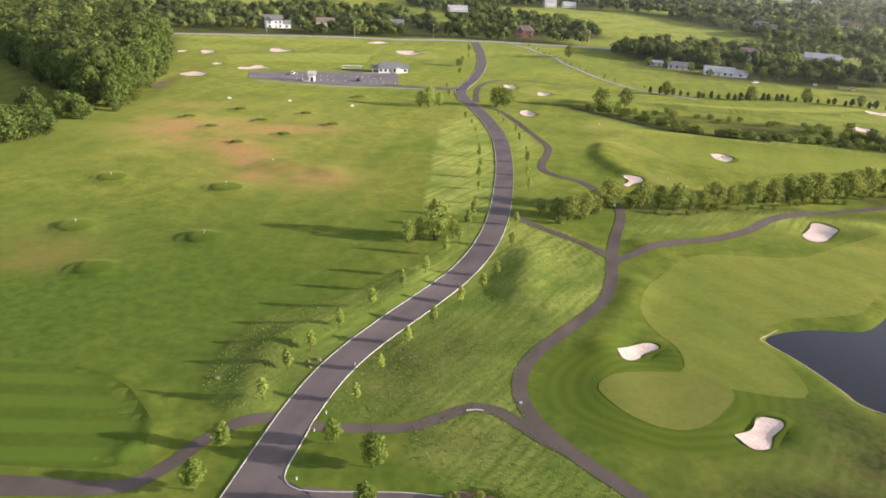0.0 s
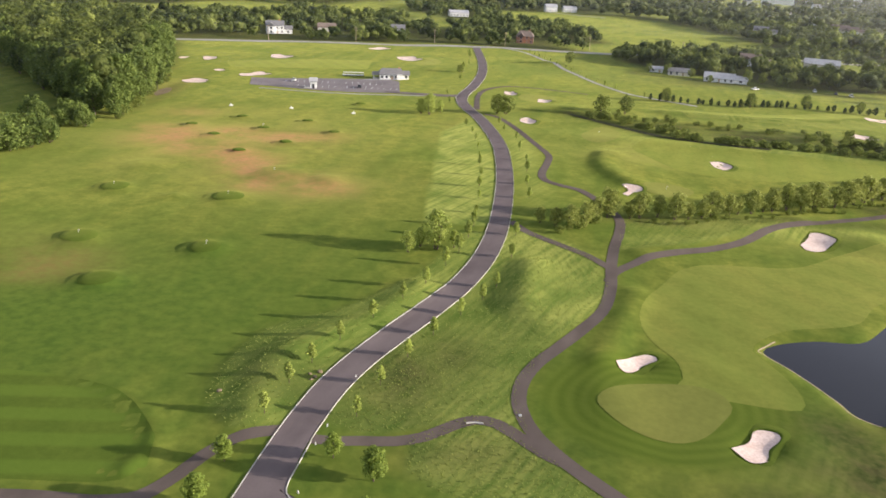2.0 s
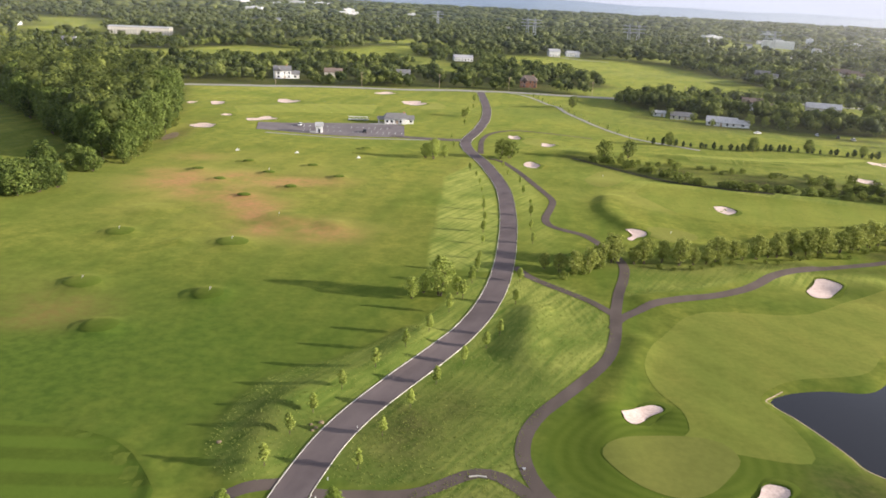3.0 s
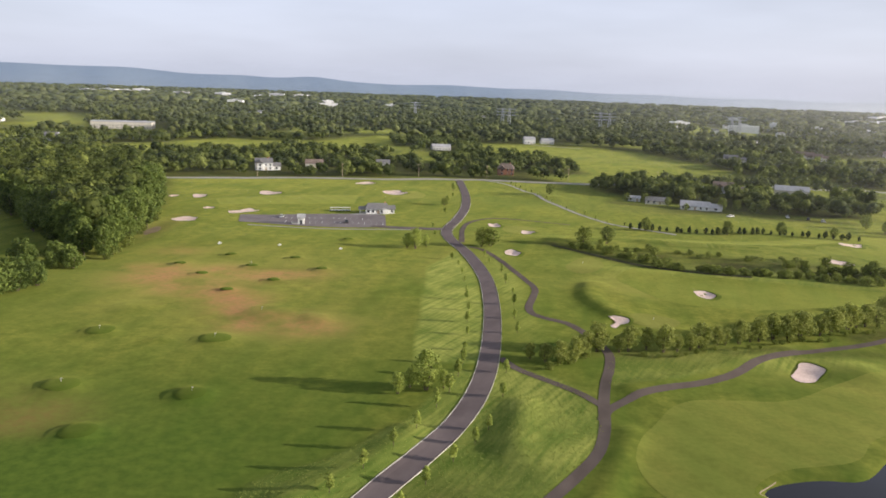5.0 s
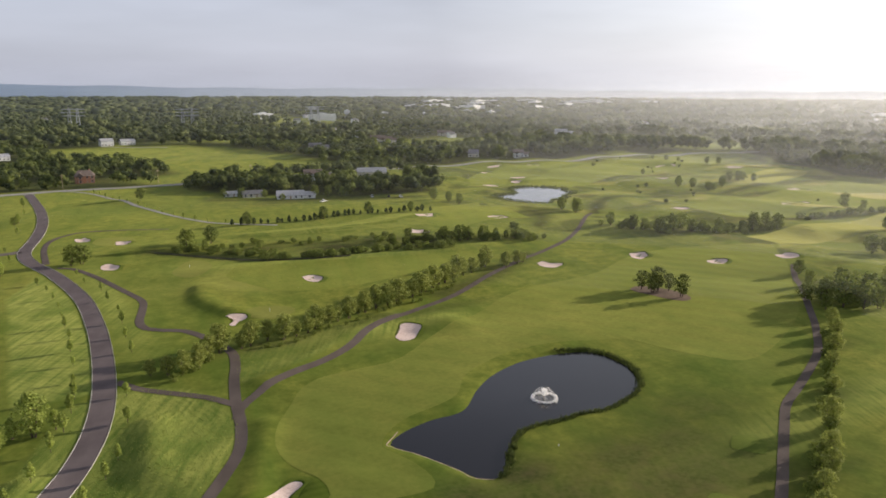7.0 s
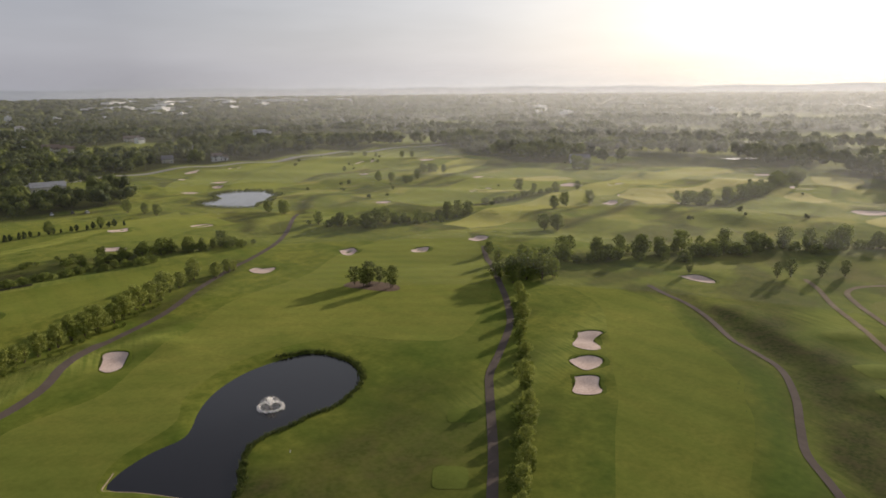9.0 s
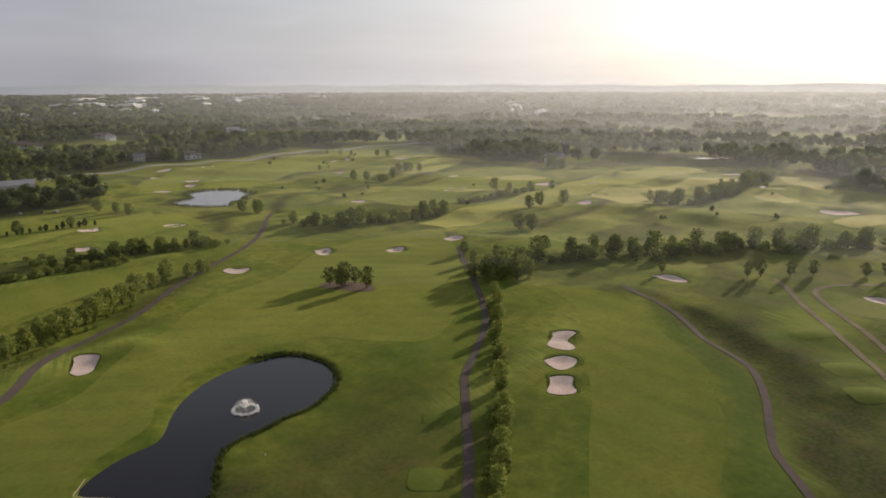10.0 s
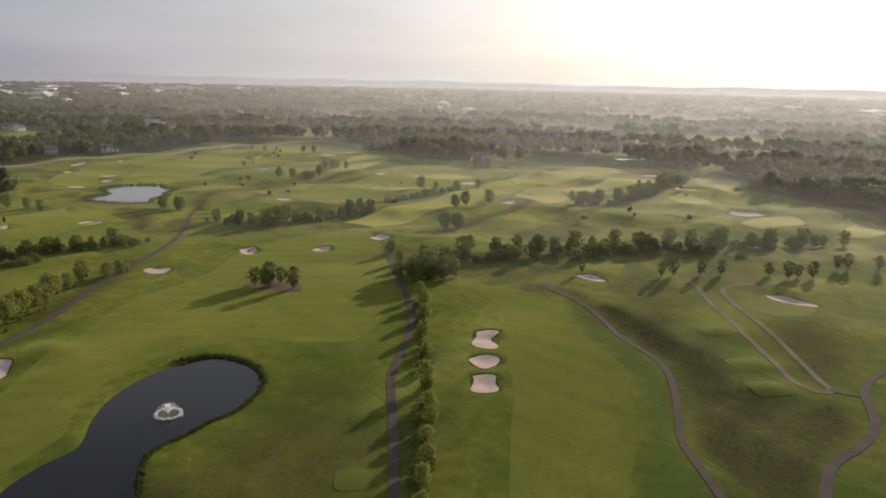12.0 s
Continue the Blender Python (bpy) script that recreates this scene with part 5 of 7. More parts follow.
TREE_WORDS = {
    "street": ("street_tree", "slender young tree with thin bright green crown", "tree", "young street trees"),
    "young": ("young_tree", "dense bright green young tree in the grass", "tree", "young trees by the road"),
    "row": ("row_tree", "olive green small tree of a planted row", "tree", "trees of the row"),
    "round": ("broadleaf_tree", "dark green rounded broadleaf tree", "tree", "broadleaf trees"),
    "meadow": ("meadow_tree", "olive green spreading tree in open grass", "tree", "trees in the meadow"),
    "thicket": ("thicket_tree", "dense green bushy tree grown to the ground", "tree", "trees of the thicket"),
    "parkland": ("parkland_tree", "thin dark crowned tree standing in mown grass", "tree", "trees of the parkland"),
    "wood": ("woodland_tree", "tall dark green tree at the wood edge", "tree", "trees of the wood"),
    "shrub": ("shrub", "low green bushy shrub", "shrub", "shrubs"),
    "conifer": ("conifer", "small dark green conifer of a hedgerow", "conifer", "hedgerow conifers"),
}
PROTO, USED = {}, {}
plant_rng = random.Random(11)


def plant(kind, x, y, h):
    """One tree of a kind at x, y with height h, turned and scaled by chance."""
    USED[kind] = USED.get(kind, 0) + 1
    key = (kind, USED[kind] % (4 if kind in ("wood", "round", "row") else 3))
    m = pose(x, y, ground_z(x, y), 0, 0, plant_rng.uniform(0, 360))
    name, label, category, group = TREE_WORDS[kind]
    spec = KINDS[kind]
    s = h / spec[0]
    w = s * plant_rng.uniform(0.88, 1.18)
    if key not in PROTO:
        wood, crown = tree_meshes(100 + 17 * key[1] + len(kind) * 5, *spec)
        t = thing(name, label, category, group, m @ Matrix.Diagonal((w, w, s, 1)))
        for n, me in (("trunk", wood), ("crown", crown)):
            new(n, me).parent = t
        PROTO[key] = t, w, s
        return t
    first, w0, s0 = PROTO[key]
    return copy_thing(first, m @ Matrix.Diagonal((w / w0, w / w0, s / s0, 1)))


def plant_line(kind, pts, count, h, jitter=1.0):
    line = resample(spline(pts, 3), count)
    for x, y in line:
        plant(kind, x + plant_rng.uniform(-jitter, jitter), y + plant_rng.uniform(-jitter, jitter), h * plant_rng.uniform(0.62, 1.24))


# along the road
for x, y in [(-22.9, 88.1), (-21.1, 97), (-18.6, 103.2), (-14.9, 110.4), (-9.9, 118), (-4.9, 126.4), (-0.6, 134), (3.5, 145.9), (6.6, 154.1), (9, 163.5), (10.6, 171.5)]:
    plant("street", x, y, 4.0 if y < 140 else 4.8)
for x, y in [(-9.7, 89.4), (-6.9, 98.1), (-3, 106.8), (1.2, 114.8), (6.3, 123), (10.8, 129.8), (13.9, 135.6), (18.5, 152.1), (20.8, 166.4)]:
    plant("street", x, y, 3.8)
plant_line("street", [(11.8, 182), (14, 205), (15.2, 235), (14.6, 262), (12, 285)], 10, 3.2, 0.5)
plant_line("street", [(27.6, 196), (30, 230), (29.6, 260), (25, 292)], 8, 3.4, 0.8)
plant_line("street", [(6, 330), (5, 350)], 2, 3.4, 0.5)
plant_line("street", [(12, 395), (17, 440), (18, 480)], 4, 5.0, 2.0)
for x, y, h in [(-26, 78.2, 4.3), (-27.1, 70, 4.8), (-11.8, 79.8, 4.3), (-6, 75.6, 5.6), (-6.2, 67.6, 4.4)]:
    plant("young", x, y, h)
for x, y in [(10.1, 71.6), (7.4, 70.4), (4.0, 70.3)]:
    plant("shrub", x, y, 1.2)
# meadow group and trees further up the road
for x, y, h in [(1.3, 155.3, 10.2), (-5.1, 152.9, 5.6), (5.4, 156.4, 4.6), (-2.4, 156.5, 5.0)]:
    plant("meadow", x, y, h)
for x, y, h in [(-3, 303, 9.4), (-6.5, 304, 7.0), (1.5, 307, 6.0)]:
    plant("meadow", x, y, h)
for x, y, h in [(25.5, 310, 8.8), (29.5, 311, 8.2), (72, 318, 9.0), (84, 323.5, 8.4), (79, 315, 4.0), (82, 470, 8), (12, 420, 4.5), (180, 431, 8.5), (158, 429, 4.5), (313, 922, 10), (332, 926, 9), (337, 938, 10), (306, 938, 9), (152, 445, 6), (141, 457, 6.5), (131, 463, 5.5), (190, 433, 7)]:
    plant("round", x, y, h)
# planted row
plant_line("row", [(47.7, 183), (58.7, 184.5), (69.6, 186.4), (82, 190), (96, 195), (110, 199), (127, 206), (148, 215.5), (164, 223)], 30, 7.4, 1.0)
for x, y, h in [(31.7, 174.5, 5.4), (35.1, 173.3, 6.6), (39.4, 175.4, 6.8), (43.4, 181, 6.4), (28, 176.5, 4.5), (170, 218, 6.6), (177.5, 220.5, 6.2), (181, 221, 4.6)]:
    plant("row", x, y, h)
plant_line("shrub", [(33, 171), (40, 176), (44, 179)], 6, 2.2, 1.5)
plant_line("shrub", [(58, 181), (82, 186), (110, 195), (140, 208)], 22, 1.4, 1.8)
# hedge beside the further cart path
for (x, y), h in zip([(208, 108), (200, 102.5), (187, 95.4), (173.9, 88.6), (160.5, 80.6), (142.1, 71.2), (130.5, 64), (123.3, 60.2), (115.4, 57), (108.7, 53.2), (101.2, 50.2), (93, 46)], [4.6, 4.4, 4.4, 4.2, 3.4, 5.6, 4.4, 4.2, 4.0, 4.0, 4.2, 4.2]):
    plant("row", x, y, h * 1.28)
plant_line("shrub", [(205, 106), (180, 92.5), (150, 76), (125, 62), (98, 49)], 34, 2.4, 1.6)
# three trees on their mulch bed, and the copse behind
for x, y, h in [(190.4, 166.4, 7.4), (193.8, 162.2, 9.2), (190.2, 161.4, 7.8), (197.0, 160.0, 6.8), (194.2, 152.2, 8.6)]:
    plant("parkland", x, y, h)
for x, y, h in [(226, 127, 6.5), (227.5, 122, 8.5), (229, 116, 10), (232, 111.5, 9), (237, 109, 7.5), (242, 114, 8), (248, 116, 7), (246, 138, 6), (252, 130, 8), (261, 151, 6), (235, 119, 10.5), (241, 122, 9), (247, 123, 8.5), (222, 118, 5), (254, 121, 7.5), (231, 123, 9)]:
    plant("round", x, y, h)
plant_line("round", [(262, 122), (276, 117), (288, 97), (306, 78), (324, 59), (341, 39), (366, 2), (382, -24)], 40, 8.4, 7.0)
plant_line("shrub", [(262, 118), (285, 92), (320, 56), (366, -4)], 64, 4.2, 8.0)
plant_line("round", [(272, 256), (278, 236), (301, 224), (322, 221), (338, 212)], 20, 7.6, 6.0)
plant_line("shrub", [(268, 260), (278, 236), (301, 224), (345, 208)], 30, 3.8, 7.0)
plant_line("round", [(152, 280), (166, 276), (180, 273), (194, 269), (214, 259)], 15, 6.6, 4.0)
plant_line("shrub", [(148, 284), (180, 274), (222, 254)], 26, 3.2, 6.0)
plant_line("shrub", [(66, 314), (83, 299), (103, 276), (129, 271), (152, 266), (172, 262)], 80, 2.8, 4.5)
plant_line("shrub", [(90, 312), (110, 305), (140, 300), (160, 292)], 26, 2.2, 5.0)
plant_line("round", [(430, 115), (447, 108), (462, 96), (486, 90), (533, 86), (560, 77), (596, 80)], 34, 9.0, 4.0)
plant_line("shrub", [(428, 114), (462, 95), (533, 84)], 24, 4.0, 5.0)
plant_line("shrub", [(373, 218), (395, 213), (422, 203), (445, 203)], 14, 3.6, 3.0)
plant_line("round", [(424, 341), (435, 326), (473, 333), (501, 335)], 12, 8.0, 4.0)
plant_line("round", [(565, 240), (580, 250), (600, 262)], 7, 10.0, 4.0)
for x, y, h in [(429, 226, 9), (429, 215, 6), (443, 206, 7), (379, 177, 8), (390, 175, 9), (403, 165, 9), (324, 156, 9), (327, 150, 9), (331, 153, 8), (448, 126, 7), (463, 199, 7), (286, 315, 8), (287, 304, 9), (291, 306, 8), (241, 384, 8), (244, 372, 7), (245, 362, 7), (571, 497, 5), (566, 476, 6), (567, 462, 5), (581, 440, 7), (583, 429, 7), (465, 414, 5)]:
    plant("round", x, y, h)
for x, y, h in [(279, 39, 6.4), (283, 35, 7.4), (289, 25.6, 6.4), (295, 18.6, 6.6), (305.5, 1.6, 5.6), (303.5, -5.7, 7.6), (308, -9, 5.8), (311, -14.3, 7.4), (331, -23.4, 6.6), (333.5, -27.3, 7.2), (339, -39, 6.4), (268.5, 68, 4.4)]:
    plant("parkland", x, y, h)
# dark hedgerow and the lined track
plant_line("conifer", [(106, 362), (120, 358), (144, 355), (173, 358), (196, 354), (214, 347)], 32, 3.4, 0.8)
plant_line("street", [(62, 520), (77, 454), (93, 390), (104, 368)], 15, 3.2, 1.0)
for x, y, h in [(112, 359, 7), (152, 354, 7.5), (181, 358, 7), (205, 352, 6)]:
    plant("round", x, y, h)

# edge of the tall wood
FOREST = np.array([(-118, 264), (-122, 300), (-126, 334), (-138, 380), (-156, 436), (-197, 494), (-300, 480), (-232, 388), (-172, 318), (-144, 284)])
wood_rng = random.Random(5)


def scatter(poly, spacing, rng):
    out = []
    (x0, y0), (x1, y1) = poly.min(axis=0), poly.max(axis=0)
    y, row = y0, 0
    while y < y1:
        x = x0 + (row % 2) * spacing / 2
        while x < x1:
            out.append((x + rng.uniform(-.36, .36) * spacing, y + rng.uniform(-.36, .36) * spacing))
            x += spacing
        y += spacing * 0.87
        row += 1
    p = np.array(out)
    return p[polygon_distance(p[:, 0], p[:, 1], poly) < 0]


wood_back = []
for x, y in scatter(FOREST, 8.0, wood_rng):
    edge = polygon_distance(np.array([x]), np.array([y]), FOREST)[0]
    if edge > -9 and y < 440 and x > -240:
        plant("wood", x, y, wood_rng.uniform(12, 18) if edge > -4 else wood_rng.uniform(16, 21))
    else:
        wood_back.append((x, y, wood_rng.uniform(16, 22)))
for x, y, h in [(-131, 219, 10), (-124, 230, 9), (-137, 226, 11), (-131, 236, 10), (-143, 218, 11), (-128, 258, 9), (-134, 262, 9), (-150, 226, 10), (-139, 236, 9), (-127, 224, 8), (-135, 231, 10), (-143, 228, 11), (-156, 219, 11), (-149, 236, 10), (-160, 230, 11), (-124, 254, 8), (-140, 256, 9), (-131, 253, 7), (-146, 262, 10), (-165, 222, 12), (-138, 219, 9), (-150, 219, 10), (-128, 232, 6), (-145, 236, 8), (-157, 226, 10), (-170, 228, 11), (-172, 219, 12), (-163, 236, 10)]:
    plant("thicket", x, y, h * 0.9)
plant_line("shrub", [(-119, 268), (-122, 300), (-127, 335), (-140, 384)], 16, 3.4, 2.0)


# ---------------------------------------------------------------- woods too many to count
def clump_woods(name, pts, material, label, spread, cards=0, size=0.8, lumps=5, seed=1, simple=False):
    """Many crowns in one mesh: each a cluster of lumps with leaf sprays."""
    rng = np.random.default_rng(seed)
    pts = np.asarray(pts, float)
    n = len(pts)
    z0 = height(pts[:, 0], pts[:, 1])
    base_v, base_f = ICO_V, ICO_F
    if simple:
        g = (1 + 5 ** 0.5) / 2
        base_v = np.array([(-1, g, 0), (1, g, 0), (-1, -g, 0), (1, -g, 0), (0, -1, g), (0, 1, g), (0, -1, -g), (0, 1, -g), (g, 0, -1), (g, 0, 1), (-g, 0, -1), (-g, 0, 1)]) / math.hypot(1, g)
        base_f = np.array([(0, 11, 5), (0, 5, 1), (0, 1, 7), (0, 7, 10), (0, 10, 11), (1, 5, 9), (5, 11, 4), (11, 10, 2), (10, 7, 6), (7, 1, 8),
                           (3, 9, 4), (3, 4, 2), (3, 2, 6), (3, 6, 8), (3, 8, 9), (4, 9, 5), (2, 4, 11), (6, 2, 10), (8, 6, 7), (9, 8, 1)])
    vs, fs, off, runs = [], [], 0, []
    for k in range(lumps):
        a, r = rng.uniform(0, 6.28, n), (0 if lumps == 1 else 1) * rng.uniform(0.15, 0.62, n) * spread * pts[:, 2]
        rad = pts[:, 2] * spread * rng.uniform(0.5, 0.8, n) * (1.5 if lumps == 1 else 1.0)
        cz = z0 + pts[:, 2] * (rng.uniform(0.42, 0.80, n) if lumps > 1 else 0.5)
        c = np.stack([pts[:, 0] + r * np.cos(a), pts[:, 1] + r * np.sin(a), cz], -1)
        jit = rng.uniform(0.72, 1.18, (n, len(base_v), 1))
        tall = (pts[:, 2] * (0.30 if lumps > 1 else 0.52) / np.maximum(rad, 1e-3)).clip(0.5, 1.6)
        v = base_v[None] * jit * rad[:, None, None] * (0.8 if cards else 1.0)
        v[..., 2] *= tall[:, None]
        vs.append((c[:, None] + v).reshape(-1, 3))
        fs.append((base_f[None] + (off + np.arange(n) * len(base_v))[:, None, None]).reshape(-1, 3))
        off += n * len(base_v)
        runs.append(len(base_v))
        if cards:
            d = rng.normal(size=(n, cards, 3))
            d /= np.linalg.norm(d, axis=-1, keepdims=True)
            q = d * rad[:, None, None] * rng.uniform(0.85, 1.15, (n, cards, 1))
            q[..., 2] *= tall[:, None]
            p = (c[:, None] + q).reshape(-1, 3)
            nn = d.reshape(-1, 3) + rng.normal(size=(n * cards, 3)) * 0.5 + (0, 0, 0.4)
            nn /= np.linalg.norm(nn, axis=-1, keepdims=True)
            u = np.cross(nn, rng.normal(size=nn.shape))
            u /= np.linalg.norm(u, axis=-1, keepdims=True)
            w = np.cross(nn, u)
            s = size * rng.uniform(0.6, 1.3, (len(p), 1))
            tri = np.stack([p - u * s, p + u * s * 0.6 - w * s, p + u * s * 0.7 + w * s], 1)
            vs.append(tri.reshape(-1, 3))
            fs.append((np.arange(len(p) * 3) + off).reshape(-1, 3))
            off += len(p) * 3
            runs.append(cards * 3)
    v, f = np.concatenate(vs), np.concatenate(fs)
    me = bpy.data.meshes.new(name)
    me.vertices.add(len(v))
    me.vertices.foreach_set("co", v.astype(np.float32).ravel())
    me.loops.add(len(f) * 3)
    me.loops.foreach_set("vertex_index", f.astype(np.int32).ravel())
    me.polygons.add(len(f))
    me.polygons.foreach_set("loop_start", np.arange(0, len(f) * 3, 3, dtype=np.int32))
    me.update(calc_edges=True)
    me.materials.append(material)
    tone = me.color_attributes.new("tone", "FLOAT_COLOR", "POINT")
    shade = np.stack([rng.uniform(0, 1, n) ** 2, rng.uniform(0, 1, n) ** 1.5, np.zeros(n), np.ones(n)], -1)
    tone.data.foreach_set("color", np.concatenate([np.repeat(shade, k, axis=0) for k in runs]).astype(np.float32).ravel())
    return tagged(new(name, me), label, "woods", kind="stuff")


clump_woods("forest", wood_back, STAND_LEAF, "dense tall dark green broadleaf wood", 0.30, 70, 0.75, 6, 3, True)

def woods_points(r0, r1, spacing, seed, low, high, gaps=0.42):
    """Plan points of woods in a fan ahead, out of the course, fields and glades."""
    rng = np.random.default_rng(seed)
    n = int((r1 * r1 - r0 * r0) * radians(150) / 2 / (spacing * spacing))
    r = np.sqrt(rng.uniform(r0 * r0, r1 * r1, n))
    a = np.radians(rng.uniform(-42, 108, n))
    x, y = r * np.sin(a), r * np.cos(a)
    keep = polygon_distance(x, y, COURSE) > 4
    for f in FIELDS:
        keep &= polygon_distance(x, y, f) > 0
    keep &= np.array([glade(px, py) for px, py in zip(x, y)]) < gaps
    keep &= ~((np.abs(x - 60) < 42) & (np.abs(y - 585) < 16))
    keep &= polygon_distance(x, y, FOREST) > 0
    h = rng.uniform(low, high, n)
    return np.stack([x, y, h], -1)[keep]


HOUSE_GARDENS = [(-124, 566, 15), (67, 585, 15), (134, 937, 24), (155, 930, 20), (18, 797, 20), (168, 435, 17), (216, 516, 16), (265, 505, 22), (150, 451, 14), (190, 445, 12), (318, 750, 20), (434, 811, 24),
                 (-34, 602, 12), (-89, 592, 12), (424, 594, 16), (469, 578, 18), (731, 810, 20), (525, 704, 18), (574, 882, 20), (440, 833, 20), (625, 266, 14), (-394, 971, 60), (676, 262, 26), (690, 218, 26), (704, 175, 24), (672, 205, 34), (676, 160, 30), (2275, 213, 120)]


def out_of_gardens(p):
    for x, y, r in HOUSE_GARDENS:
        d = math.hypot(x, y)
        ux, uy = x / d, y / d
        s, t = (p[:, 0] - x) * ux + (p[:, 1] - y) * uy, -(p[:, 0] - x) * uy + (p[:, 1] - y) * ux
        p = p[~((np.abs(t) < r) & (s > -r * 2.2) & (s < r * 0.9))]
    return p


near_woods = woods_points(380, 900, 11.0, 1, 8, 14, 0.27)
near_woods[:, 2] *= 0.82 + 0.5 * np.clip((near_woods[:, 0] - 300) / 250, 0, 1)
near_woods = out_of_gardens(near_woods)
near_woods = near_woods[np.hypot(near_woods[:, 0], near_woods[:, 1]) < 900]
clump_woods("hedgerow_woods", near_woods, STAND_LEAF, "green mixed trees beyond the course", 0.50, 18, 1.0, 4, 4, True)
village = scatter(np.array([(118, 505), (150, 470), (200, 416), (262, 408), (300, 470), (300, 556), (196, 552), (130, 540)], float), 11.5, random.Random(8))
village = out_of_gardens(np.array([(x, y, 6.5 + 6.5 * ((x * 13.7 + y * 7.1) % 1)) for x, y in village]))
clump_woods("garden_trees", village, STAND_LEAF, "rounded garden trees round houses", 0.46, 44, 0.6, 4, 6, True)
mid_woods = out_of_gardens(woods_points(900, 1900, 16.0, 2, 9, 17, 0.30))
clump_woods("distant_woods", mid_woods, FAR_LEAF, "wide distant mixed woodland", 0.62, 6, 2.2, 2, 7, True)
clump_woods("far_woods", out_of_gardens(woods_points(1900, 4500, 36, 3, 9, 18, 0.40)), FAR_LEAF, "far woodland reaching the horizon", 0.95, 0, 1.0, 1, 8, True)


def scattered(name, poly, count, seed, low, high, label):
    """Loose bushes and small trees drawn into drifts across the far holes."""
    rng = np.random.default_rng(seed)
    p = poly.min(axis=0) + rng.uniform(0, 1, (count * 6, 2)) * (poly.max(axis=0) - poly.min(axis=0))
    drift = np.array([noise.noise((x / 70, y / 34, 7.0)) for x, y in p])
    p = p[(drift > 0.22) & (polygon_distance(p[:, 0], p[:, 1], poly) < -6)][:count]
    return clump_woods(name, np.c_[p, rng.uniform(low, high, len(p))], STAND_LEAF, label, 0.5, 18, 0.5, 3, seed, True)


scattered("far_bushes", np.array([(290, 60), (300, 250), (330, 330), (480, 520), (640, 520), (650, 300), (630, 120), (600, 40), (420, 0)], float), 36, 41, 1.4, 4.0, "loose bushes among distant fairways")


# ---------------------------------------------------------------- reeds and rough tufts
def tufts(name, line, count, spread, h, label, seed, material=None, category="reeds"):
    rng = np.random.default_rng(seed)
    base = resample(line, count) + rng.normal(size=(count, 2)) * spread if spread else line
    verts, faces = [], []
    z = height(base[:, 0], base[:, 1])
    for (x, y), z0 in zip(base, z):
        for _ in range(7 if spread else 3):
            a, k = rng.uniform(0, 6.28), len(verts)
            lean, top, w = rng.uniform(0.1, 0.5), h * rng.uniform(0.5, 1.2), 0.10 if spread else 0.06
            bx, by = x + rng.uniform(-.45, .45), y + rng.uniform(-.45, .45)
            c, s = math.cos(a), math.sin(a)
            verts += [(bx - s * w, by + c * w, z0 - 0.3), (bx + s * w, by - c * w, z0 - 0.3),
                      (bx + c * lean * .5 + s * w * .7, by + s * lean * .5 - c * w * .7, z0 + top * .6), (bx + c * lean, by + s * lean, z0 + top)]
            faces += [(k, k + 1, k + 2), (k, k + 2, k + 3)]
    return tagged(new(name, mesh_from(name, verts, faces, material or REED, False)), label, category, kind="stuff")


tufts("reeds", spline([(124, 136.2), (131, 133.2), (134, 127), (133, 118.0), (129.4, 112.0), (124.2, 106.8), (117.6, 104.2), (109.2, 102.6), (103, 104.0), (96.6, 103.8), (91.6, 104.8), (87.2, 104.6), (83, 102.2), (78.8, 98.4), (75, 94), (72, 92.4)], 2), 520, 0.4, 0.8, "dark tall reeds on the pond bank", 21)
tufts("reeds", np.r_[FAR_POND, FAR_POND[:1]], 620, 1.3, 1.5, "dark reeds round a distant pond", 22)
weed_rng = random.Random(31)
for poly, gap in ((LONG_GRASS[0], 0.75), (LONG_GRASS[1], 0.8), (LONG_GRASS[2], 0.75), (LONG_GRASS[3], 1.0)):
    spots = scatter(poly, gap, weed_rng)
    road_gap = np.abs(np.linalg.norm(spots[:, None] - spline(ROAD_LINE, 3)[None], axis=2)).min(axis=1)
    tufts("long_grass", spots[road_gap > 3.6], 0, 0, 0.10 if poly is LONG_GRASS[0] else 0.20, "tufts of long seeding grass", 23, LONG_BLADES, "long grass")


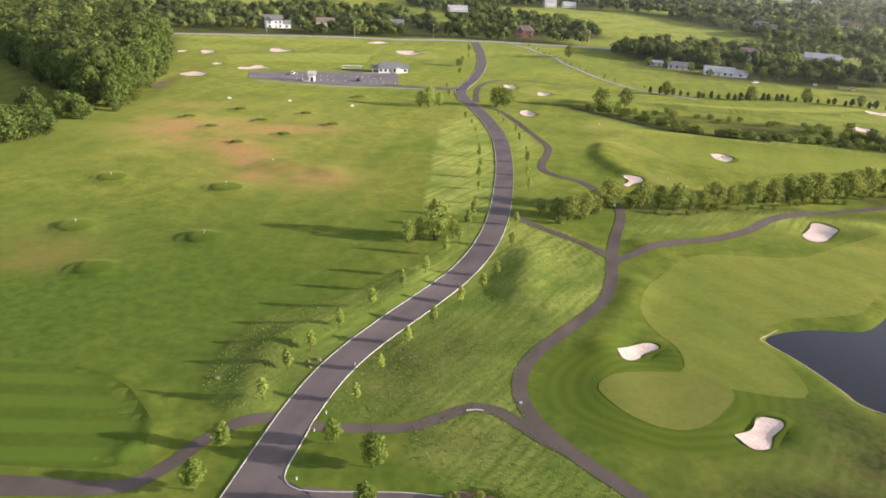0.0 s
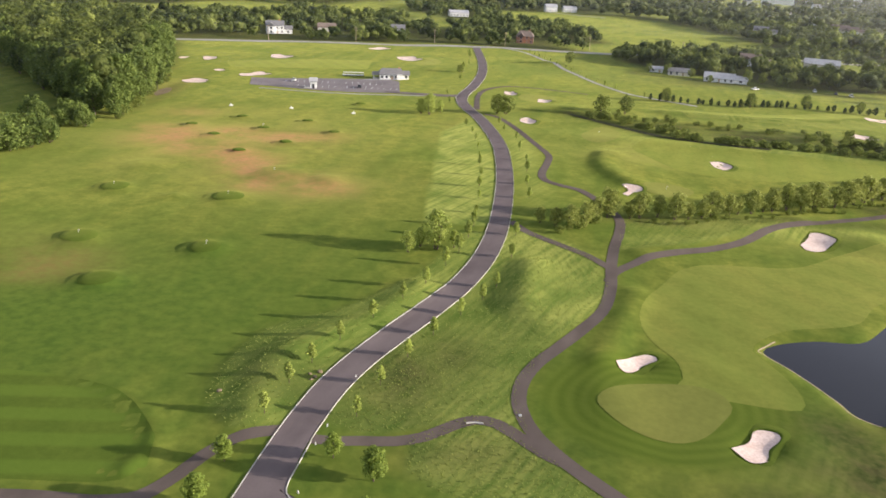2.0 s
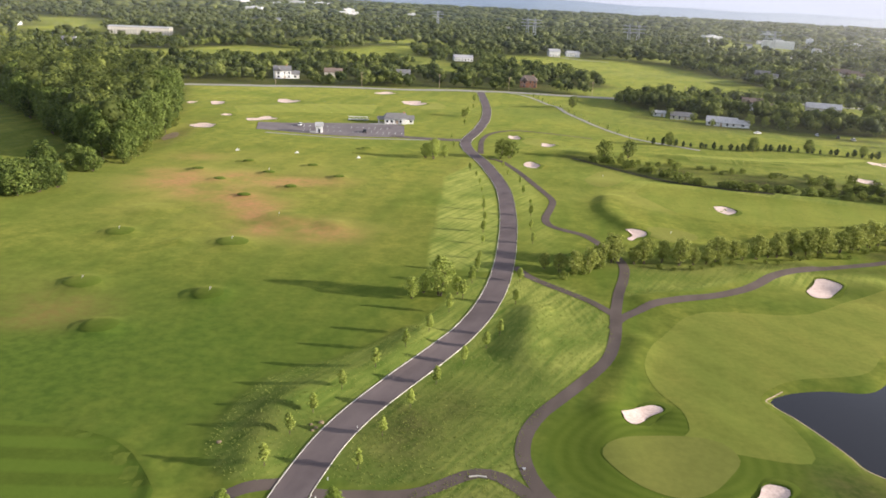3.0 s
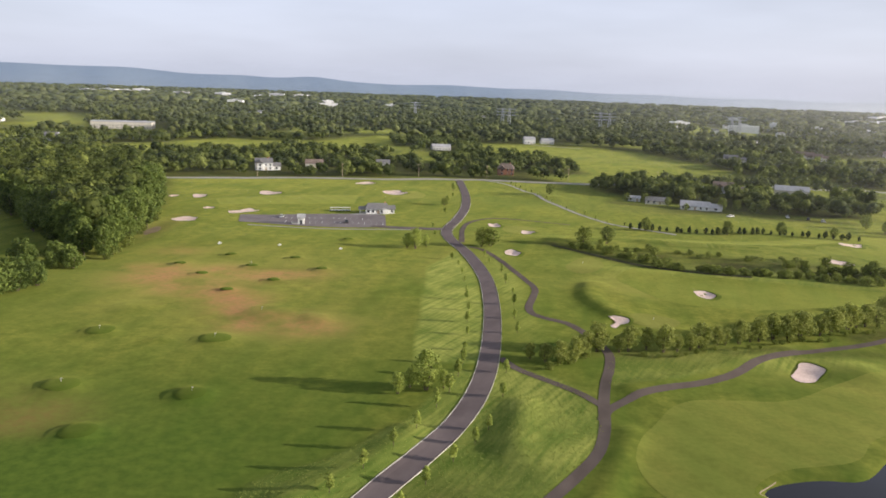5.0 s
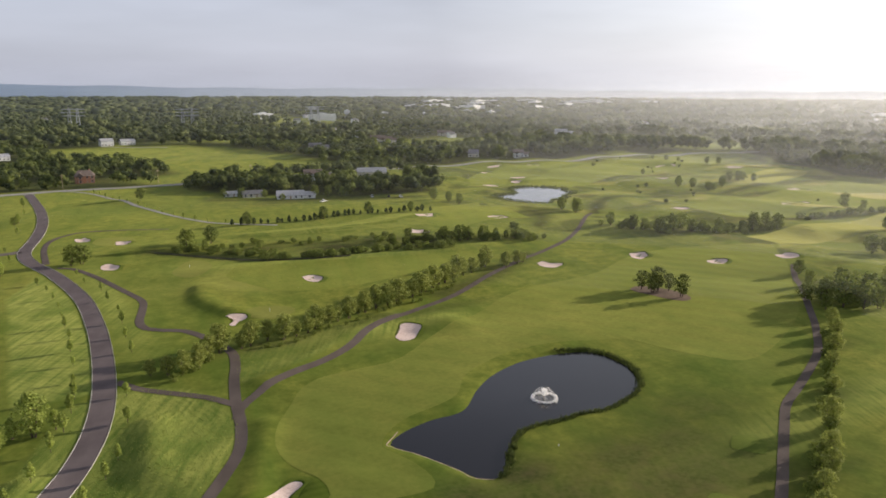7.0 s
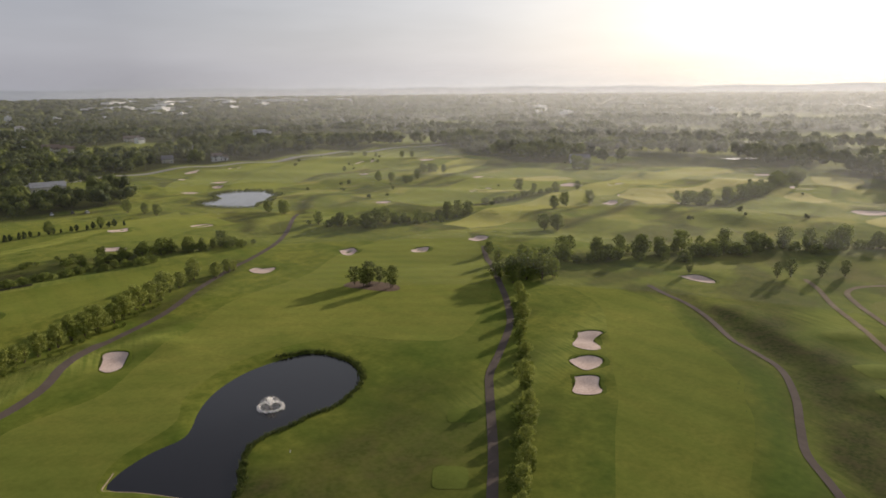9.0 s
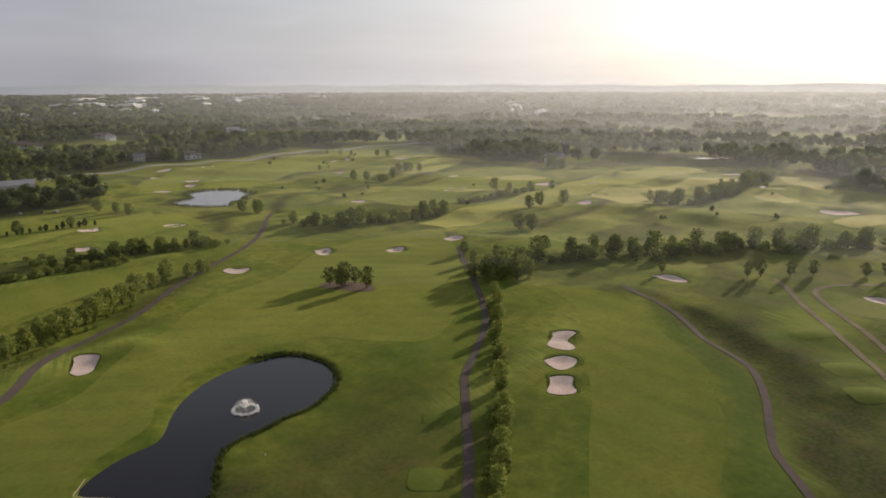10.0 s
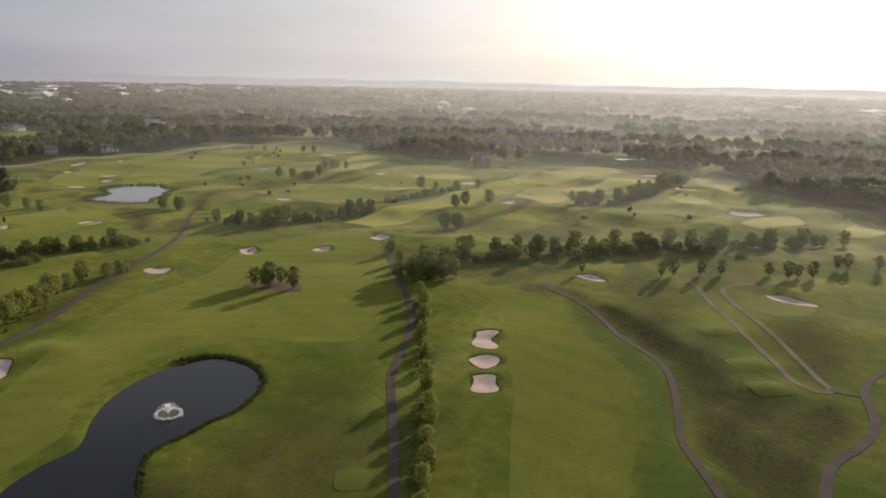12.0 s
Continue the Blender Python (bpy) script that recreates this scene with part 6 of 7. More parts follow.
# ---------------------------------------------------------------- fountain
def fountain(x, y):
    t = thing("pond_fountain", "white spray fountain playing in the pond", "fountain", at=pose(x, y, WATER_Z))
    bm = bmesh.new()
    bmesh.ops.create_cone(bm, cap_ends=True, segments=20, radius1=0.55, radius2=0.42, depth=0.3, matrix=Matrix.Translation((0, 0, 0.1)))
    part("float_base", bm, DARK_METAL, t, "dark floating base")
    part("nozzle", rod((0, 0, 0.2), (0, 0, 0.55), 0.12, 0.08, 10), DARK_METAL, t)
    rng = random.Random(9)
    def lathe(profile, segments, rough):
        """A turned sheet of water with a ragged surface."""
        bm = bmesh.new()
        rows = []
        for r, z in profile:
            row = []
            for k in range(segments):
                a = 2 * math.pi * k / segments
                s = 1 + rng.uniform(-rough, rough)
                row.append(bm.verts.new((r * s * math.cos(a), r * s * math.sin(a), z * (1 + rng.uniform(-rough, rough)))))
            rows.append(row)
        for lo, hi in zip(rows, rows[1:]):
            for k in range(segments):
                bm.faces.new((lo[k], lo[(k + 1) % segments], hi[(k + 1) % segments], hi[k]))
        return bm

    part("spray_dome", lathe([(0.55, 2.3), (1.1, 2.35), (1.7, 2.05), (2.2, 1.5), (2.55, 0.8), (2.75, 0.05)], 40, 0.07), MIST, t, "thin dome of falling spray")
    part("centre_jet", lathe([(0.06, 0.5), (0.22, 1.1), (0.42, 1.75), (0.62, 2.3)], 24, 0.10), SPRAY, t, "white spreading centre jet")
    for k in range(3):
        a = 2.1 * k + 0.5
        part("side_jet", rod((0, 0, 0.5), (1.25 * math.cos(a), 1.25 * math.sin(a), 1.7), 0.05, 0.28, 10), SPRAY, t, "slanting white jet")
    bm = bmesh.new()
    for i in range(360):
        a, r = rng.uniform(0, 6.28), 2.8 + rng.gauss(0, 0.18)
        bmesh.ops.create_icosphere(bm, subdivisions=1, radius=rng.uniform(0.08, 0.24), matrix=Matrix.Translation((r * math.cos(a), r * math.sin(a), rng.uniform(0.02, 0.3))))
    part("splash_ring", bm, SPRAY, t, "ring of white splashing drops")


fountain(101.6, 115.2)


# ---------------------------------------------------------------- houses
def gable_roof(w, d, z, rise, over=0.4, thick=0.25, hip=0.0):
    bm = bmesh.new()
    x, y = w / 2 + over, d / 2 + over
    for dz in (0.0, -thick):
        a = [bm.verts.new(p) for p in ((-x, -y, z + dz), (x, -y, z + dz), (x, y, z + dz), (-x, y, z + dz), (-x + hip, 0, z + rise + dz), (x - hip, 0, z + rise + dz))]
        fs = [(0, 1, 5, 4), (2, 3, 4, 5), (1, 2, 5), (3, 0, 4)]
        if dz:
            fs = [tuple(reversed(f)) for f in fs]
        for f in fs:
            bm.faces.new([a[i] for i in f])
    bm.verts.ensure_lookup_table()
    for i in range(4):
        j = (i + 1) % 4
        bm.faces.new([bm.verts[k] for k in (i, i + 6, j + 6, j)])
    return bm


def add_window(parent, x, y, z, side, w=1.1, h=1.4):
    bm = bmesh.new()
    pane = bmesh.new()
    if side == "y":
        s = 1 if y > 0 else -1
        add_box(bm, x - w / 2 - .1, y - .04, z - .1, x + w / 2 + .1, y + .06 * s + (0 if s > 0 else .0), z + h + .1) if s > 0 else add_box(bm, x - w / 2 - .1, y - .06, z - .1, x + w / 2 + .1, y + .04, z + h + .1)
        add_box(pane, x - w / 2, y + s * .02 if s > 0 else y - .09, z, x + w / 2, y + .09 if s > 0 else y - .02, z + h)
    else:
        s = 1 if x > 0 else -1
        add_box(bm, min(x, x + s * .06), y - w / 2 - .1, z - .1, max(x, x + s * .06), y + w / 2 + .1, z + h + .1)
        add_box(pane, min(x, x + s * .09), y - w / 2, z, max(x, x + s * .09), y + w / 2, z + h)
    fr = part("window", bm, WHITE_WALL, parent)
    part("pane", pane, DARK_GLASS, fr, "dark window pane")


def house(x, y, turn, w, d, h, wall, roof, label, name="house", rise=2.6, storeys=1, wing=None, chimney=False, hip=0.0, door=True):
    t = thing(name, label, "house" if name == "house" else name.replace("_", " "), "", pose(x, y, ground_z(x, y) - 0.1, 0, 0, turn))
    bm = bmesh.new()
    add_box(bm, -w / 2, -d / 2, -0.6, w / 2, d / 2, h)
    if not hip:
        for s in (-1, 1):
            a = [bm.verts.new((s * w / 2, yy, zz)) for yy, zz in ((-d / 2, h), (d / 2, h), (0, h + rise * 0.9))]
            b = [bm.verts.new((s * (w / 2 - 0.25), yy, zz)) for yy, zz in ((-d / 2, h), (d / 2, h), (0, h + rise * 0.9))]
            bm.faces.new(a if s > 0 else a[::-1])
            bm.faces.new(b[::-1] if s > 0 else b)
            for i in range(3):
                bm.faces.new((a[i], a[(i + 1) % 3], b[(i + 1) % 3], b[i]))
    part("wall", bm, wall, t)
    rf = part("roof", gable_roof(w, d, h, rise, hip=hip), roof, t)
    if chimney:
        part("chimney", box(w * 0.25 - 0.4, -0.4, h, w * 0.25 + 0.4, 0.4, h + rise + 0.9, 0.04), BRICK_WALL, rf)
    n = max(2, int(w / 3.2))
    for s in range(storeys):
        z = 0.9 + s * 2.8
        for i in range(n):
            px = -w / 2 + (i + 0.5) * w / n
            if not (s == 0 and door and i == n // 2):
                add_window(t, px, -d / 2, z, "y")
            add_window(t, px, d / 2, z, "y")
        for yy in (-d / 4, d / 4):
            add_window(t, w / 2, yy, z, "x")
            add_window(t, -w / 2, yy, z, "x")
    if door:
        px = -w / 2 + (n // 2 + 0.5) * w / n
        part("door", box(px - 0.55, -d / 2 - 0.08, 0.1, px + 0.55, -d / 2 + 0.05, 2.2, 0.02), TIMBER, t)
    if storeys == 2 and w < 30:
        bay = part("bay_wall", box(-2.2, -d / 2 - 1.6, -0.6, 2.2, -d / 2 + 0.4, h - 0.3), wall, t)
        bay.location.x = -w * 0.22
        o = part("bay_roof", gable_roof(d / 2 + 2.0, 4.4, h - 0.3, rise * 0.8), roof, t)
        o.matrix_basis = pose(-w * 0.22, -d / 4 - 0.8, 0, 0, 0, 90)
        for s in range(storeys):
            add_window(bay, 0, -d / 2 - 1.6, 0.9 + s * 2.6, "y", 1.5, 1.4)
    if wing:
        wx, wd, wh = wing
        part("wing_wall", box(w / 2, -wd / 2, -0.6, w / 2 + wx, wd / 2, wh), wall, t)
        o = part("wing_roof", gable_roof(wx, wd, wh, rise * 0.75), roof, t)
        o.location.x = w / 2 + wx / 2 + 0.05
        add_window(t, w / 2 + wx / 2, -wd / 2, 0.9, "y", 1.6)
    return t


house(-124, 568, 12, 13, 9, 6.0, WHITE_WALL, GREY_ROOF, "large white two-storey house with grey roof", storeys=2, rise=3.2, wing=(6, 7, 3.4), chimney=True)
house(66, 587, -8, 13, 10, 5.4, BRICK_WALL, BROWN_ROOF, "red brick house with brown hipped roof", storeys=2, rise=3.8, hip=3.0, chimney=True)
house(134, 940, 5, 14, 11, 6, WHITE_WALL, PALE_ROOF, "white farm barn with pale roof", "barn", storeys=1, rise=3)
house(158, 945, 5, 16, 10, 4.5, WHITE_WALL, PALE_ROOF, "long white farm barn with pale roof", "barn", storeys=1, rise=2.6)
house(18, 800, 10, 20, 10, 4.2, STEEL_WALL, PALE_ROOF, "pale metal farm shed among trees", "farm_shed", rise=2.4, door=False)
house(166, 437, -20, 17, 10, 2.4, WHITE_WALL, PALE_ROOF, "long low white building with pale metal roof", "low_building", rise=2.8, wing=(7, 7, 2.2))
house(148, 455, -14, 14, 7, 2.4, CREAM_WALL, GREY_ROOF, "low cream shed with grey roof", "shed", rise=2.2)
house(136, 465, -10, 8, 5, 2.2, STEEL_WALL, PALE_ROOF, "small grey metal shed with pale roof", "shed", rise=1.4)
house(216, 518, -18, 14, 9, 5.2, WHITE_WALL, BROWN_ROOF, "white house with brown roof among garden trees", storeys=2, rise=2.8, wing=(6, 7, 3))
house(262, 510, -22, 22, 10, 4.0, CREAM_WALL, PALE_ROOF, "long barn with pale metal roof", "barn", rise=3.0, door=False)
house(318, 752, -22, 14, 9, 5.2, CREAM_WALL, GREY_ROOF, "large cream house with grey roof", storeys=2, rise=3.4, wing=(8, 8, 4))
house(440, 815, -25, 17, 10, 5.2, CREAM_WALL, BROWN_ROOF, "large cream house with brown roof and wing", storeys=2, rise=3.4, wing=(9, 9, 4))
house(322, 941, -19, 14, 9, 3.4, WHITE_WALL, GREY_ROOF, "white house with grey roof at a field edge", storeys=1, rise=3.4, wing=(8, 8, 3.0))
house(-34, 604, 5, 11, 8, 4.6, WHITE_WALL, GREY_ROOF, "small white house half hidden by trees", storeys=1, rise=2.8)
house(-89, 594, 8, 14, 9, 4.2, CREAM_WALL, BROWN_ROOF, "cream house with brown roof behind trees", storeys=1, rise=3.0)
house(424, 600, -30, 10, 8, 4.0, CREAM_WALL, GREY_ROOF, "grey house with dark roof beyond the course", storeys=1, rise=3.6)
house(469, 584, -30, 10, 8, 5.2, WHITE_WALL, BROWN_ROOF, "white two-storey house beyond the course", storeys=2, rise=2.8, wing=(5, 6, 3.2))
house(731, 812, -40, 18, 11, 6.0, WHITE_WALL, PALE_ROOF, "white house in a clearing of woods", storeys=2, rise=3.2, wing=(8, 8, 4))
house(525, 706, -30, 20, 10, 4.6, CREAM_WALL, PALE_ROOF, "pale house with wide roof among trees", storeys=1, rise=2.8)
house(574, 884, -32, 20, 11, 5.2, CREAM_WALL, BROWN_ROOF, "cream house with brown roof in woods", storeys=2, rise=3.2)
house(440, 836, -25, 18, 10, 5.2, WHITE_WALL, BROWN_ROOF, "white house with brown roof at a glade", storeys=2, rise=3.2)
house(500, 640, -30, 13, 9, 5.4, CREAM_WALL, GREY_ROOF, "cream house with grey roof near the course edge", storeys=2, rise=3.2)
house(625, 268, -62, 18, 10, 5.6, WHITE_WALL, GREY_ROOF, "white house by trees at the course end", storeys=2, rise=3.0)
house(-394, 975, 10, 74, 26, 9, CREAM_WALL, PALE_ROOF, "long pale warehouse with flat roof", "warehouse", rise=1.0, storeys=2, door=False)
house(-594, 1026, 10, 30, 18, 7, STEEL_WALL, PALE_ROOF, "pale metal storage building", "warehouse", rise=1.4, door=False)


def blocks(name, spots, material, label, seed):
    """Far commercial blocks, seen as pale specks among the woods."""
    rng = random.Random(seed)
    bm = bmesh.new()
    for x, y, w, d, h in spots:
        r = radians(rng.uniform(-30, 30))
        m = Matrix.Translation((x, y, h / 2)) @ Matrix.Rotation(r, 4, "Z") @ Matrix.Diagonal((w, d, h, 1))
        bmesh.ops.create_cube(bm, size=1.0, matrix=m)
        m2 = Matrix.Translation((x, y, h + 1.2)) @ Matrix.Rotation(r, 4, "Z") @ Matrix.Diagonal((w * 0.3, d * 0.4, 2.4, 1))
        bmesh.ops.create_cube(bm, size=1.0, matrix=m2)
    me = bpy.data.meshes.new(name)
    bm.to_mesh(me)
    bm.free()
    me.materials.append(material)
    return tagged(new(name, me), label, "buildings", kind="stuff")


far_rng = random.Random(31)
far_spots = []
for cx, cy, spread, n, size in [(-1000, 3000, 260, 7, 60), (-700, 2900, 200, 4, 60), (1320, 1930, 160, 6, 50), (1600, 2100, 320, 8, 60), (2300, 2450, 260, 6, 90), (1950, 2700, 300, 5, 80), (-300, 2000, 300, 4, 40), (500, 1700, 300, 4, 40), (900, 1400, 200, 4, 25), (1500, 700, 300, 4, 30), (2400, -100, 200, 4, 60)]:
    for _ in range(n):
        far_spots.append((cx + far_rng.uniform(-1, 1) * spread, cy + far_rng.uniform(-1, 1) * spread, size * far_rng.uniform(0.5, 1.4), size * far_rng.uniform(0.3, 0.7), far_rng.uniform(12, 17)))
blocks("far_buildings", far_spots, WHITE_WALL, "far white commercial buildings among woods", 32)
specks = [(far_rng.uniform(-500, 1100), far_rng.uniform(650, 1700), far_rng.uniform(9, 14), far_rng.uniform(7, 9), far_rng.uniform(5.5, 7.5)) for _ in range(40)]
specks = [s for s in specks if polygon_distance(np.array([s[0]]), np.array([s[1]]), COURSE)[0] > 40 and min(polygon_distance(np.array([s[0]]), np.array([s[1]]), f)[0] for f in FIELDS) > 15]


def far_houses(spots):
    """Scattered far houses: pale walls under dark gabled roofs, in one mesh."""
    rng = random.Random(33)
    bm = bmesh.new()
    for x, y, w, d, h in spots:
        m = Matrix.Translation((x, y, 0)) @ Matrix.Rotation(radians(rng.uniform(-40, 40)), 4, "Z")
        r = bmesh.ops.create_cube(bm, size=1.0, matrix=m @ Matrix.Translation((0, 0, h / 2)) @ Matrix.Diagonal((w, d, h, 1)))
        a = [bm.verts.new(m @ Vector(p)) for p in ((-w * .54, -d * .58, h - .1), (w * .54, -d * .58, h - .1), (w * .54, d * .58, h - .1), (-w * .54, d * .58, h - .1), (-w * .54, 0, h + d * .38), (w * .54, 0, h + d * .38))]
        for f in ((0, 1, 5, 4), (2, 3, 4, 5), (1, 2, 5), (3, 0, 4)):
            face = bm.faces.new([a[i] for i in f])
            face.material_index = 1 if len(f) == 4 else 0
    me = bpy.data.meshes.new("far_houses")
    bm.to_mesh(me)
    bm.free()
    me.materials.append(WHITE_WALL)
    me.materials.append(GREY_ROOF)
    return tagged(new("far_houses", me), "far pale houses scattered in woods", "houses", kind="stuff")


far_houses(specks)


# ---------------------------------------------------------------- club buildings
def clubhouse(x, y, turn):
    t = thing("clubhouse", "white clubhouse with broad grey hipped roof", "clubhouse", at=pose(x, y, ground_z(x, y), 0, 0, turn) @ Matrix.Scale(0.82, 4))
    part("wall", box(-8.5, -4.5, -0.5, 6.5, 4.5, 3.4), WHITE_WALL, t)
    part("roof", gable_roof(15.4, 9.4, 3.4, 3.2, 0.6, 0.25, 2.2), GREY_ROOF, t).location.x = -1.0
    part("wing_wall", box(6.5, -3.2, -0.5, 10.0, 3.2, 3.0), WHITE_WALL, t)
    o = part("wing_roof", gable_roof(4.2, 6.6, 3.0, 2.2), GREY_ROOF, t)
    o.location.x = 8.3
    part("porch_floor", box(-12.5, -4.0, -0.4, -8.5, 3.0, 0.25), KERB, t)
    o = part("porch_roof", gable_roof(4.4, 7.4, 2.8, 1.6), GREY_ROOF, t)
    o.location.x = -10.6
    for yy in (-3.4, -0.5, 2.4):
        part("porch_post", box(-12.4, yy - 0.12, 0.2, -12.16, yy + 0.12, 2.8), WHITE_WALL, t)
    for i in range(5):
        add_window(t, -7.0 + i * 2.9, -4.5, 1.0, "y", 1.4, 1.5)
    add_window(t, 8.3, -3.2, 1.0, "y", 1.6, 1.4)
    part("door", box(-1.4, -4.6, 0, 0.2, -4.45, 2.2), TIMBER, t)
    part("gable", box(2.2, -5.3, 0, 5.2, -4.5, 3.6, 0.05), WHITE_WALL, t, "white entrance bay")
    part("chimney", box(3.6, -0.4, 4.4, 4.5, 0.5, 7.2, 0.05), BRICK_WALL, t)


clubhouse(-24, 388.5, 8)
blob("clubhouse_terrace", blob_outline(-30, 383, 9, 2.6, 8, 99, 0.06), 0.14, FAR_ROAD, "pale paved terrace before the clubhouse", "terrace", rings=3)


def golf_cart(x, y, turn):
    t = thing("golf_cart", "white golf cart with canopy roof", "golf cart", "golf carts in a row", pose(x, y, ground_z(x, y) + 0.1, 0, 0, turn))
    part("body", box(-0.6, -1.1, 0.25, 0.6, 1.1, 0.75, 0.08), WHITE_WALL, t)
    part("seat", box(-0.55, -0.35, 0.75, 0.55, 0.25, 1.0, 0.05), CREAM_WALL, t)
    part("canopy", box(-0.65, -1.1, 1.78, 0.65, 0.9, 1.9, 0.04), WHITE_WALL, t)
    for sx in (-0.55, 0.55):
        for sy in (-0.95, 0.75):
            part("post", rod((sx, sy, 0.7), (sx, sy, 1.8), 0.03, 0.03, 6), DARK_METAL, t)
            part("wheel", rod((sx * 1.0 - 0.09, sy * 0.85, 0.22), (sx * 1.0 + 0.09, sy * 0.85, 0.22), 0.22, 0.22, 12), TYRE, t)
    return t


cart = golf_cart(-49.5, 390.5, 95)
for i in range(1, 6):
    x, y = -49.5 + i * 1.75, 390.5 + 0.3 * i
    copy_thing(cart, pose(x, y, ground_z(x, y) + 0.1, 0, 0, 90 + 2 * i))


def kiosk(x, y):
    t = thing("starter_hut", "small white starter hut beside the car park", "hut", at=pose(x, y, ground_z(x, y), 0, 0, 6))
    part("wall", box(-1.5, -1.4, -0.3, 1.5, 1.4, 3.4), WHITE_WALL, t)
    part("roof", gable_roof(3.2, 3.0, 3.4, 1.6), PALE_ROOF, t)
    part("door", box(-0.5, -1.5, 0, 0.5, -1.36, 2.1), DARK_METAL, t)
    part("step", box(-4.4, -1.8, -0.2, -1.5, 1.2, 0.5, 0.05), KERB, t, "low pale concrete plinth")


kiosk(-59.5, 352)


def flagstick(x, y, h=0.9):
    t = thing("flagstick", "thin flagstick with pale flag on a green", "flagstick", "flagsticks", pose(x, y, ground_z(x, y)))
    part("pole", rod((0, 0, -0.1), (0, 0, h), 0.03, 0.025, 6), WHITE_WALL, t)
    part("flag", box(0.015, -0.01, h - 0.26, 0.34, 0.01, h - 0.02), FLAG, t)
    return t


flag = flagstick(-86.6, 189)
for x, y in [(-54.6, 184.8), (-49.8, 149.8), (-79.6, 153.2), (-47.6, 209.5), (71, 212), (-63.4, 264), (285, 67), (262, -3), (64, 282)]:
    copy_thing(flag, pose(x, y, ground_z(x, y)))


def range_target(x, y):
    t = thing("range_target", "small white range target standing on grass", "range target", "range targets", pose(x, y, ground_z(x, y), 0, 0, 10))
    part("board", box(-0.75, -0.4, 0.05, 0.75, 0.4, 0.45, 0.06), WHITE_WALL, t)
    part("marker", box(-0.18, -0.15, 0.43, 0.18, 0.15, 1.0, 0.04), WHITE_WALL, t)
    return t


rt = range_target(-85, 300.5)
for x, y in [(-60, 300), (-34, 296.5)]:
    copy_thing(rt, pose(x, y, ground_z(x, y), 0, 0, 10))


def sign_post(x, y, label, h=0.4):
    t = thing("marker_post", label, "post", "marker posts", pose(x, y, ground_z(x, y)))
    part("post", box(-0.07, -0.07, -0.2, 0.07, 0.07, h, 0.02), WHITE_WALL, t)
    part("cap", box(-0.09, -0.09, h, 0.09, 0.09, h + 0.06, 0.015), KERB, t)


for x, y in [(-13.6, 86.6), (-11.0, 99.8), (-15.2, 72.6), (88.4, 95.4), (-14.6, 82.4), (12.0, 411)]:
    sign_post(x, y, "short white marker post in the grass")


def rock(x, y, s, seed):
    rng = random.Random(seed)
    bm = bmesh.new()
    bmesh.ops.create_icosphere(bm, subdivisions=2, radius=s)
    for v in bm.verts:
        v.co *= rng.uniform(0.8, 1.15)
        v.co.z *= 0.6
    me = bpy.data.meshes.new("boulder")
    bm.to_mesh(me)
    bm.free()
    me.materials.append(GRAVEL)
    ob = tagged(new("boulder", me), "pale boulder lying beside the road", "boulder", "boulders")
    ob.location = (x, y, ground_z(x, y) + 0.15 * s)


for i, (x, y) in enumerate([(-18.4, 100.2), (-17.5, 99.4), (-16.9, 100.9), (-17.9, 98.6), (-31.0, 93.6)]):
    rock(x, y, 0.3 + 0.08 * (i % 3), i)


def culvert(x, y):
    """Small pale hydrant-like valve box by the kerb."""
    t = thing("drain_head", "short pale drain head beside the kerb", "drain", "drain heads", pose(x, y, ground_z(x, y)))
    part("body", box(-0.2, -0.2, -0.1, 0.2, 0.2, 0.2, 0.03), KERB, t)
    part("lid", box(-0.23, -0.23, 0.2, 0.23, 0.23, 0.25, 0.02), GALVANISED, t)


culvert(14.6, 91.3)


def pylon(x, y, h, turn):
    t = thing("power_pylon", "tall grey lattice power pylon above woods", "pylon", "power pylons", pose(x, y, 0, 0, 0, turn))
    w = h * 0.085
    for sx in (-1, 1):
        for sy in (-1, 1):
            part("leg", rod((sx * w, sy * w, -1), (sx * w * 0.3, sy * w * 0.3, h), 0.5, 0.35, 5), GALVANISED, t)
    for k in (0.66, 0.8, 0.93):
        s = h * (0.30 - 0.12 * abs(k - 0.8))
        part("arm", box(-s, -0.5, h * k, s, 0.5, h * k + 0.9), GALVANISED, t)
    bm = bmesh.new()
    for k in range(6):
        z0, z1 = h * k / 6, h * (k + 1) / 6
        a, b = w * (1 - 0.7 * k / 6), w * (1 - 0.7 * (k + 1) / 6)
        for s in (-1, 1):
            add_rod(bm, (-a, s * a, z0), (b, s * b, z1), 0.2, 0.2, 4)
            add_rod(bm, (s * a, a, z0), (s * b, -b, z1), 0.2, 0.2, 4)
    part("bracing", bm, GALVANISED, t)
    return t


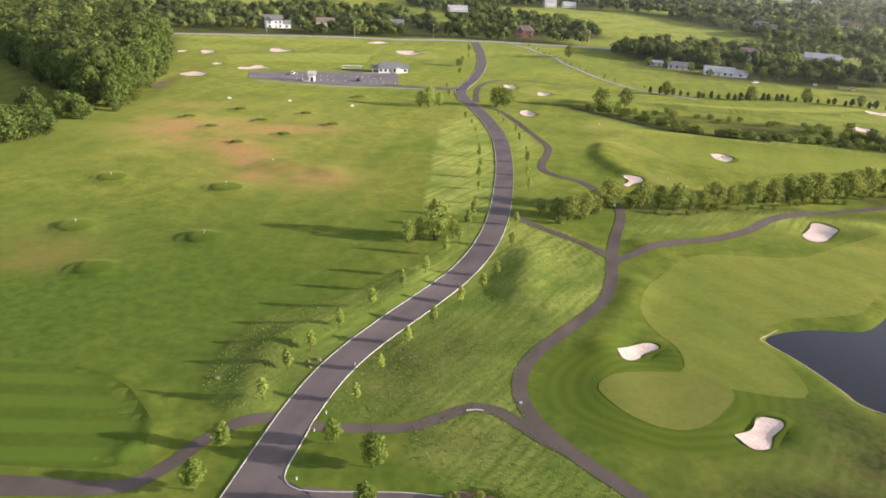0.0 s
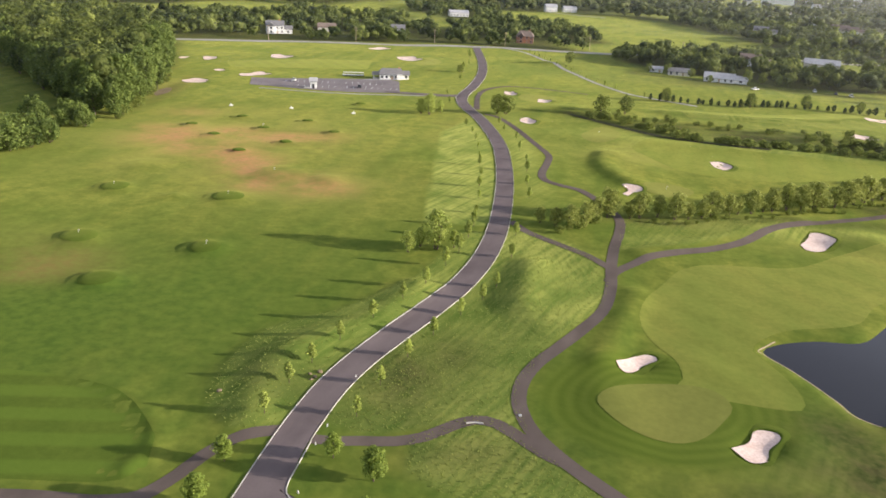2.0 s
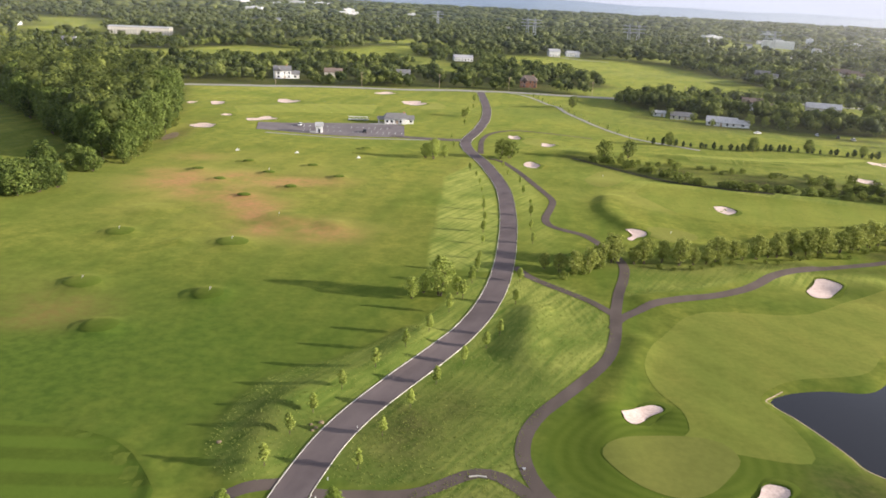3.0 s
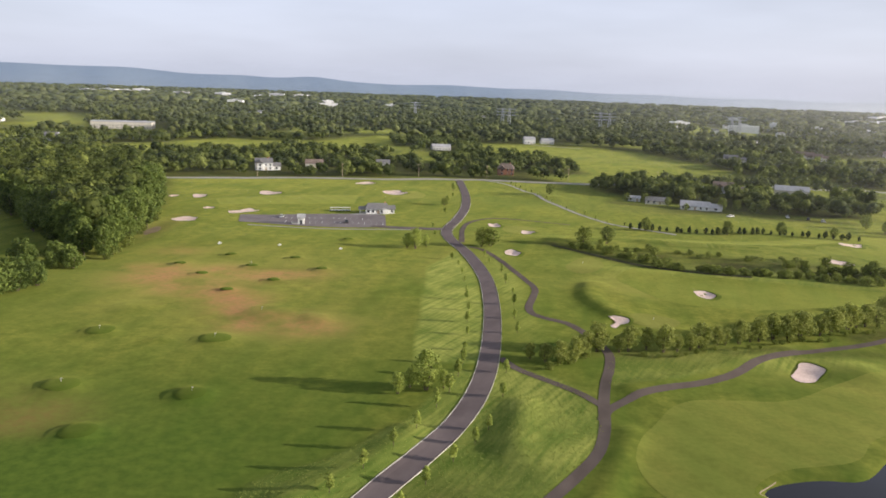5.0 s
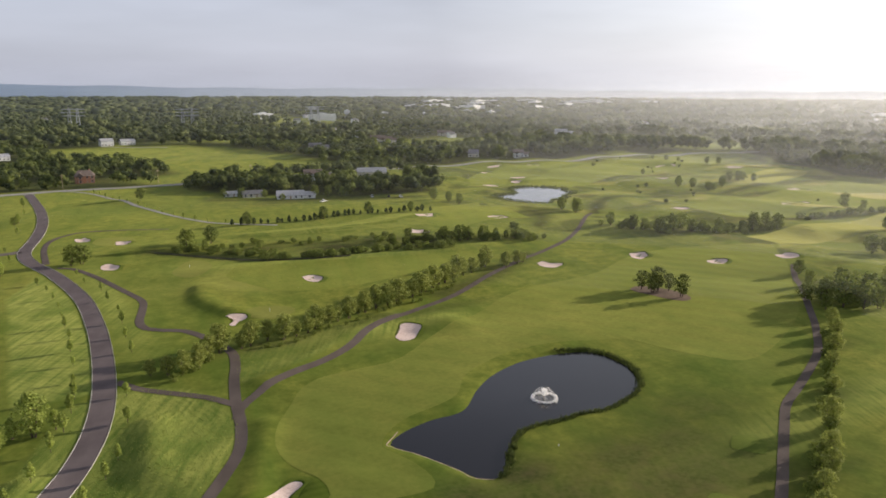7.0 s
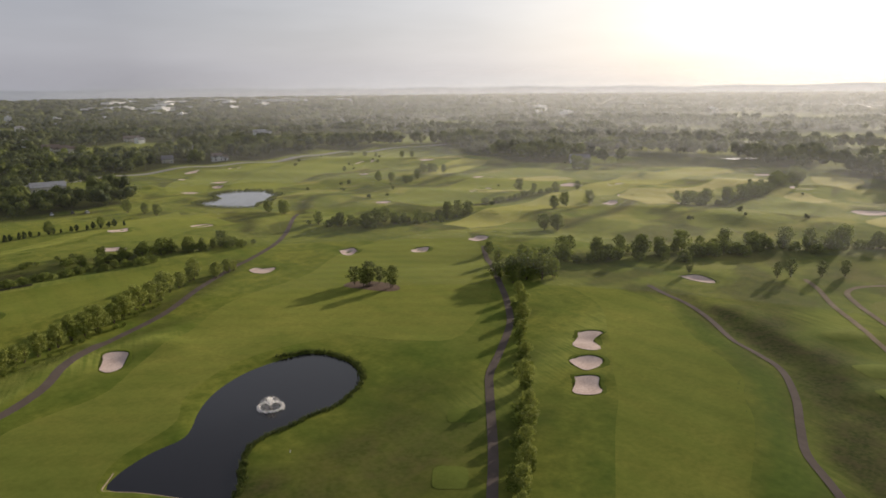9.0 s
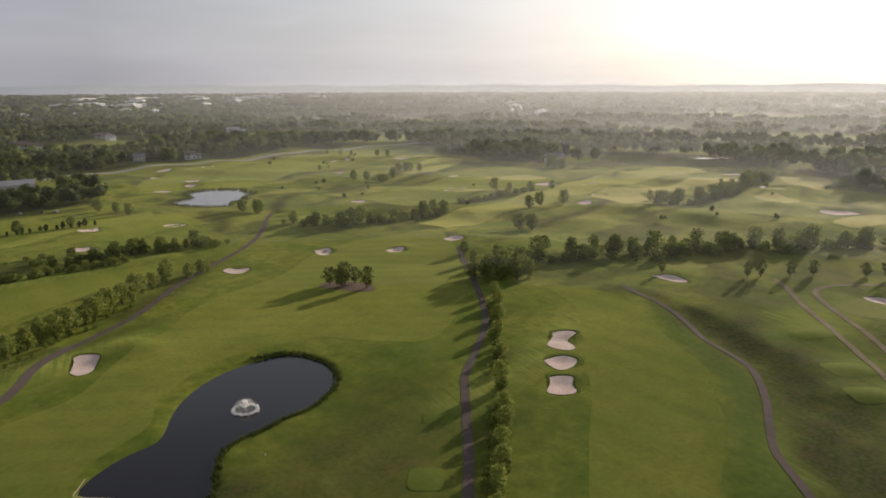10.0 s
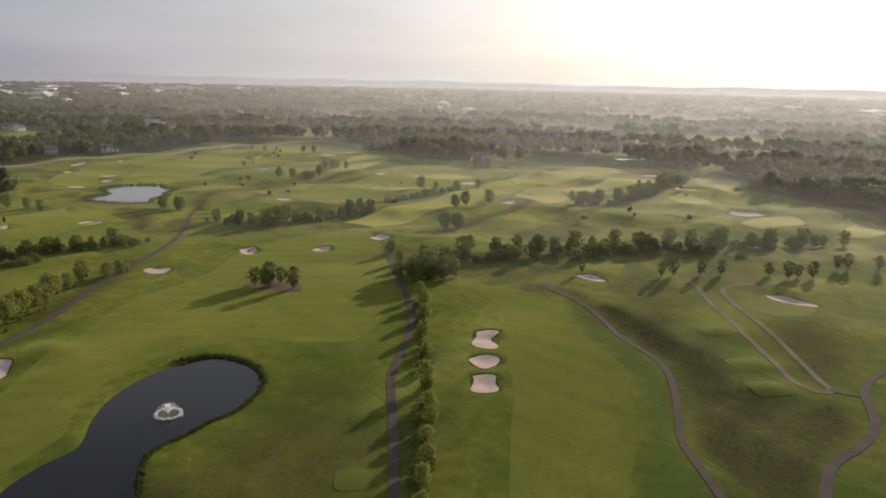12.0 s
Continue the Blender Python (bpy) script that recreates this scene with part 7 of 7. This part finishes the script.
py = pylon(132, 1260, 36, -10)
for x, y in [(144, 1262), (284, 1190), (300, 1196), (520, 1240), (535, 1244), (-20, 1500)]:
    copy_thing(py, pose(x, y, 0, 0, 0, -12))


def utility_pole(x, y):
    t = thing("utility_pole", "tall wooden utility pole beside the road", "pole", "utility poles", pose(x, y, ground_z(x, y), 0, 0, 10))
    part("pole", rod((0, 0, -0.3), (0, 0, 10), 0.18, 0.12, 8), TIMBER, t)
    part("crossarm", box(-1.2, -0.08, 9.2, 1.2, 0.08, 9.4), TIMBER, t)
    return t


up = utility_pole(-4, 551)
for x, y in [(-60, 537), (48, 555), (-120, 527), (110, 552), (180, 556)]:
    copy_thing(up, pose(x, y, ground_z(x, y), 0, 0, 5))


# ---------------------------------------------------------------- parked cars
def parked_car(x, y, turn, paint, label):
    t = thing("parked_car", label, "car", "parked cars", pose(x, y, ground_z(x, y) + 0.05, 0, 0, turn))
    part("body", box(-2.2, -0.88, 0.32, 2.2, 0.88, 0.92, 0.14), paint, t)
    bm = box(-1.25, -0.78, 0.9, 1.15, 0.78, 1.46)
    for v in bm.verts:
        if v.co.z > 1.2:
            v.co.x *= 0.72
            v.co.y *= 0.86
    cabin = part("cabin", bm, DARK_GLASS, t, "dark glazed cabin")
    part("roof_panel", box(-0.84, -0.64, 1.45, 0.78, 0.64, 1.5, 0.02), paint, cabin)
    for wx in (-1.35, 1.35):
        for wy in (-0.82, 0.82):
            part("wheel", rod((wx, wy - 0.1, 0.33), (wx, wy + 0.1, 0.33), 0.33, 0.33, 14), TYRE, t)
    return t


for x, y, turn, paint, label in [(212, 413, 70, WHITE_WALL, "white parked car beside houses"), (221, 407, 60, DARK_METAL, "dark parked car beside houses"), (227, 402, 75, STEEL_WALL, "silver parked car beside houses"),
                                 (176, 408, 20, WHITE_WALL, "white parked car on grass"), (-72, 368.5, 90, STEEL_WALL, "silver parked car in a bay"), (-38, 357, 90, DARK_METAL, "dark parked car in a bay")]:
    parked_car(x, y, turn, paint, label)
